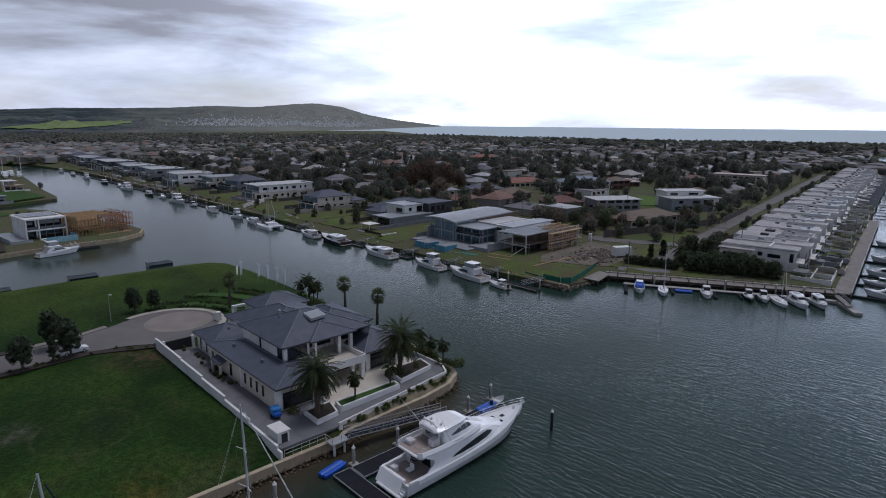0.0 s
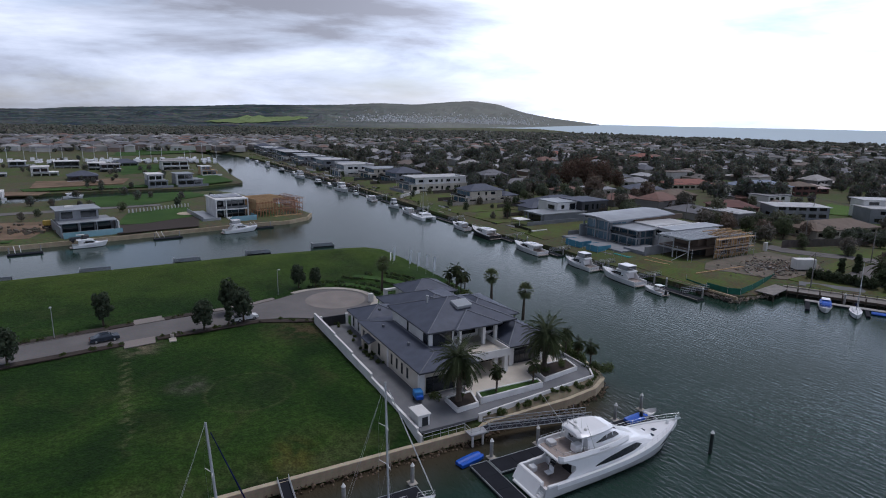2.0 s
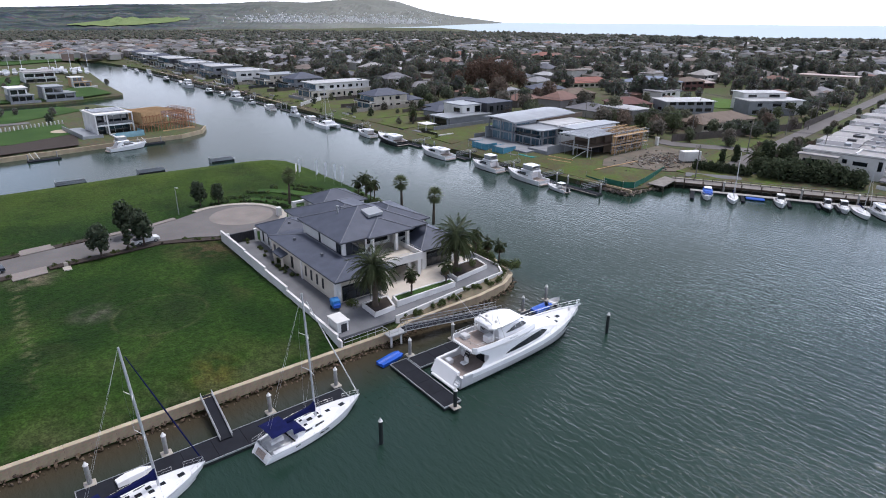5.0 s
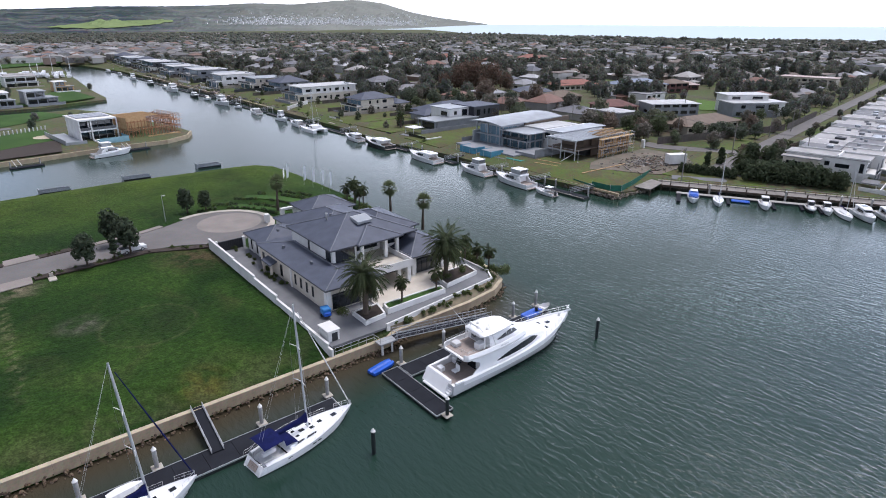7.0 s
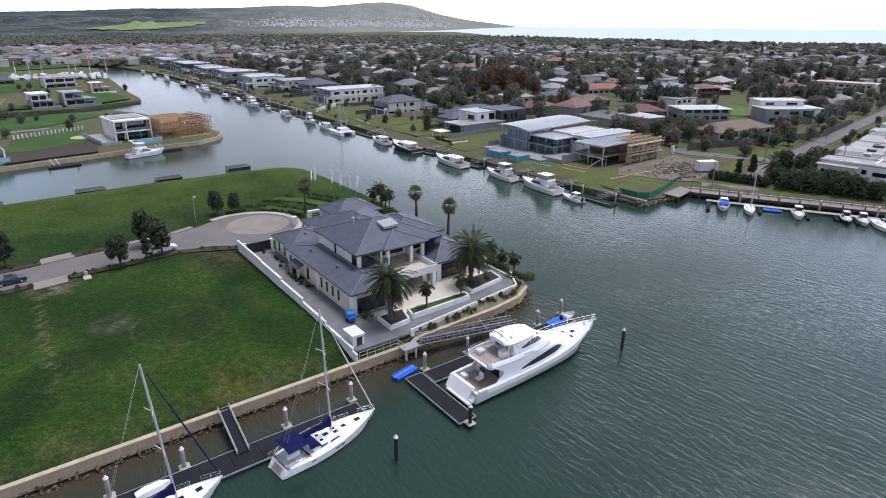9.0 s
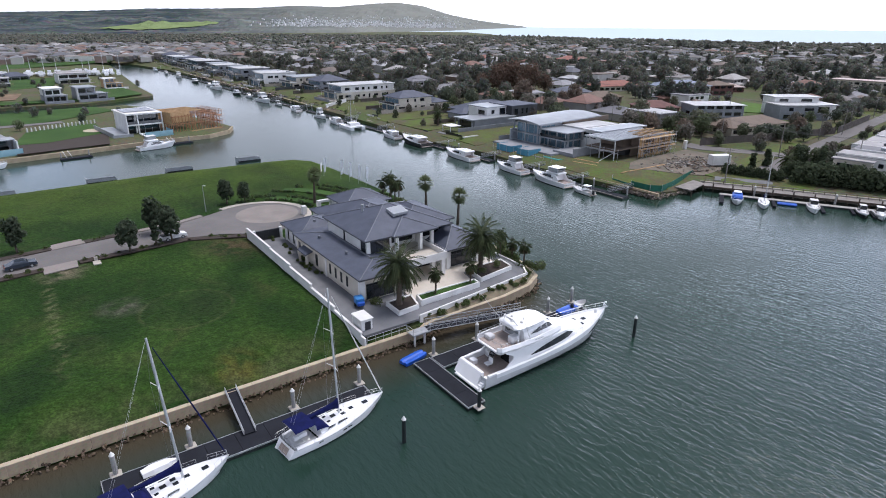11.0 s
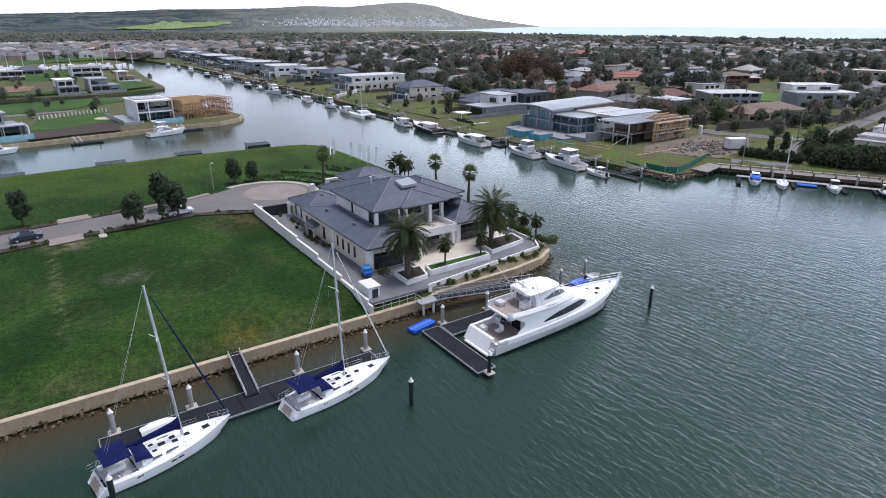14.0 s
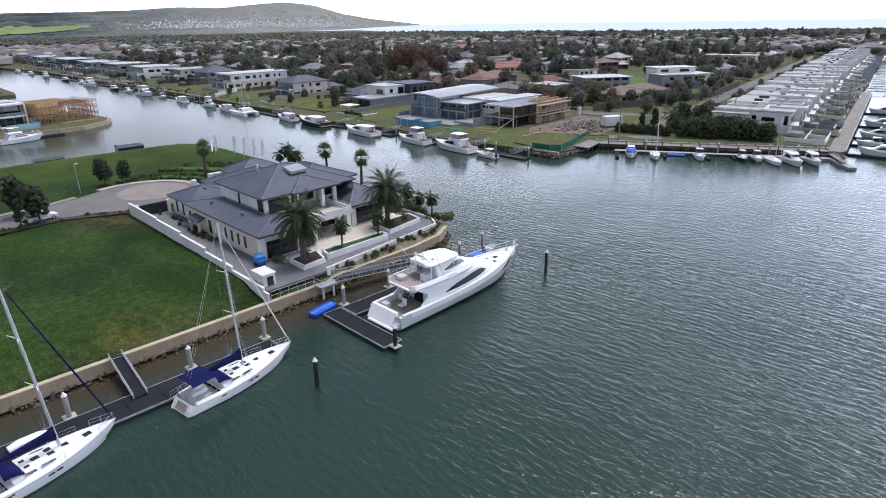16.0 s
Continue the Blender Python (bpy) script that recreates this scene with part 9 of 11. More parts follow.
def build_wharf():
    m = pose(47.5, 163.3, 0, 0, 0, -16.9)      # x along the front edge of the deck, y inland
    t = thing("wharf", m, "long grey timber wharf on dark piles with a post rail", "wharf")
    L = 56.5
    n = 24
    for i in range(n):
        part("deck_bay", box(B(), L * i / n + 0.02, L * (i + 1) / n - 0.02, 0, 3.6, 1.35, 1.6), "wharfwood", t)
    for i in range(n + 1):
        part("wharf_pile", tube(B(), (L * i / n, 0.1, -1.5), (L * i / n, 0.1, 2.35 if i % 2 else 1.4), 0.16, n=8), "bark", t)
        part("rail_post", box(B(), L * i / n - 0.07, L * i / n + 0.07, 3.4, 3.54, 1.6, 2.5), "bark", t)
    part("fascia", box(B(), 0, L, -0.12, 0.0, 1.1, 1.62), "bark", t)
    part("top_rail", box(B(), 0, L, 3.42, 3.52, 2.42, 2.54), "wharfwood", t)
    # retaining wall behind
    solid("wall_wharf", box(B(), -1, L + 1, 3.8, 4.3, -0.5, 1.9), "concrete", m, "concrete retaining wall behind the wharf", "sea wall", kind="structure")
    # corner timber deck
    c = thing("timber_deck", Matrix(), "pale timber corner deck on posts", "deck")
    p = [(39.5, 160.5), (43.0, 157.5), (48.5, 165.5), (46.2, 169.0)]
    part("deck_top", prism(B(), p, 1.45, 1.65), "wharfwood", c)
    for x, y in p:
        part("post", tube(B(), (x, y, -1.2), (x, y, 1.45), 0.18, n=8), "bark", c)
    rk = B()
    rng = random.Random(6)
    for i in range(240):
        f = rng.random()
        bmx = Vector((32, 154)).lerp(Vector((44, 165)), f)
        s = rng.uniform(0.22, 0.6)
        m2 = pose(bmx.x + rng.uniform(0, 1.8), bmx.y - rng.uniform(0, 1.8), rng.uniform(0, 0.7), rng.uniform(0, 360), rng.uniform(0, 360), 0) @ Matrix.Scale(s, 4)
        bmesh.ops.create_icosphere(rk, subdivisions=1, radius=0.6, matrix=m2)
    solid("corner_rocks", rk, "cornerrock", Matrix(), "grey-brown rock armour at the bank corner", "rocks", kind="stuff")
    # floating pontoon and finger berths, boats stern to the wharf
    f = thing("pontoon", m, "long pale-edged floating pontoon in front of the wharf", "dock", "wharf pontoons")
    part("float", box(B(), 4, 53, -3.4, -1.4, -0.3, 0.4), "blackpile", f)
    part("deck_panel", box(B(), 4.1, 52.9, -3.3, -1.5, 0.4, 0.5), "pile", f)
    for x, w, k in ((4.2, 1.0, 11), (16.2, 0.8, 9), (26.6, 0.8, 9.5), (33.0, 0.7, 8), (37.0, 0.7, 9), (47.8, 0.8, 9)):
        part("finger", box(B(), x, x + w, -k, -3.4, -0.3, 0.48), "deckgrey", f)
    for x in (12.2, 30.2, 42.5, 49.0):
        q = m @ Vector((x, -1.0, 0))
        mooring_pile(0, 0, top=2.9, base=False, world_xy=(q.x, q.y))
    berth = lambda x, dd=0.0, turn=0.0: m @ pose(x, -3.8 - dd, 0, 0, 0, -90 + turn)
    bb = cruiser(berth(8.2), 7.5, "small boat under a bright blue cover at the wharf", 2)
    part("cover", chamfer(box(B(), 0.4, 5.4, -1.2, 1.2, 1.0, 2.1), 0.4), "blue", bb, "bright blue fitted cover")
    small_sail(berth(14.2), 8.5, 12.5, "small white sloop at the wharf")
    jf = thing("jet_ski_dock", m @ pose(19.6, -4.9, 0.1), "blue moulded jet ski float at the wharf", "float", "blue floats")
    part("hull", chamfer(box(B(), -2.2, 2.2, -0.9, 0.9, 0, 0.4), 0.15), "blue", jf)
    cruiser(berth(25.0), 7.4, "small white hardtop boat at the wharf", 2)
    cruiser(berth(35.2), 6.0, "low dark inflatable boat at the wharf", 2, "boot")
    cruiser(berth(38.6), 6.5, "small white runabout at the wharf", 2)
    small_sail(berth(41.2, 1.0, 8), 9.0, 12.0, "small white sloop at the wharf")
    cruiser(berth(45.2, 0.4, 10), 9.6, "white motor cruiser at the wharf", 1)
    cruiser(berth(50.4, 0.0, 6), 8.2, "white motor cruiser at the wharf", 1)
    # outer arm at the corner, and the ramp down to it
    o = thing("pontoon", m, "floating breakwater arm at the wharf corner", "dock", "wharf pontoons")
    for p, q in (((52.0, -2.6), (56.4, -3.6)), ((56.4, -3.6), (57.6, -13.4))):
        dd = Vector((q[0] - p[0], q[1] - p[1], 0))
        part("arm", box(B(), 0, dd.length, -0.9, 0.9, -0.3, 0.6, m=pose(*p, 0, 0, 0, math.degrees(math.atan2(dd.y, dd.x)))), "pile", o)
    rp = thing("gangway", m, "grey ramp from the wharf corner to the breakwater arm", "gangway", "bank gangways")
    part("deck", box(B(), 56.2, 57.6, -9.6, 0.4, 1.0, 1.12), "wharfwood", rp)
    for x in (56.2, 57.6):
        rb = B()
        for z in (1.6, 2.1):
            tube(rb, (x, 0.4, z), (x, -9.6, z), 0.05, n=5)
        for k in range(6):
            tube(rb, (x, 0.4 - 2 * k, 1.1), (x, 0.4 - 2 * k, 2.1), 0.04, n=5)
        part("side_rail", rb, "alloy", rp)
    # canal-side boardwalk, then private jetties
    w = thing("boardwalk", row_pose(0, 0), "long pale canal boardwalk with tube rail", "boardwalk")
    for i in range(13):
        part("deck_bay", box(B(), -1 + 12 * i, 11 - 0.05 + 12 * i, -2.0, 2.0, 1.2, 1.45), "wharfwood", w)
        part("walk_pile", tube(B(), (-1 + 12 * i, -1.8, -1.5), (-1 + 12 * i, -1.8, 1.9), 0.14, n=7), "bark", w)
    for z in (1.9, 2.4):
        part("side_rail", tube(B(), (-1, -1.9, z), (155, -1.9, z), 0.05, n=5), "alloy", w)
    for i in range(40):
        part("rail_post", tube(B(), (-1 + 4 * i, -1.9, 1.45), (-1 + 4 * i, -1.9, 2.4), 0.05, n=4), "alloy", w)
    for i in range(24):
        jt = thing("jetty", row_pose(164 + 13.05 * i, 0), "dark private timber jetty on the row canal", "jetty", "row jetties")
        part("deck", box(B(), -1.1, 1.1, -7.5, 0.5, 1.0, 1.3), "rowroof_dark", jt)
        part("float", box(B(), -1.5, 2.5, -10.5, -7.3, -0.3, 0.6), "blackpile", jt)
    for i, (a_, b_, L_, st) in enumerate(((6, -15.5, 11.5, 1), (21, -9.5, 6.5, 2), (34, -13, 10, 0), (58, -14, 11, 1), (92, -13, 10, 1))):
        cruiser(row_pose(a_, b_, 0, 85), L_, "white motor boat berthed along the canal boardwalk", st, "gel", "canal boats")
        bf = thing("pontoon", row_pose(a_ - 3.2, -2, 0, -90), "narrow dark finger pontoon by the boardwalk", "dock", "canal fingers")
        part("float", box(B(), 0, 12, -0.6, 0.6, -0.3, 0.45), "deckgrey", bf)


def small_sail(m, L, top, label):
    y = thing("sailing_boat", m, label, "sailing boat", "small sailing boats")
    h, R = hull(y, L, L * 0.31, 1.2, 0.9, draft=0.4, fine=1.8, flare=0.86, transom=0.7, n=12)
    deck(y, R, 0, L, 0.02, "gel", 0.03)
    cabin(y, [(L * 0.35, 0.85, 0.7, 0.85, 1.4), (L * 0.55, 0.8, 0.6, 0.9, 1.4), (L * 0.72, 0.4, 0.25, 1.0, 1.15)])
    part("mast", tube(B(), (L * 0.55, 0, 1.2), (L * 0.53, 0, top), 0.08, 0.05, n=6), "mast", y)
    part("boom", tube(B(), (L * 0.54, 0, 2.0), (L * 0.15, 0, 2.0), 0.12, n=6), "navy", y)
    part("headsail", tube(B(), (L * 0.97, 0, 1.2), (L * 0.54, 0, top * 0.92), 0.06, 0.03, n=5), "white", y)
    return y


def build_townhouses():
    def unit(label, wide, wall, roof, seed, small=False):
        rng = random.Random(seed)
        h = thing("townhouse", Matrix(), label, "townhouse", "canal townhouses")
        part("wall", box(B(), 0.05, wide - 0.05, 13, 33, 1.0, 8.0), wall, h)
        part("party_wall", box(B(), -0.16, 0.16, 12.0, 33.4, 1.0, 8.6), "white", h)
        y0, y1 = 13 + rng.uniform(0, 2.5), 33.2
        ym = rng.uniform(19, 24)
        part("roof", box(B(), 0.12, wide - 0.12, y0 - 0.8, ym, 8.0, 8.22), roof, h)
        part("rear_roof", box(B(), 0.12, wide - 0.12, ym, y1, 8.0, 8.55), "rowroof" if roof != "rowroof" else "rowroof_dark", h)
        part("parapet", box(B(), 0.12, wide - 0.12, y0 - 1.0, y0 - 0.8, 7.8, 8.42), "white", h)
        part("roof_box", box(B(), wide * 0.3, wide * 0.3 + rng.uniform(1, 2.4), ym + 2, ym + rng.uniform(3.2, 5), 8.55, 9.2), rng.choice(["greyclad", "metalroof", "darkclad"]), h)
        part("roof_duct", box(B(), wide * 0.65, wide * 0.65 + 0.7, ym - 3.5, ym - 2.6, 8.22, 8.8), "metalroof", h)
        part("balcony", box(B(), 0.12, wide - 0.12, 10.6, 13, 4.6, 4.85), "white", h)
        part("balustrade", box(B(), 0.3, wide - 0.3, 10.6, 10.68, 4.85, 5.8), "glass", h)
        for z, hh in ((1.7, 2.5), (5.1, 2.4)):
            plain_window(h, Matrix(((1, 0, 0, 0.7), (0, -1, 0, 13), (0, 0, 1, z), (0, 0, 0, 1))), wide - 1.4, hh)
        for k in range(2):
            plain_window(h, Matrix(((-1, 0, 0, wide - 1.0 - 3.4 * k), (0, 1, 0, 33), (0, 0, 1, 5.2), (0, 0, 0, 1))), 2.4, 1.5)
        if small:
            part("court_paving", box(B(), 0.1, wide - 0.1, 2.4, 13, 1.4, 2.3), "rowroof_dark", h)
            part("court_wall", box(B(), -0.1, 0.1, 2.4, 12, 1.4, 3.4), "palegrey", h)
            part("shade_roof", box(B(), 0.8, wide * 0.7, 6.6, 10.5, 4.0, 4.2), "rowroof", h)
            return h
        # front court: walls, planting and paving
        part("court_wall", box(B(), -0.1, 0.1, 3.2, 12, 1.4, 2.9), rng.choice(["white", "concrete", "greyclad"]), h)
        part("front_wall", box(B(), 0.1, wide - 0.1, 3.0, 3.2, 1.4, 2.4), rng.choice(["white", "concrete", "darkclad"]), h)
        part("court_paving", box(B(), 0.1, wide - 0.1, 3.2, 13, 1.4, 1.62), rng.choice(["paving", "rowroof_dark", "bed", "paving"]), h)
        part("shade_roof", box(B(), 0.8, wide * 0.6, 8.6, 10.5, 4.0, 4.15), rng.choice(["rowroof_dark", "darkclad", "rowroof"]), h)
        for x in (0.9, wide * 0.6 - 0.3):
            part("post", box(B(), x, x + 0.16, 8.7, 8.86, 1.5, 4.0), "white", h)
        hb = B()
        for q in range(5):
            leaf_cluster(hb, Vector((1.2 + 0.8 * q, 5.0 + rng.uniform(-0.4, 0.4), rng.uniform(1.9, 2.4))), rng.uniform(0.6, 1.0), 26, rng, 0.26)
        part("court_planting", hb, "hedge", h, "dark green court shrubs")
        return h
    kinds = [unit("white two-storey canal townhouse with grey flat roof", 8.6, "white", "rowroof", 1), unit("pale canal townhouse with stepped flat roof", 8.6, "cream", "rowroof_dark", 2),
             unit("pale grey canal townhouse with flat roof", 8.6, "white", "rowroof_dark", 3), unit("white canal townhouse with pale metal roof", 8.6, "white", "metalroof", 4),
             unit("grey canal townhouse with dark flat roof", 8.6, "greyclad", "rowroof_dark", 5)]
    plain = [unit("pale canal townhouse with flat roof far along the row", 8.6, "white", "rowroof", 6, True), unit("grey canal townhouse with dark flat roof far along the row", 8.6, "greyclad", "rowroof_dark", 7, True)]
    rng = random.Random(3)
    for i in range(51):
        m = row_pose(21.4 + 8.7 * i, -1.2 + 2.0 * (i % 2) + rng.uniform(-0.8, 0.8), rng.choice([-0.4, 0.0, 0.4]))
        if i < 5:
            kinds[(i * 2) % 5].matrix_basis = m
        elif i < 22:
            copy_thing(kinds[rng.choice([0, 1, 2, 3, 0, 3])], m)
        elif i < 24:
            plain[i - 22].matrix_basis = m
        else:
            copy_thing(plain[rng.choice([0, 1, 1])], m)
    e = thing("house", row_pose(12.5, 0), "white end townhouse with windowed side wall and flat roof", "house")
    part("wall", box(B(), 0, 8.0, 13, 33, 1.0, 8.3), "white", e)
    part("roof", box(B(), -0.3, 8.2, 12.6, 33.4, 8.3, 8.55), "rowroof", e)
    part("parapet", box(B(), -0.3, -0.1, 12.6, 33.4, 8.55, 8.9), "white", e)
    part("parapet", box(B(), 0.0, 8.4, 20, 20.4, 8.55, 9.2), "white", e)
    part("side_wing", box(B(), -3.0, 0, 24, 33, 1.0, 7.6), "cream", e)
    part("wing_roof", box(B(), -3.5, -0.32, 23.5, 33.5, 7.6, 7.9), "rowroof", e)
    part("garage", box(B(), -5.5, -3.0, 30, 38, 1.0, 5.0), "greyclad", e)
    part("garage_roof", box(B(), -5.8, -3.02, 29.7, 38.3, 5.0, 5.3), "rowroof", e)
    part("court_paving", box(B(), -7.5, 7.8, 3.4, 12.9, 1.4, 1.66), "paving", e)
    for y_ in (3.2, 8.0):
        part("court_wall", box(B(), -7.5, 7.8, y_, y_ + 0.2, 1.4, 3.0), "white", e)
    for x_ in (-7.7, 0.0):
        part("court_wall", box(B(), x_, x_ + 0.2, 3.2, 12.9, 1.4, 3.0), "white", e)
    part("balcony", box(B(), 0.2, 8.0, 10.4, 13.0, 4.9, 5.15), "white", e)
    part("balcony_screen", box(B(), 0.2, 8.0, 10.4, 10.5, 5.15, 6.1), "glass", e)
    for x_ in (0.3, 7.6):
        part("post", box(B(), x_, x_ + 0.25, 10.5, 10.75, 1.5, 8.3), "greyclad", e)
    part("court_pergola", box(B(), -6.5, -1.0, 9.0, 12.8, 3.8, 4.0), "rowroof_dark", e)
    for x_ in (-6.4, -1.3):
        part("post", box(B(), x_, x_ + 0.2, 9.1, 9.3, 1.5, 3.8), "white", e)
    for a, z, w, hh in ((21.8, 6.0, 1.2, 1.2), (17.0, 5.8, 3.4, 1.1), (13.6, 5.0, 1.0, 2.6), (22, 2.6, 1.2, 1.2), (18, 2.6, 2.5, 1.0)):
        plain_window(e, Matrix(((0, -1, 0, 0), (-1, 0, 0, a + w), (0, 0, 1, z), (0, 0, 0, 1))), w, hh)
    plain_window(e, Matrix(((0, -1, 0, -3.0), (-1, 0, 0, 32.0), (0, 0, 1, 5.0), (0, 0, 0, 1))), 6.0, 1.6)
    plain_window(e, Matrix(((1, 0, 0, 0.8), (0, -1, 0, 13), (0, 0, 1, 5.2), (0, 0, 0, 1))), 6.5, 2.2)


build_glass_house()
build_bank_houses()
build_bank_docks()
build_wharf()
build_townhouses()


# ---------- canal island and far lots ----------
ISLE_FIT = Matrix.Translation((4.0, 0, 0)) @ Matrix.Diagonal((0.81, 1, 1, 1))      # the narrow corner lot


def build_island():
    # white house with roof panels
    h = thing("house", pose(-149.0, 201.2, 0, 0, 0, 50) @ ISLE_FIT, "white two-storey island house with open balconies and roof panels", "house", "island houses")
    # x along the shore, y inland
    part("wall", box(B(), 0.4, 15.2, 3.0, 17, 1.4, 9.0), "white", h)
    part("roof", box(B(), -0.2, 15.8, -0.2, 17.4, 9.0, 9.5), "white", h)
    part("floor_slab", box(B(), -0.2, 15.8, -0.2, 3.0, 5.1, 5.6), "white", h)
    for x in (-0.2, 4.6, 15.3):
        part("column", box(B(), x, x + 0.5, -0.2, 0.4, 1.3, 9.0), "white", h)
    part("side_fin", box(B(), -0.2, 0.2, 0.4, 8, 1.3, 9.0), "white", h)
    for x, w in ((0.9, 3.6), (5.2, 3.2), (8.5, 3.2), (11.8, 3.2)):
        for z in (1.9, 5.9):
            plain_window(h, Matrix(((1, 0, 0, x), (0, -1, 0, 3.0), (0, 0, 1, z), (0, 0, 0, 1))), w, 2.7)
    part("balustrade", box(B(), 0.4, 15.2, -0.1, -0.05, 5.6, 6.6), "glass", h)
    for i in range(4):
        for j in range(3):
            part("solar_panel", box(B(), 0.9 + 3.5 * i, 4.2 + 3.5 * i, 4.5 + 3.6 * j, 7.9 + 3.6 * j, 9.62, 9.74), "solar", h)
    pl = thing("pool", pose(-149.0, 201.2, 0, 0, 0, 50) @ ISLE_FIT, "raised pool with a pale blue glass fence by the island shore", "pool")
    part("pool_wall", box(B(), 4.2, 16.2, -8.6, -1.4, 1.2, 2.4), "white", pl)
    part("pool_water", box(B(), 4.6, 15.8, -8.3, -3.0, 2.4, 2.44), "poolwater", pl)
    part("pool_fence", box(B(), 4.2, 16.2, -8.72, -8.64, 1.5, 3.7), "poolglass", pl)
    part("pool_fence", box(B(), 16.2, 16.28, -8.64, -1.4, 1.5, 3.7), "poolglass", pl)
    part("side_court", box(B(), -7.5, -0.4, -3.0, 20, 1.4, 2.5), "metalroof", pl)
    part("court_wall", box(B(), -7.8, -7.5, -4.5, 22, 1.4, 3.6), "metalroof", pl)
    part("court_wall", box(B(), -7.5, 0.6, -4.5, -4.2, 1.4, 3.0), "metalroof", pl)
    # orange timber frame house
    o = thing("timber_frame_house", pose(-131.5, 216, 0, 0, 0, 58), "half-built house of raw orange timber framing and scaffold", "house", "island houses")
    rng = random.Random(12)
    part("slab", box(B(), -4, 15, 0, 16, 1.3, 1.8), "concrete", o)
    for k in range(15):
        x = -3.5 + k * 1.3
        part("stud", box(B(), x - 0.08, x + 0.08, 0.4, 0.6, 1.8, 7.4), "orangewood", o)
        part("stud", box(B(), x - 0.08, x + 0.08, 15.4, 15.6, 1.8, 8.4), "orangewood", o)
        part("rafter", box(B(), x - 0.08, x + 0.08, 0.2, 15.8, 7.4 + 0.05 * k, 7.65 + 0.05 * k), "orangewood", o)
    for k in range(12):
        y = 0.5 + k * 1.35
        for x in (-3.6, 14.6, 5.4):
            part("stud", box(B(), x - 0.1, x + 0.1, y - 0.08, y + 0.08, 1.8, 7.8), "orangewood", o)
    for z in (4.5, 7.3):
        part("plate", box(B(), -3.7, 14.8, 0.35, 0.65, z, z + 0.25), "orangewood", o)
        part("plate", box(B(), -3.7, -3.4, 0.5, 15.5, z, z + 0.25), "orangewood", o)
        part("plate", box(B(), 14.4, 14.7, 0.5, 15.5, z, z + 0.25), "orangewood", o)
    part("ply_wall", box(B(), -3.5, 5.2, 6, 6.2, 4.7, 8.0), "timber", o)
    part("ply_wall", box(B(), -3.3, -3.1, 1, 15, 4.8, 8.2), "timber", o)
    part("ply_floor", box(B(), -3.5, 6.0, 5.5, 15.5, 4.55, 4.75), "timber", o)
    part("fence", box(B(), 2, 15, -2.6, -2.5, 1.3, 2.3), "timber", o)
    sc = thing("scaffold", pose(-131.5, 216, 0, 0, 0, 58), "orange and red scaffold rails round the half-built house", "scaffold")
    for k in range(9):
        b = B()
        tube(b, (15.8, 0.5 + k * 2.0, 1.4), (15.8, 0.5 + k * 2.0, 8.8), 0.07, n=5)
        tube(b, (17.2, 0.5 + k * 2.0, 1.4), (17.2, 0.5 + k * 2.0, 8.8), 0.07, n=5)
        part("standard", b, "orangewood", sc)
    for z in (3.6, 4.6, 5.8, 6.8, 8.0, 8.7):
        b = B()
        for x in (15.8, 17.2):
            tube(b, (x, 0.3, z), (x, 16.8, z), 0.06, n=5)
        tube(b, (6.0, -1.2, z), (17.2, -1.2, z), 0.06, n=5)
        part("ledger", b, "rust" if z < 5 else "orangewood", sc)
    for z in (4.0, 6.2):
        part("plank", box(B(), 15.8, 17.2, 0.3, 16.8, z, z + 0.12), "orangewood", sc)
    # messy top hamper of the unfinished frame
    for k in range(46):
        x0, y0, z0 = rng.uniform(-3.5, 15), rng.uniform(0, 15), rng.uniform(2, 8.3)
        L, az = rng.uniform(2.5, 6.5), rng.choice([0, 90, 0, 90, 45])
        part("brace", box(B(), 0, L, -0.09, 0.09, -0.09, 0.09, m=pose(x0, y0, z0, 0, rng.choice([0, 0, -38, 38, 90]), az)), rng.choice(["orangewood", "orangewood", "timber", "rust"]), o)
    part("ply_wall", box(B(), -3.6, 4.0, 1.0, 1.2, 5.4, 9.0), "timber", o)
    part("ply_wall", box(B(), -3.7, -3.5, 1.0, 12, 5.0, 9.0), "timber", o)
    part("ply_wall", box(B(), 0.0, 7.0, 9.0, 9.2, 5.0, 9.4), "timber", o)
    for k in range(9):
        part("roof_truss", box(B(), -3.6, 9.0, 1.2 + 1.4 * k, 1.36 + 1.4 * k, 9.0, 9.3), "timber", o)
    # grey house with pool
    g = thing("house", pose(-173.6, 158.2, 0, 0, 0, 55), "grey two-storey island house with broad glass front and pale pool", "house", "island houses")
    part("wall", box(B(), 0, 16.5, 3.5, 15, 1.4, 5.4), "greyclad", g)
    part("upper_wall", box(B(), 0.6, 12.5, 6.0, 16, 5.4, 9.2), "greyclad", g)
    part("roof", chamfer(box(B(), -0.6, 13.2, 4.6, 16.8, 9.2, 9.55), 0.05), "metalroof", g)
    part("terrace_roof", chamfer(box(B(), -0.6, 17.2, 0.2, 5.8, 5.4, 5.75), 0.05), "metalroof", g)
    part("roof_box", box(B(), 3, 5.5, 10, 12.5, 9.55, 10.1), "white", g)
    for x, w in ((1.2, 3.4), (7.0, 4.8)):
        plain_window(g, Matrix(((1, 0, 0, x), (0, -1, 0, 6.0), (0, 0, 1, 6.4), (0, 0, 0, 1))), w, 2.3)
    for x, w in ((0.8, 4.6), (5.8, 4.6), (10.8, 4.8)):
        plain_window(g, Matrix(((1, 0, 0, x), (0, -1, 0, 3.5), (0, 0, 1, 1.9), (0, 0, 0, 1))), w, 3.0)
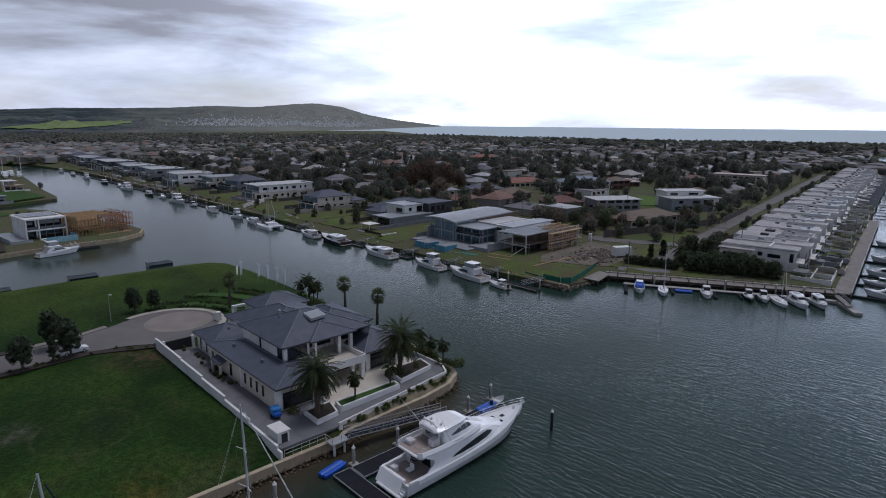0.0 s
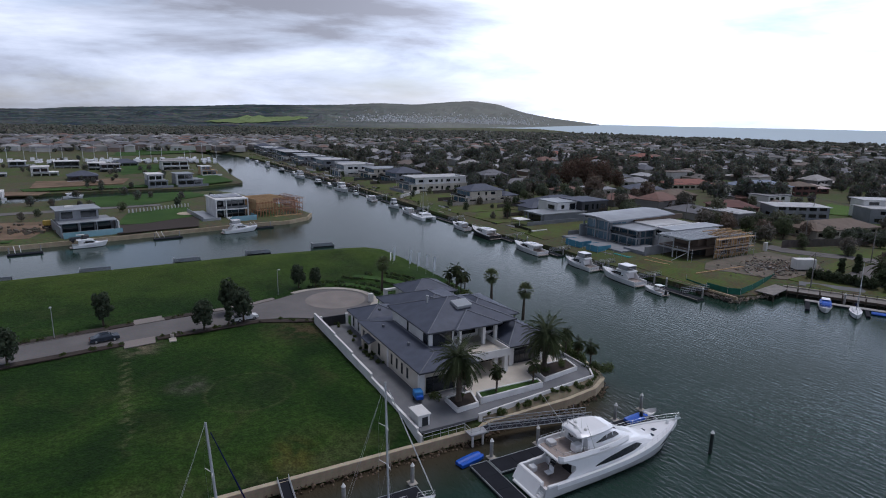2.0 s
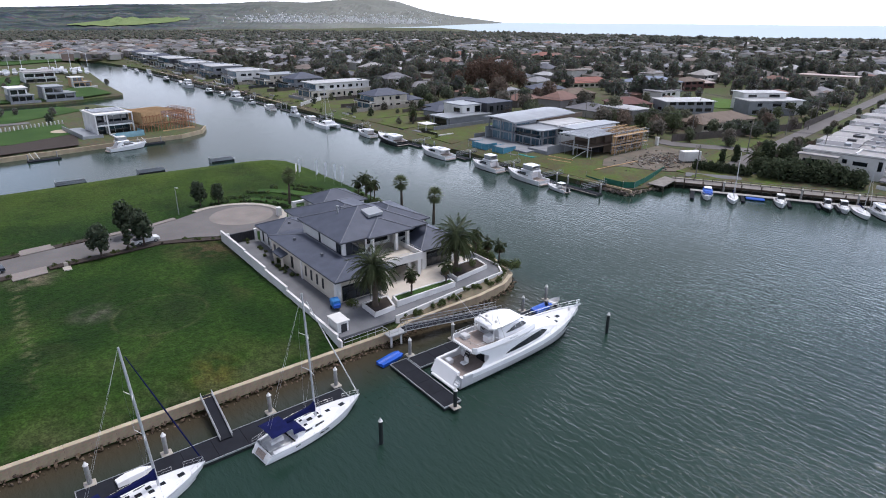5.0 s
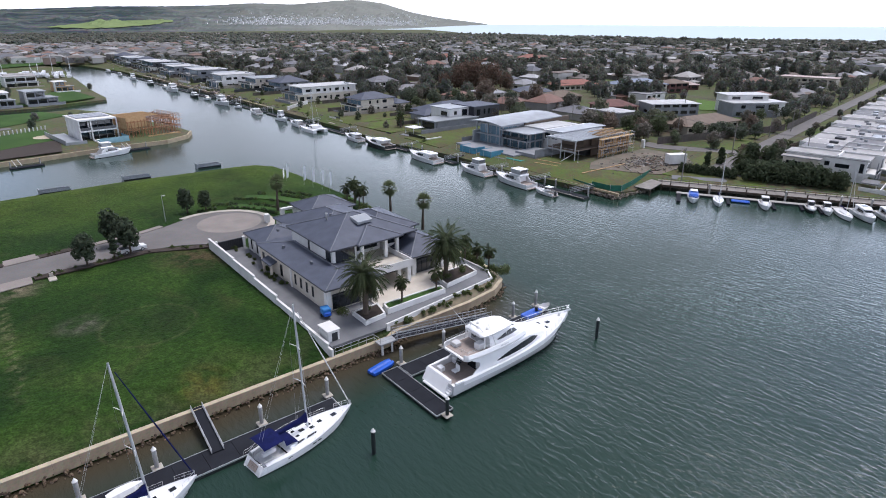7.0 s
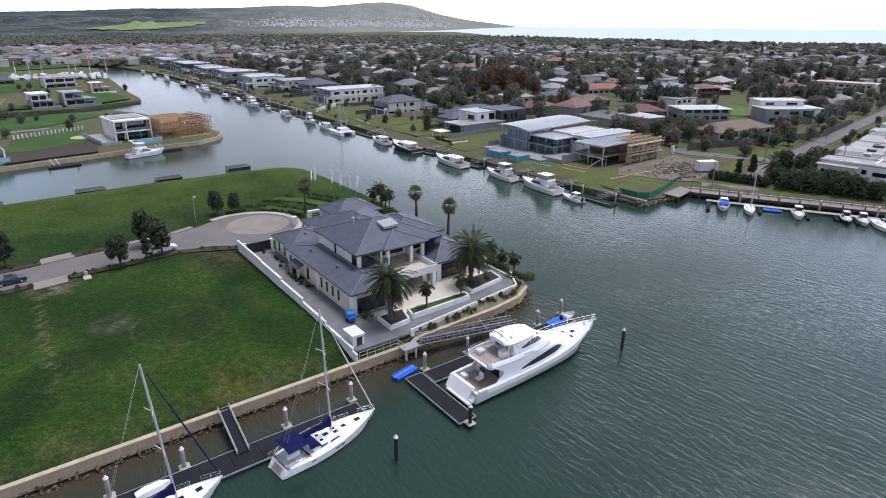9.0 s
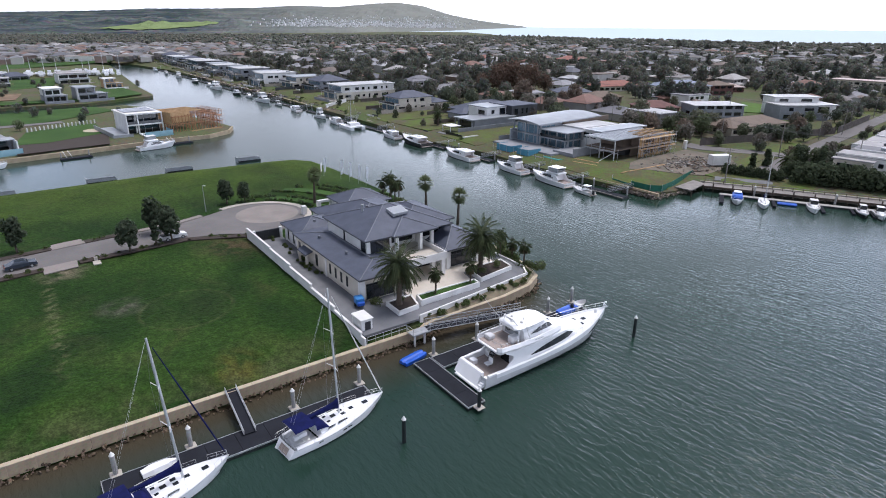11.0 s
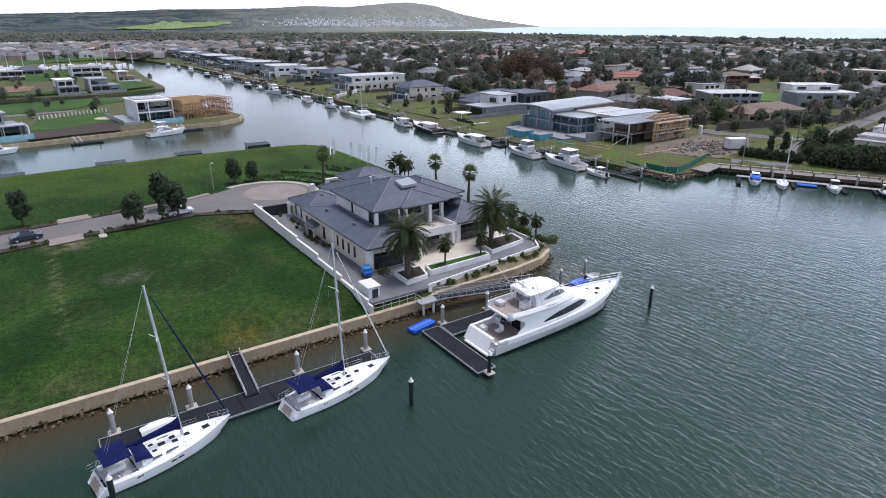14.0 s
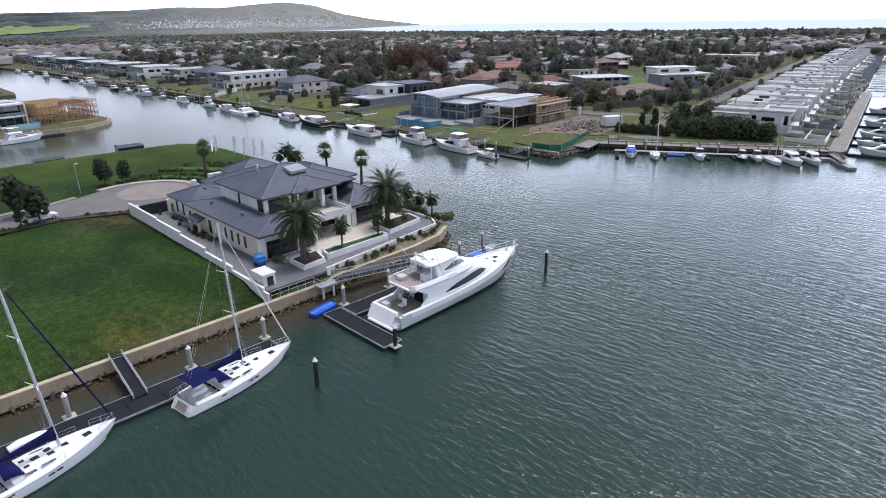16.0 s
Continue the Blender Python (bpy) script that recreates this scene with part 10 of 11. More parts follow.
    for x in (5.5, 10.6, 16.6):
        part("column", box(B(), x, x + 0.25, 0.4, 0.65, 1.3, 5.4), "metalroof", g)
    part("wing_wall", box(B(), -0.9, -0.5, -5.0, 15, 1.3, 5.2), "metalroof", g)
    part("wing_wall", box(B(), 17.0, 17.4, -1.0, 8, 1.3, 5.2), "white", g)
    p = thing("pool", pose(-173.6, 158.2, 0, 0, 0, 55), "long pale pool terrace with glass fence", "pool")
    part("pool_wall", box(B(), -0.4, 17.2, -6.4, 0.0, 1.2, 2.6), "metalroof", p)
    part("pool_water", box(B(), 0.6, 16.4, -5.6, -2.6, 2.6, 2.64), "poolpale", p)
    part("pool_fence", box(B(), -0.4, 17.2, -6.5, -6.42, 1.6, 3.6), "poolglass", p)
    tr = thing("parked_ute", pose(-160.5, 152.2, 1.7, 0, 0, 55), "dark tradesman's vehicle with a loaded tray", "vehicle")
    part("tray", box(B(), -2.6, 0.8, -0.9, 0.9, 0.7, 1.5), "boot", tr)
    part("cab", chamfer(box(B(), 0.9, 2.9, -0.9, 0.9, 0.5, 2.1), 0.2), "darkclad", tr)
    part("load", box(B(), -0.6, 1.6, -0.5, 0.5, 2.1, 2.3), "white", tr)
    for x in (-1.7, 2.1):
        for y in (-0.85, 0.85):
            part("wheel", tube(B(), (x, y - 0.12, 0.38), (x, y + 0.12, 0.38), 0.38, n=12), "tyre", tr)
    ex = thing("excavator", pose(-188, 166.5, 2.1, 0, 0, 30), "small yellow excavator on the bare lot", "excavator")
    part("cab", chamfer(box(B(), -1.6, 0.8, -0.9, 0.9, 0.9, 2.7), 0.15), "yellow", ex)
    for y in (-1.0, 1.0):
        part("track", chamfer(box(B(), -1.8, 1.8, y - 0.3, y + 0.3, 0, 0.8), 0.25), "tyre", ex)
    bm = B()
    tube(bm, (0.6, 0, 1.4), (3.0, 0, 3.2), 0.2, n=6)
    tube(bm, (3.0, 0, 3.2), (4.4, 0, 1.0), 0.16, n=6)
    part("boom", bm, "yellow", ex)
    part("bucket", chamfer(box(B(), 4.0, 4.9, -0.45, 0.45, 0.3, 1.1), 0.15), "yellow", ex)
    db = B()
    for k in range(240):
        q = rng.choice([(-198, 158, 14), (-205, 150, 12), (-186, 160, 8), (-270, 224, 12), (-284, 222, 10), (-256, 262, 10)])
        px, py, sz = q[0] + rng.gauss(0, q[2] * 0.5), q[1] + rng.gauss(0, q[2] * 0.4), rng.uniform(0.15, 0.9)
        if inside(px, py, ISLE) or inside(px, py, MAIN):
            box(db, -sz, sz, -sz * 0.5, sz * 0.5, -0.3, sz * 0.7, m=pose(px, py, 2.3, rng.uniform(-15, 15), rng.uniform(-15, 15), rng.uniform(0, 180)))
    solid("lot_debris", db, "rubble", Matrix(), "heaps of earth and building waste on bare lots", "rubble", kind="stuff")
    for k in range(18):
        f = k / 17
        solid("fence_post", chamfer(box(B(), -0.2, 0.2, -0.2, 0.2, 0, 1.7), 0.03), "white", pose(-187 + 10 * f, 203 + 24 * f, 1.8, 0, 0, 66), "white garden fence pier on the island lot", "fence post", "island fence posts")
    # dark lawn lot with round sand patch, fence posts
    solid("lawn_lot", strip(B(), [(-171.7, 179.2), (-164.4, 185), (-157.8, 206.9), (-176, 226), (-181, 224), (-186.9, 202)], 2.02, 0.1), "grass", Matrix(), "mown dark lawn lot between the island houses", "lawn", kind="structure")
    solid("mulch_lot", strip(B(), [(-158, 165.5), (-150, 177), (-142, 187.5), (-153, 202), (-157.5, 206), (-164, 184.5), (-171, 178.5)], 2.06, 0.1), "mulch", Matrix(), "dark mulched bank above the island shore", "earth", kind="structure")
    solid("sand_patch", strip(B(), arc(-165, 211, 4.2, 0, 345, 24), 2.1, 0.1), "sand", Matrix(), "round pale sand patch on the lawn", "earth", kind="structure")
    solid("bare_lot", strip(B(), [(-208, 125), (-178, 150), (-190, 172), (-198, 178), (-232, 150)], 2.04, 0.1), "soil", Matrix(), "bare brown earth building lot", "earth", kind="structure")
    solid("shore_lawn", strip(B(), [(-240, 90), (-178, 143), (-181, 148), (-245, 96)], 1.95, 0.1), "grass", Matrix(), "green shore lawn of the island", "lawn", kind="structure")
    solid("back_lawn", strip(B(), [(-240, 232), (-210, 212), (-198, 224), (-193, 264), (-212, 272), (-229, 252)], 2.04, 0.1), "grass", Matrix(), "green lawn along the back canal", "lawn", kind="structure")
    solid("island_street", strip(B(), [(-236, 168), (-190, 226), (-194, 229), (-242, 173)], 2.0, 0.1), "asphalt", Matrix(), "grey island street", "road", kind="structure")
    # sea wall of the island
    b = B()
    pts = [(-330, 20), (-174, 142), (-161.5, 158.5), (-147, 178), (-131, 200.5), (-119.5, 213), (-117, 224), (-120, 233)]
    for (x0, y0), (x1, y1) in zip(pts, pts[1:]):
        d = Vector((x1 - x0, y1 - y0, 0))
        box(b, -0.1, d.length + 0.1, -0.3, 0.3, -0.2, 1.5, m=pose(x0, y0, 0, 0, 0, math.degrees(math.atan2(d.y, d.x))))
    solid("wall_island", b, "tanwall", Matrix(), "low tan sea wall round the island", "sea wall", kind="structure")
    # berths and boats
    for x, y, a in ((-166.5, 138.5, 50), (-143.5, 172.5, 50), (-124.6, 201.0, 50), (-190, 118, 45)):
        t = thing("pontoon", pose(x, y, 0, 0, 0, a), "small dark floating berth with white ramp by the island", "dock", "island berths")
        part("float", box(B(), -4.5, 4.5, -1.2, 1.2, -0.3, 0.45), "deckgrey", t)
        for xx in (-2.5, -1.0):
            part("ramp_rail", tube(B(), (xx, 1.0, 0.5), (xx - 0.3, 5.0, 2.0), 0.09, n=5), "white", t)
        for xx in (-4, 4):
            part("pile", tube(B(), (xx, 1.4, -1), (xx, 1.4, 2.2), 0.2, n=7), "pile", t)
    cruiser(pose(-131.5, 187.0, 0, 0, 0, 52), 12.5, "white flybridge cruiser off the island sea wall", 0)
    cruiser(pose(-160.5, 149.5, 0, 0, 0, 50), 10.0, "white sports cruiser off the island sea wall", 1)
    cruiser(pose(-258, 238, 0, 0, 0, 48), 9.0, "small white cruiser in the back canal", 1)
    cruiser(pose(-270, 206, 0, 0, 0, 48), 9.0, "small pale blue boat in the back canal", 2)
    # floating pens along the back of the peninsula
    for x, y in ((-145.9, 112.2), (-131.0, 128.5), (-115.5, 146.1), (-101.9, 161.8), (-88.0, 178.4)):
        t = thing("pontoon", pose(x, y, 0, 0, 0, 43), "low grey floating berth against the grass bank", "dock", "bank berths")
        part("float", box(B(), -3.6, 3.6, -1.3, 1.3, -0.3, 0.5), "deckgrey", t)
        for yy in (-1.25, 1.15):
            part("rail", box(B(), -3.6, 3.6, yy, yy + 0.12, 0.5, 1.0), "metalroof", t)
        part("end_panel", box(B(), -3.7, -3.5, -1.3, 1.3, -0.1, 1.5), "metalroof", t)


def build_north_lots():
    """Houses, lawns and marina masts beyond the back canal."""
    solid("north_lawn", strip(B(), [(-281, 237), (-264, 256), (-247, 274), (-230, 291), (-237, 299), (-256, 281), (-274, 263), (-292, 244)], 2.6, 0.3), "grass", Matrix(), "green shore lawn beyond the back canal", "lawn", kind="structure")
    solid("north_point_lawn", strip(B(), [(-224, 300), (-219, 324), (-225, 330), (-262, 362), (-258, 340), (-236, 305)], 2.6, 0.3), "grass", Matrix(), "green lawn on the canal point", "lawn", kind="structure")
    solid("marina_lawn", strip(B(), [(-700, 330), (-430, 440), (-410, 560), (-440, 620), (-520, 560), (-720, 400)], 3.6, 0.3), "grass", Matrix(), "broad green field beside the marina", "lawn", kind="structure")
    solid("north_soil", strip(B(), [(-288, 246), (-264, 284), (-284, 312), (-315, 274)], 2.9, 0.3), "soil", Matrix(), "bare brown building lot", "earth", kind="structure")
    solid("north_soil", strip(B(), [(-288, 212), (-262, 228), (-268, 240), (-298, 226)], 2.75, 0.3), "soil", Matrix(), "churned brown building lot by the back canal", "earth", kind="structure")
    solid("north_field", strip(B(), [(-299, 308), (-296, 350), (-336, 405), (-350, 361)], 3.3, 0.3), "grass", Matrix(), "green vacant lots beyond the back canal", "lawn", kind="structure")
    rng = random.Random(52)
    for i, (x, y, a, w, d, wall, top) in enumerate(((-243, 280, 50, 10, 13, "greyclad", 8.8), (-233, 291, 52, 14, 13, "greyclad", 8.6), (-300, 282, 50, 15, 12, "darkclad", 5.6), (-335, 289, 48, 14, 12, "white", 8.8), (-353, 272, 48, 12, 12, "greyclad", 8.4), (-303, 364, 50, 18, 13, "white", 8.8),
                                                  (-258, 347, 52, 10, 9, "timber", 8.0), (-338, 334, 45, 13, 12, "greyclad", 8.2), (-322, 328, 45, 12, 12, "darkclad", 8.2), (-362, 330, 50, 15, 13, "white", 8.6), (-390, 320, 48, 15, 13, "greyclad", 8.2), (-276, 206, 46, 12, 12, "white", 8.6), (-318, 384, 50, 16, 12, "cream", 8.2), (-352, 372, 50, 16, 12, "greyclad", 5.6), (-410, 290, 46, 14, 12, "cream", 8.2), (-380, 268, 46, 13, 11, "white", 8.0))):
        h = thing("house", pose(x, y, 0, 0, 0, a), "modern flat-roofed house on a canal lot beyond the island", "house", "north houses")
        zm = 5.4
        part("wall", box(B(), 0, w, 0, d, 2.0, zm), wall, h)
        x1 = w * rng.choice([0.65, 0.8, 1.0])
        if top > 6:
            part("upper_wall", box(B(), 0.2, x1 - 0.2, 1.6, d, zm, top), rng.choice(["white", "greyclad", wall, "darkclad"]) if wall != "timber" else "timber", h)
            part("roof", box(B(), -0.4, x1 + 0.4, 0.2, d + 0.4, top, top + 0.32), rng.choice(["metalroof", "rowroof", "white"]), h)
            part("balcony", box(B(), -0.2, w + 0.2, -0.9, 1.6, zm - 0.1, zm + 0.2), rng.choice(["white", "metalroof"]), h)
            part("fin", box(B(), -0.3, 0.1, -0.9, 2.2, 2.0, top), rng.choice(["white", wall]), h)
            n = 2 if x1 < 11 else 3
            for k in range(n):
                plain_window(h, Matrix(((1, 0, 0, 0.8 + k * (x1 - 1.2) / n), (0, -1, 0, 1.6), (0, 0, 1, zm + 0.6), (0, 0, 0, 1))), (x1 - 1.2) / n - 0.5, 2.0)
        else:
            q = B()
            hip(q, -0.7, w + 0.7, -0.7, d + 0.7, zm + 0.15, 0.4, 0.2)
            part("roof", q, "slate", h)
        for k in range(3):
            plain_window(h, Matrix(((1, 0, 0, 0.7 + k * (w - 1.0) / 3), (0, -1, 0, 0), (0, 0, 1, 2.5), (0, 0, 0, 1))), (w - 1.0) / 3 - 0.5, 2.3)
        part("garden_wall", box(B(), -1, w + 2, -4.2, -4.0, 1.8, 3.2), rng.choice(["concrete", "greyclad", "white"]), h)
    # boats and sheds of the marina, too far to pick apart
    mb = B()
    for i in range(120):
        f = rng.random()
        bx, by = -520 + 205 * f + rng.gauss(0, 3), 292 + 150 * f + rng.gauss(0, 7)
        L = rng.uniform(7, 13)
        m = pose(bx, by, 3.2, 0, 0, rng.choice([130, 310]) + rng.uniform(-5, 5))
        v = [mb.verts.new(m @ Vector(p)) for p in ((-L / 2, -1.6, 1.4), (L / 3, -1.4, 1.5), (L / 2, 0, 1.7), (L / 3, 1.4, 1.5), (-L / 2, 1.6, 1.4), (-L / 2, -1.2, 0), (L / 2.4, 0, 0), (-L / 2, 1.2, 0))]
        for q in ((0, 1, 2, 3, 4), (0, 5, 6, 2, 1), (2, 6, 7, 4, 3), (4, 7, 5, 0)):
            mb.faces.new([v[j] for j in q])
        box(mb, -L * 0.25, L * 0.12, -1.1, 1.1, 1.4, 2.6 + (i % 3) * 0.6, m=m)
    solid("marina_fleet", mb, "gel", Matrix(), "rows of white boats in the far marina", "boats", kind="stuff")
    rng = random.Random(14)
    for i in range(26):
        f = i / 25
        x, y = -520 + 205 * f + rng.uniform(-4, 4), 296 + 150 * f + rng.uniform(-4, 4)
        t = thing("marina_mast", pose(x, y, 3.0), "tall pale yacht mast standing in the marina", "mast", "marina masts")
        part("pole", tube(B(), (0, 0, 0), (0, 0, rng.uniform(11, 16)), 0.22, 0.14, n=5), "mast", t)
        part("spreader", tube(B(), (-0.7, 0, 8), (0.7, 0, 8), 0.08, n=4), "mast", t)


# ---------- suburb ----------
def house_kind(seed):
    rng = random.Random(seed)
    h = thing("house", Matrix(), "single-storey suburban house with a hipped roof among trees", "house", "suburb houses")
    w, d, z = rng.uniform(13, 19), rng.uniform(9, 13), rng.uniform(2.6, 3.0)
    two = seed % 4 == 1
    if two:
        z = 5.4
        h["label"] = "two-storey suburban house with a low roof among trees"
    part("wall", box(B(), -w / 2, w / 2, -d / 2, d / 2, -0.6, z), "wallmix", h)
    r = B()
    flat = seed % 6 == 3
    if flat:
        box(r, -w / 2 - 0.5, w / 2 + 0.5, -d / 2 - 0.5, d / 2 + 0.5, z, z + 0.35)
        h["label"] = "pale flat-roofed suburban house among trees"
    else:
        hip(r, -w / 2 - 0.6, w / 2 + 0.6, -d / 2 - 0.6, d / 2 + 0.6, z + 0.15, rng.uniform(0.34, 0.46), 0.2)
    part("roof", r, "roofmix", h)
    wx = rng.uniform(4, 7)
    part("wing", box(B(), -w / 2 + 0.6, -w / 2 + 0.6 + wx, -d / 2 - 3.6, -d / 2 + 0.2, -0.6, min(z, 2.7)), "wallmix", h)
    r = B()
    hip(r, -w / 2 + 0.1, -w / 2 + 1.1 + wx, -d / 2 - 4.1, -d / 2 + 3.0, min(z, 2.7) + 0.1, 0.36, 0.2)
    part("wing_roof", r, "roofmix", h)
    for k in range(3):
        part("window", box(B(), -w / 2 + wx + 1.5 + k * 2.6, -w / 2 + wx + 3.3 + k * 2.6, -d / 2 - 0.05, -d / 2, 0.8, 2.1), "glass", h)
        if two:
            part("window", box(B(), -w / 2 + 1.2 + k * 4, -w / 2 + 3.6 + k * 4, -d / 2 - 0.05, -d / 2, 3.5, 4.8), "glass", h)
    part("window", box(B(), w / 2, w / 2 + 0.05, -1.5, 1.0, 0.8, 2.0), "glass", h)
    return h


def town_z(x, y):
    """Height of the low suburb ground."""
    p = np.array([[x, y]])
    d = edge_distance(p, MAIN)
    return float(1.3 + 1.2 * smooth(d / 10)[0] + 2.0 * smooth((d - 20) / 120)[0] + 0.12 * math.sin(x * 0.11) * math.sin(y * 0.13)), float(d[0])


def build_named_suburb():
    """Houses that stand out behind the bank."""
    def low(x, y, a, w, d, z, roof, label, wall="wallmix", pitch=0.35, flat=False):
        g, _ = town_z(x, y)
        h = thing("house", pose(x, y, g, 0, 0, a), label, "house", "suburb houses")
        part("wall", box(B(), -w / 2, w / 2, -d / 2, d / 2, -0.6, z), wall, h)
        r = B()
        if flat:
            box(r, -w / 2 - 1, w / 2 + 1, -d / 2 - 1, d / 2 + 1, z, z + 0.4)
        else:
            hip(r, -w / 2 - 0.8, w / 2 + 0.8, -d / 2 - 0.8, d / 2 + 0.8, z + 0.1, pitch, 0.2)
        part("roof", r, roof, h)
        n = int(w / 4)
        for k in range(n):
            part("window", box(B(), -w / 2 + 1 + k * (w - 1) / n, -w / 2 + 1 + k * (w - 1) / n + (w - 1) / n - 1.2, -d / 2 - 0.05, -d / 2, 0.8, 2.2), "glass", h)
            if z > 4:
                part("window", box(B(), -w / 2 + 1 + k * (w - 1) / n, -w / 2 + 1 + k * (w - 1) / n + (w - 1) / n - 1.2, -d / 2 - 0.05, -d / 2, 3.7, 5.0), "glass", h)
        part("window", box(B(), w / 2, w / 2 + 0.05, -2, 1.5, 0.9, 2.1), "glass", h)
        part("window", box(B(), -w / 2 - 0.05, -w / 2, -2, 1.5, 0.9, 2.1), "glass", h)
    low(82, 285, 12, 22, 14, 5.2, "whiteroof", "large dark-walled house with a broad white low hip roof", "greyclad", 0.10)
    low(84, 247, 36, 32, 13, 3.0, "brownroof", "low brick house with a wide brown tiled roof", "cream", 0.36)
    low(85, 363, 24, 30, 17, 5.4, "blueroof", "two-storey house with blue-grey roofs", "cream", 0.3)
    low(108, 372, 24, 14, 12, 5.4, "brownroof", "brown-roofed house beside a blue-roofed one", "maroonroof", 0.3)
    low(58, 289, 10, 18, 13, 2.8, "maroonroof", "low house with a dull maroon roof", "maroonroof", 0.34)
    low(118, 391, 12, 19, 12, 2.8, "pinkroof", "low red-brick house with a faded pink roof", "maroonroof", 0.3)
    low(51, 381, 28, 28, 12, 3.0, "redroof", "low house with a red-orange tiled roof", "cream", 0.4)
    low(24, 342, 14, 19, 13, 3.0, "slate", "low house with a dark tiled hip roof", "cream", 0.36)
    low(37, 321, 30, 18, 12, 3.0, "brownroof", "low house with a dull brown tiled roof", "brownroof", 0.36)
    low(40, 623, 12, 21, 15, 5.0, "redroof", "two-storey house with a red tiled roof", "cream", 0.4)
    low(-46, 646, 36, 30, 15, 3.6, "redroof", "long house with red tiled roofs", "cream", 0.4)
    low(212, 424, -38, 32, 11, 6.0, "pinkroof", "long cream two-storey house with flat roof", "cream", flat=True)
    # cube house: grey lower block with white upper volumes
    g, _ = town_z(121, 289)
    h = thing("house", pose(121, 289, g, 0, 0, 10), "grey and white cube house with stacked flat-roofed volumes", "house", "suburb houses")
    part("wall", box(B(), -13, 4, -6, 6, -0.6, 6.0), "greyclad", h)
    part("roof", box(B(), -13.4, 4.4, -6.4, 6.4, 6.0, 6.3), "whiteroof", h)
    part("upper_wall", box(B(), -10, 10, 4, 14, -0.6, 8.4), "white", h)
    part("upper_roof", box(B(), -10.8, 10.8, 3.2, 14.6, 8.4, 8.75), "whiteroof", h)
    part("side_wall", box(B(), 4, 14, -3, 8, -0.6, 5.8), "white", h)
    part("side_roof", box(B(), 3.6, 15, -3.8, 8.4, 5.8, 6.15), "whiteroof", h)
    part("base_wall", box(B(), 3, 9, -6, -3, -0.6, 2.8), "greyclad", h)
    for x, y, z, w, hh in ((-11, -6.05, 0.6, 3, 1.6), (-5, -6.05, -0.2, 3, 2.6), (-9, -6.05, 3.8, 2, 1.4), (-2, -6.05, 3.8, 4, 1.4), (6, -3.05, 3.6, 5, 1.5), (-8, 3.95, 6.6, 4, 1.2), (2, 3.95, 6.6, 5, 1.2)):
        part("window", box(B(), x, x + w, y, y + 0.06, z, z + hh), "glass", h)
    drape("park_lawn", [(98, 300), (114, 296), (128, 325), (112, 337)], "brightlawn", "bright green lawn between suburb houses", "lawn")
    drape("lane", [bank(27, 56), bank(21, 56), bank(2, 66), bank(-14, 72), bank(-22, 74), bank(-24, 80), bank(-12, 79), bank(4, 72), bank(22, 63), bank(29, 63)], "asphalt", "grey lane behind the building plot", "road", 0.2)
    for b0, b1, nm, mat, label, cat in ((45, 50.5, "back_street", "asphalt", "grey street behind the canal townhouses", "road"), (53.5, 58, "back_verge", "slopelawn", "green verge beside the back street", "lawn")):
        ln = [row_pose(-14 + 40 * k, b0).translation for k in range(12)] + [row_pose(-14 + 40 * k, b1).translation for k in reversed(range(12))]
        drape(nm, [(p.x, p.y) for p in ln], mat, label, cat, 0.2, 8.0)
    drape("wharf_lawn", [(53, 167.5), (74, 161.0), (77, 166.5), (57, 180)], "slopelawn", "green lawn behind the wharf", "lawn", 0.2)
    drape("wharf_path", [(52, 169.5), (66, 166.0), (72, 170.5), (71, 172.5), (65, 168.5), (52.6, 172)], "paving", "grey path behind the wharf", "path", 0.24)
    fp = [(58.6, 212), (95.2, 231.4), (118, 247), (150, 288)]
    fb = B()
    for (x0, y0), (x1, y1) in zip(fp, fp[1:]):
        d = Vector((x1 - x0, y1 - y0, 0))
        for k in range(int(d.length / 2.4)):
            box(fb, 0.03, 2.37, -0.05, 0.05, 3.4, 5.9 + 0.08 * (k % 2), m=pose(x0, y0, 0, 0, 0, math.degrees(math.atan2(d.y, d.x))) @ pose(2.4 * k, 0, 0))
    solid("garden_fence", fb, "fencewood", Matrix(), "long weathered paling fence behind the lane", "fence", kind="structure")
    # big reddish trees and the garden palms
    rng = random.Random(41)
    red = [tree_meshes(360 + i, 15, 7.0, "autumn", 26, 44, 0.5, trunk_share=0.2) for i in range(2)]
    for i, (x, y, s) in enumerate(((-18, 362, 1.0), (-8, 366, 1.2), (2, 368, 1.05), (-14, 372, 1.1), (-26, 360, 0.7), (10, 366, 0.7), (-4, 356, 0.6))):
        plant_tree(red[i % 2], pose(x, y, town_z(x, y)[0] - 0.1, 0, 0, 70 * i), "tall reddish-brown tree in winter leaf", "red trees", s)
    date_palm(pose(-36, 243, ground_z(14) - 0.2), 5.5, 3.2, "garden date palm on the far bank lawn", 71, 34)
    date_palm(pose(73.5, 178.5, 2.5), 3.6, 3.8, "broad date palm behind the wharf", 72, 40)
    hb = [tree_meshes(370 + i, 4.6, 2.6, "hedge", 14, 44, 0.34, trunk_share=0.1) for i in range(3)]
    pts = [(72.5 + 1.75 * k + rng.uniform(-0.6, 0.6), 167.6 - 0.56 * k + rng.uniform(-0.5, 0.5), rng.uniform(0.85, 1.1)) for k in range(13)]
    pts += [(71.5 + 1.75 * k + rng.uniform(-0.6, 0.6), 171.5 - 0.56 * k + rng.uniform(-0.5, 0.5), rng.uniform(0.9, 1.2)) for k in range(11)]
    pts += [(56.5 + 1.7 * k, 172.4 - 0.9 * k + 2.8, 0.62) for k in range(8)]
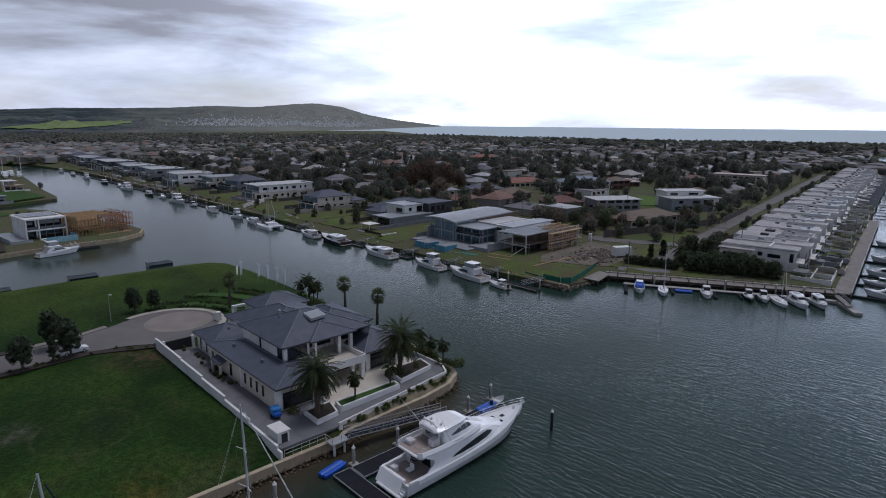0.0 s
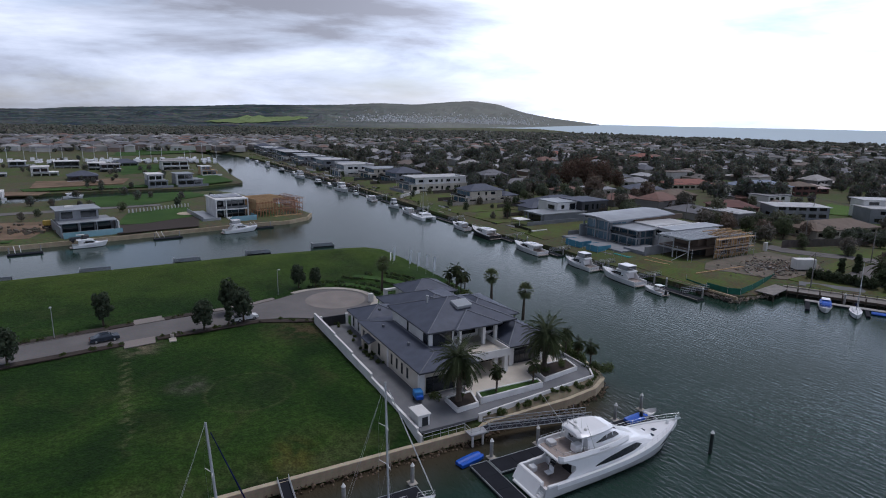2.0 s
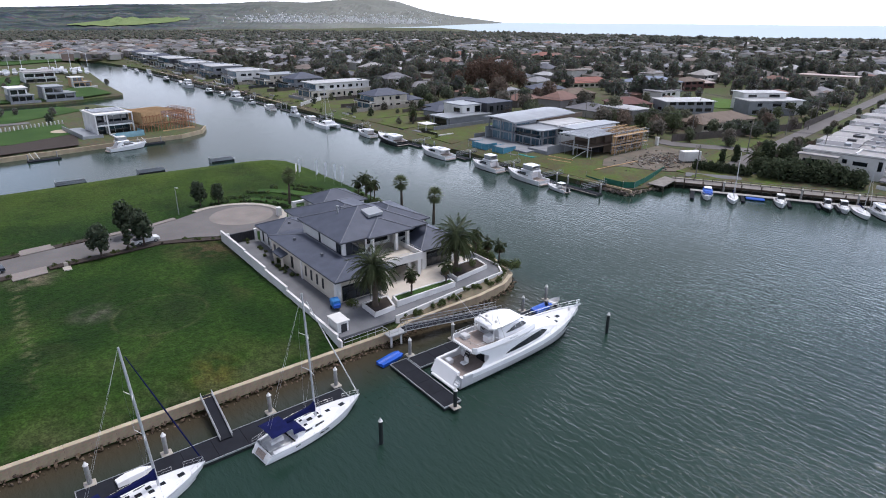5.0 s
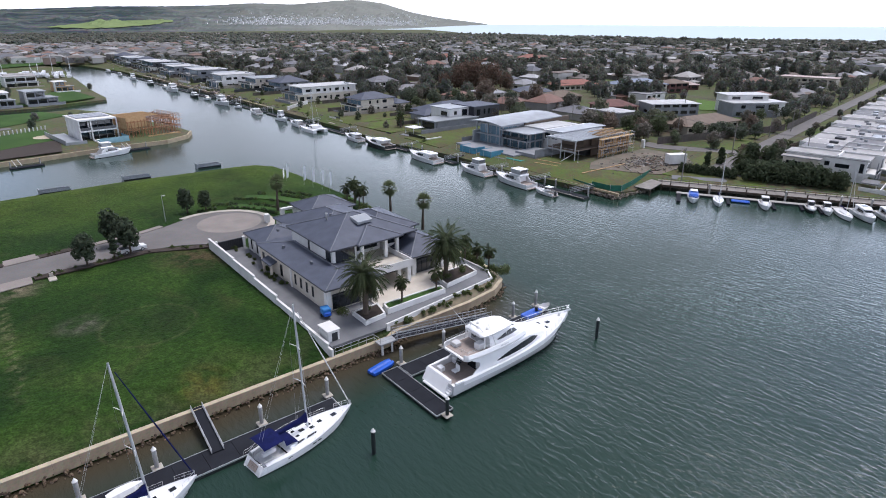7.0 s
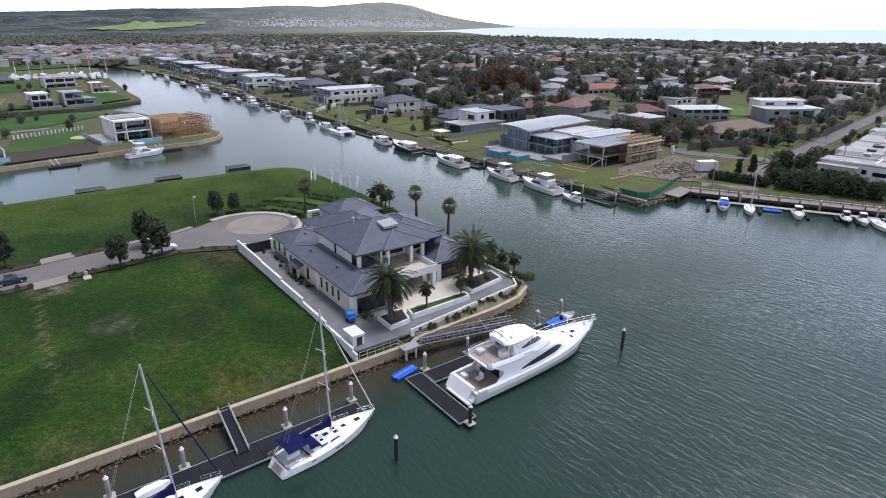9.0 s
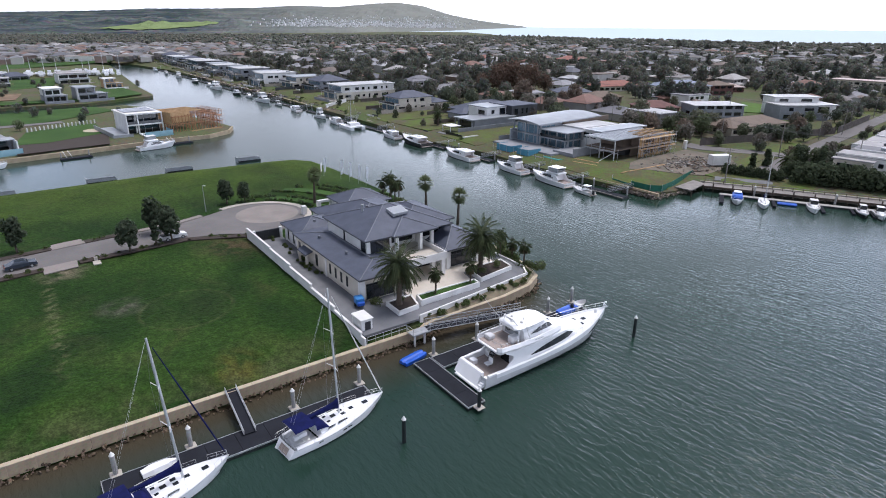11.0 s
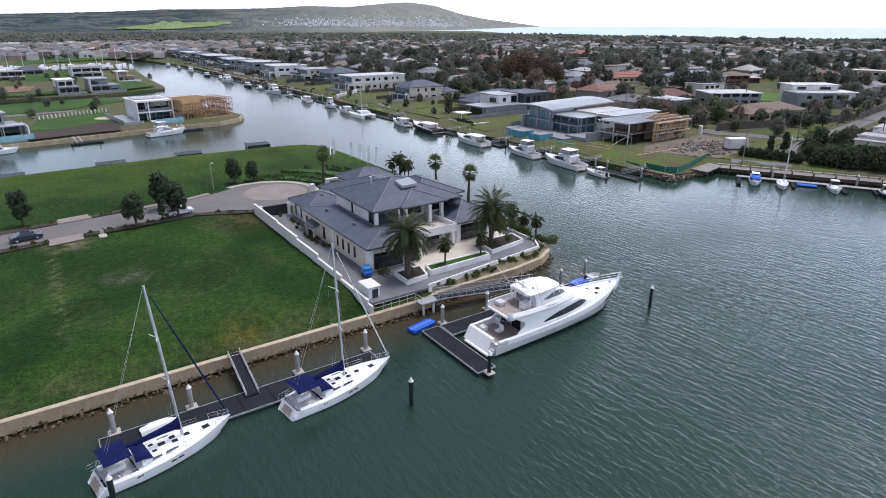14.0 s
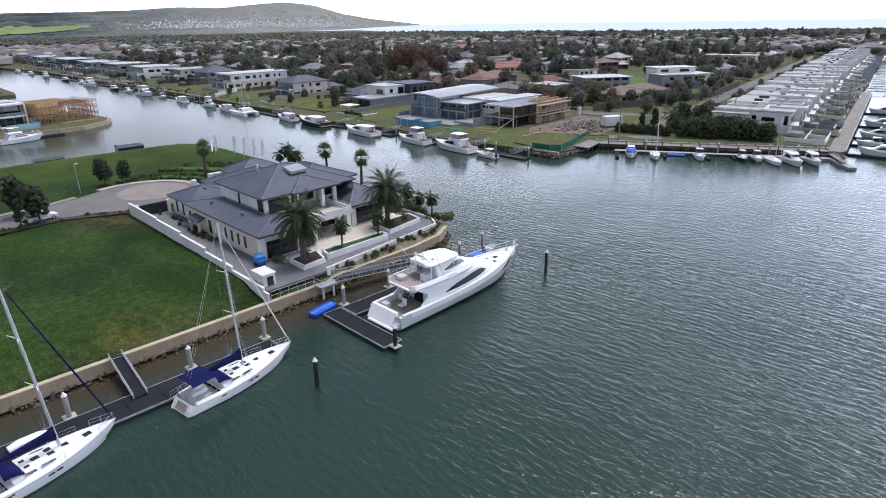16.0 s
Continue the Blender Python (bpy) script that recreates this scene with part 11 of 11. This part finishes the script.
    for i, (x, y, s) in enumerate(pts):
        plant_tree(hb[i % 3], pose(x, y, 2.3, 0, 0, 50 * i), "dense dark green clipped hedge tree behind the wharf", "wharf hedge", s, "hedge")
    cf = tree_meshes(380, 8.0, 2.2, "hedge", 20, 44, 0.36, conical=0.7, trunk_share=0.08)
    for i, (x, y, s) in enumerate(((77, 181, 1.0), (80, 184, 0.85), (71, 186, 0.7), (83, 180, 0.9), (66, 183, 0.6), (88, 190, 0.8), (84, 194, 0.7))):
        plant_tree(cf, pose(x, y, 2.5, 0, 0, 60 * i), "dark conifer in the reserve behind the wharf", "reserve conifers", s)


M["brightlawn"] = material("watered_lawn", (0.085, 0.145, 0.034), (0.070, 0.118, 0.030), 0.95, 0.1, 1.2, 0.3, spec=0.1, grain=0.3)
M["fencewood"] = material("weathered_paling", (0.115, 0.095, 0.082), (0.075, 0.063, 0.056), 0.9, 0.5, 4.0, 0.2, grain=0.3)


def join_trees(name, picks, label):
    """Many trees as one mass: (meshes, pose, scale) each."""
    for k, nm, mat in ((0, "trunks", "bark"), (1, name, "farleaf")):
        V, Fc = [], []
        n0 = 0
        for meshes, m, s in picks:
            me = meshes[k]
            co = np.empty(len(me.vertices) * 3)
            me.vertices.foreach_get("co", co)
            co = co.reshape(-1, 3) * s
            r = np.array(m.to_3x3())
            V.append(co @ r.T + np.array(m.translation))
            Fc += [tuple(n0 + i for i in p.vertices) for p in me.polygons]
            n0 += len(co)
        me = bpy.data.meshes.new(nm)
        me.from_pydata(np.concatenate(V).tolist(), [], Fc)
        me.materials.append(M[mat])
        tagged(new("far_tree_" + nm if k == 0 else name, me), label, "trees", kind="stuff")


def build_suburb():
    rng = random.Random(99)
    kinds = [house_kind(i) for i in range(12)]
    oak = [tree_meshes(300 + i, rng.uniform(6.5, 10), rng.uniform(3.2, 4.6), "leaf", 17, 34, 0.46) for i in range(6)]
    slim = [tree_meshes(320 + i, rng.uniform(9, 13), rng.uniform(2.0, 2.6), "leaf", 12, 24, 0.6, conical=0.75, trunk_share=0.12) for i in range(2)]
    held = [(80, 285, 17), (84, 247, 19), (85, 363, 18), (108, 372, 12), (58, 289, 12), (118, 391, 13), (51, 381, 17), (24, 342, 13), (37, 321, 12), (40, 623, 14), (-46, 646, 18), (212, 424, 18), (121, 289, 18), (113, 314, 14), (-8, 364, 16)]
    reserved = [((x - 32) * math.cos(radians(134)) + (y - 154) * math.sin(radians(134)), (x - 32) * math.cos(radians(44)) + (y - 154) * math.sin(radians(44)), r) for x, y, r in held]
    spots = []
    row_dir = radians(ROW)
    for s in np.arange(-330, 720, 24.0):
        for d in np.arange(64, 720, 21.0):
            ss, dd = s + rng.uniform(-6.5, 6.5), d + rng.uniform(-5, 5)
            x, y = bank(ss, dd)
            az, r = math.degrees(math.atan2(x, y)), math.hypot(x, y)
            if r > 640 or az < -47 or az > 40 or not inside(x, y, MAIN):
                continue
            # clear of the townhouse row and its street
            a = (x - ROW_X) * math.cos(row_dir) + (y - ROW_Y) * math.sin(row_dir)
            b = -(x - ROW_X) * math.sin(row_dir) + (y - ROW_Y) * math.cos(row_dir)
            if b < 70 and a > -40:
                continue
            if dd < 66 + (14 if 60 < ss < 170 else 0) and ss < 700:
                continue
            if any(math.hypot(ss - q[0], dd - q[1]) < q[2] + 9 for q in reserved):
                continue
            z, e = town_z(x, y)
            if e < 62 or (ss < 62 and dd < 80):
                continue
            spots.append((x, y, z, r, ss, dd))
    for x, y, z, r, ss, dd in spots:
        if rng.random() < 0.20:
            continue
        k = rng.randrange(12)
        copy_thing(kinds[k], pose(x, y, z, 0, 0, BANK_TURN + rng.choice([0, 90, 180, 270]) + rng.uniform(-8, 8)))
    for k in kinds:
        x, y = bank(-60 - 26 * kinds.index(k), 330)
        k.matrix_basis = pose(x, y, town_z(x, y)[0], 0, 0, 134)
    # trees between them: the nearest stand alone, the others as one wood
    todo = []
    for x, y, z, r, ss, dd in spots:
        for q in range(6 if r < 420 else 5):
            tx, ty = x + rng.choice([-1, 1]) * rng.uniform(8.0, 13), y + rng.choice([-1, 1]) * rng.uniform(7.5, 12)
            a = (tx - ROW_X) * math.cos(row_dir) + (ty - ROW_Y) * math.sin(row_dir)
            b = -(tx - ROW_X) * math.sin(row_dir) + (ty - ROW_Y) * math.cos(row_dir)
            if inside(tx, ty, MAIN) and not (b < 70 and a > -40) and not any(math.hypot((tx - bank(q[0], q[1])[0]), (ty - bank(q[0], q[1])[1])) < q[2] for q in reserved):
                todo.append((tx, ty, z, rng.choice([0.42, 0.52, 0.62, 0.75, 0.9, 1.3]) * rng.uniform(0.85, 1.15), rng.random() < 0.07))
    spread = []
    spread += [(bank(rng.uniform(-20, -2), rng.uniform(60, 74)), rng.uniform(0.4, 0.7)) for k in range(10)]
    spread += [(bank(rng.uniform(20, 60), rng.uniform(64, 92)), rng.uniform(0.5, 1.0)) for k in range(30)]
    spread += [(bank(rng.uniform(62, 240), rng.uniform(50, 84)), rng.uniform(0.45, 1.0)) for k in range(70)]
    spread += [(bank(rng.uniform(240, 640), rng.uniform(40, 70)), rng.uniform(0.45, 0.95)) for k in range(80)]
    for k in range(95):
        p = row_pose(rng.uniform(-14, 460), rng.uniform(52.5, 68)).translation
        spread.append(((p.x, p.y), rng.uniform(0.45, 0.8)))
    for k in range(60):
        p = row_pose(rng.uniform(8, 440), rng.uniform(36.5, 43)).translation
        spread.append(((p.x, p.y), rng.uniform(0.3, 0.5)))
    spread += [((rng.uniform(-250, -178), rng.uniform(160, 260)), rng.uniform(0.3, 0.6)) for k in range(34)]
    spread += [((-300 + rng.uniform(-110, 70), 320 + rng.uniform(-60, 90)), rng.uniform(0.3, 0.6)) for k in range(46)]
    for (x, y), s in spread:
        if inside(x, y, ISLE):
            todo.append((x, y, 1.8, s, False))
        elif inside(x, y, MAIN):
            todo.append((x, y, town_z(x, y)[0], s, False))
    def on_plot(x, y):
        a, b = (x - 32) * math.cos(radians(134)) + (y - 154) * math.sin(radians(134)), (x - 32) * math.cos(radians(44)) + (y - 154) * math.sin(radians(44))
        return -6 < a < 72 and b < 60

    todo = [t for t in todo if not on_plot(t[0], t[1])]
    todo.sort(key=lambda t: math.hypot(t[0], t[1] - 60))
    rest = []
    for i, (x, y, z, s, tall) in enumerate(todo):
        me, m = (slim[i % 2] if tall else oak[i % 6]), pose(x, y, z - 0.1, 0, 0, i * 77)
        if i < 150:
            plant_tree(me, m, "dense dark green garden tree or tall hedge plant", "suburb trees", s)
        else:
            rest.append((me, m, s))
    join_trees("far_wood", rest, "dark leafy trees between the suburb houses")
    # waterfront bushes
    for k in range(70):
        s = rng.uniform(78, 560)
        x, y = bank(s, rng.uniform(0.8, 10))
        bush(pose(x, y, ground_z(4) - 0.3), rng.uniform(0.7, 1.5), "rounded shrub on the waterfront slope", 900 + k, leaves=70, group="bank shrubs", leaf=0.22)


def build_far_suburb():
    """The suburb too far off to pick apart: roofs and tree clumps as one mass each."""
    rng = np.random.default_rng(17)
    walls, roofs = ([], []), ([], [])
    clv, clf = [], []
    ico = bmesh.new()
    bmesh.ops.create_icosphere(ico, subdivisions=1, radius=1.0)
    iv = np.array([v.co[:] for v in ico.verts])
    jf = [tuple(v.index for v in f.verts) for f in ico.faces]
    ico.free()
    for k in range(15000):
        az, r = radians(rng.uniform(-56, 44)), math.sqrt(rng.uniform(600 ** 2, 1750 ** 2))
        x, y = r * math.sin(az), r * math.cos(az)
        if not inside(x, y, MAIN):
            continue
        rd = radians(ROW)
        a = (x - ROW_X) * math.cos(rd) + (y - ROW_Y) * math.sin(rd)
        b = -(x - ROW_X) * math.sin(rd) + (y - ROW_Y) * math.cos(rd)
        if b < 66 and a < 440:
            continue
        z = 4.4
        west = az < radians(-27)      # the new estate past the marina field, and the wood behind it
        if west and r < 690:
            continue
        if rng.random() < ((0.75 if r < 1080 else 0.04) if west else 0.22):
            w, d, h = rng.uniform(5, 8.5), rng.uniform(3.8, 5.8), rng.uniform(2.8, 5.6)
            t = radians(134) + rng.uniform(-0.15, 0.15) + (math.pi / 2) * rng.integers(0, 2)
            ca, sa = math.cos(t), math.sin(t)
            q = [(x + ca * px - sa * py, y + sa * px + ca * py) for px, py in ((-w, -d), (w, -d), (w, d), (-w, d))]
            V, Fc = walls
            i0 = len(V)
            V += [(p[0], p[1], z - 1) for p in q] + [(p[0], p[1], z + h) for p in q]
            Fc += [tuple(i0 + j for j in f) for f in ((0, 1, 5, 4), (1, 2, 6, 5), (2, 3, 7, 6), (3, 0, 4, 7))]
            V, Fc = roofs
            i0 = len(V)
            e = 1.08
            V += [(x + (p[0] - x) * e, y + (p[1] - y) * e, z + h) for p in q]
            V += [(x - ca * (w - d), y - sa * (w - d), z + h + d * 0.38), (x + ca * (w - d), y + sa * (w - d), z + h + d * 0.38)]
            Fc += [tuple(i0 + j for j in f) for f in ((0, 1, 5, 4), (1, 2, 5), (2, 3, 4, 5), (3, 0, 4))]
        else:
            for c in range(3):
                s = rng.uniform(1.6, 3.8) if r < 1080 else rng.uniform(2.2, 5.0)
                p = np.array([x + rng.uniform(-6, 6), y + rng.uniform(-6, 6), z + s * rng.uniform(0.5, 1.3)])
                i0 = len(clv)
                clv += [tuple(v) for v in iv * s * rng.uniform(0.6, 1.35, (len(iv), 1)) * (1, 1, 0.85) + p]
                clf += [tuple(i0 + j for j in f) for f in jf]
    for name, (V, Fc), mat, label in [("far_house_walls", walls, "farwall", "far house walls"), ("far_roofs", roofs, "farroof", "far suburban roofs"), ("far_trees", (clv, clf), "farleaf", "dark far tree clumps between roofs")]:
        me = bpy.data.meshes.new(name)
        me.from_pydata(V, [], Fc)
        me.materials.append(M[mat])
        tagged(new(name, me), label + " across the suburb", "suburb", kind="stuff")
    # pines on the coast against the sea
    rng2 = random.Random(5)
    pine = [tree_meshes(340 + i, 16, 3.4, "leaf", 14, 22, 0.9, conical=0.85, trunk_share=0.1) for i in range(2)]
    wide = tree_meshes(345, 13, 7.5, "leaf", 16, 30, 1.1)
    picks = []
    for k in range(60):
        az = radians(rng2.uniform(2, 41))
        r = rng2.uniform(900, 1250)
        x, y = r * math.sin(az), r * math.cos(az)
        if inside(x, y, MAIN):
            picks.append((pine[k % 2] if k % 5 == 0 else wide, pose(x, y, 4.2, 0, 0, k * 50), rng2.uniform(0.6, 1.0)))
    join_trees("coast_wood", picks, "tall coastal trees standing dark against the bay")


def build_power_lines():
    """Timber poles with a crossarm; three slack wires run from each pole to the next."""
    runs = [[row_pose(-16 + 42 * k, 51.6).translation for k in range(9)], [Vector((*bank(-22 + 44 * k, 66 + 4 * (k % 2)), 0)) for k in range(7)], [Vector((*bank(-40 + 46 * k, 128), 0)) for k in range(7)]]
    for run in runs:
        spots = [Vector((p.x, p.y, town_z(p.x, p.y)[0])) for p in run if inside(p.x, p.y, MAIN)]
        for i, p in enumerate(spots):
            d = spots[i + 1] - p if i + 1 < len(spots) else p - spots[i - 1]
            side = Vector((-d.y, d.x, 0)).normalized()
            t = thing("power_pole", Matrix.Translation(p), "grey timber power pole with a crossarm and slack wires", "power pole", "power poles")
            part("pole", tube(B(), (0, 0, -0.5), (0, 0, 9.6), 0.16, 0.11, n=7), "wharfwood", t)
            part("crossarm", tube(B(), side * -1.2 + Vector((0, 0, 9.1)), side * 1.2 + Vector((0, 0, 9.1)), 0.07, n=5), "wharfwood", t)
            if i + 1 < len(spots):
                for q in (-1.1, 0.2, 1.1):
                    w = B()
                    pts = [side * q + Vector((0, 0, 9.2)) + d * f - Vector((0, 0, 4.4 * f * (1 - f))) for f in np.linspace(0, 1, 9)]
                    for a, b in zip(pts, pts[1:]):
                        tube(w, a, b, 0.025, n=3, cap=False)
                    part("wire", w, "frame", t, "thin dark overhead wire")


M["solar"] = material("solar_panel_glass", (0.045, 0.055, 0.085), None, 0.15, 1.0, 6.0, 0.0, spec=0.6)
M["poolglass"] = material("pale_blue_pool_glass", (0.24, 0.42, 0.48), (0.20, 0.36, 0.42), 0.1, 0.5, 5.0)
M["poolpale"] = material("pale_pool_water", (0.30, 0.46, 0.46), None, 0.08, 0.5, 3.0)
M["yellow"] = material("yellow_machine_paint", (0.50, 0.33, 0.05), None, 0.5, 1.0, 5.0)
M["farleaf"] = material("far_foliage", (0.195, 0.190, 0.155), (0.105, 0.116, 0.098), 0.95, 0.05, 0.5, 0.0, spec=0.05, grain=0.5, thin=0.45)
build_island()
build_north_lots()
build_named_suburb()
build_suburb()
build_far_suburb()
build_power_lines()
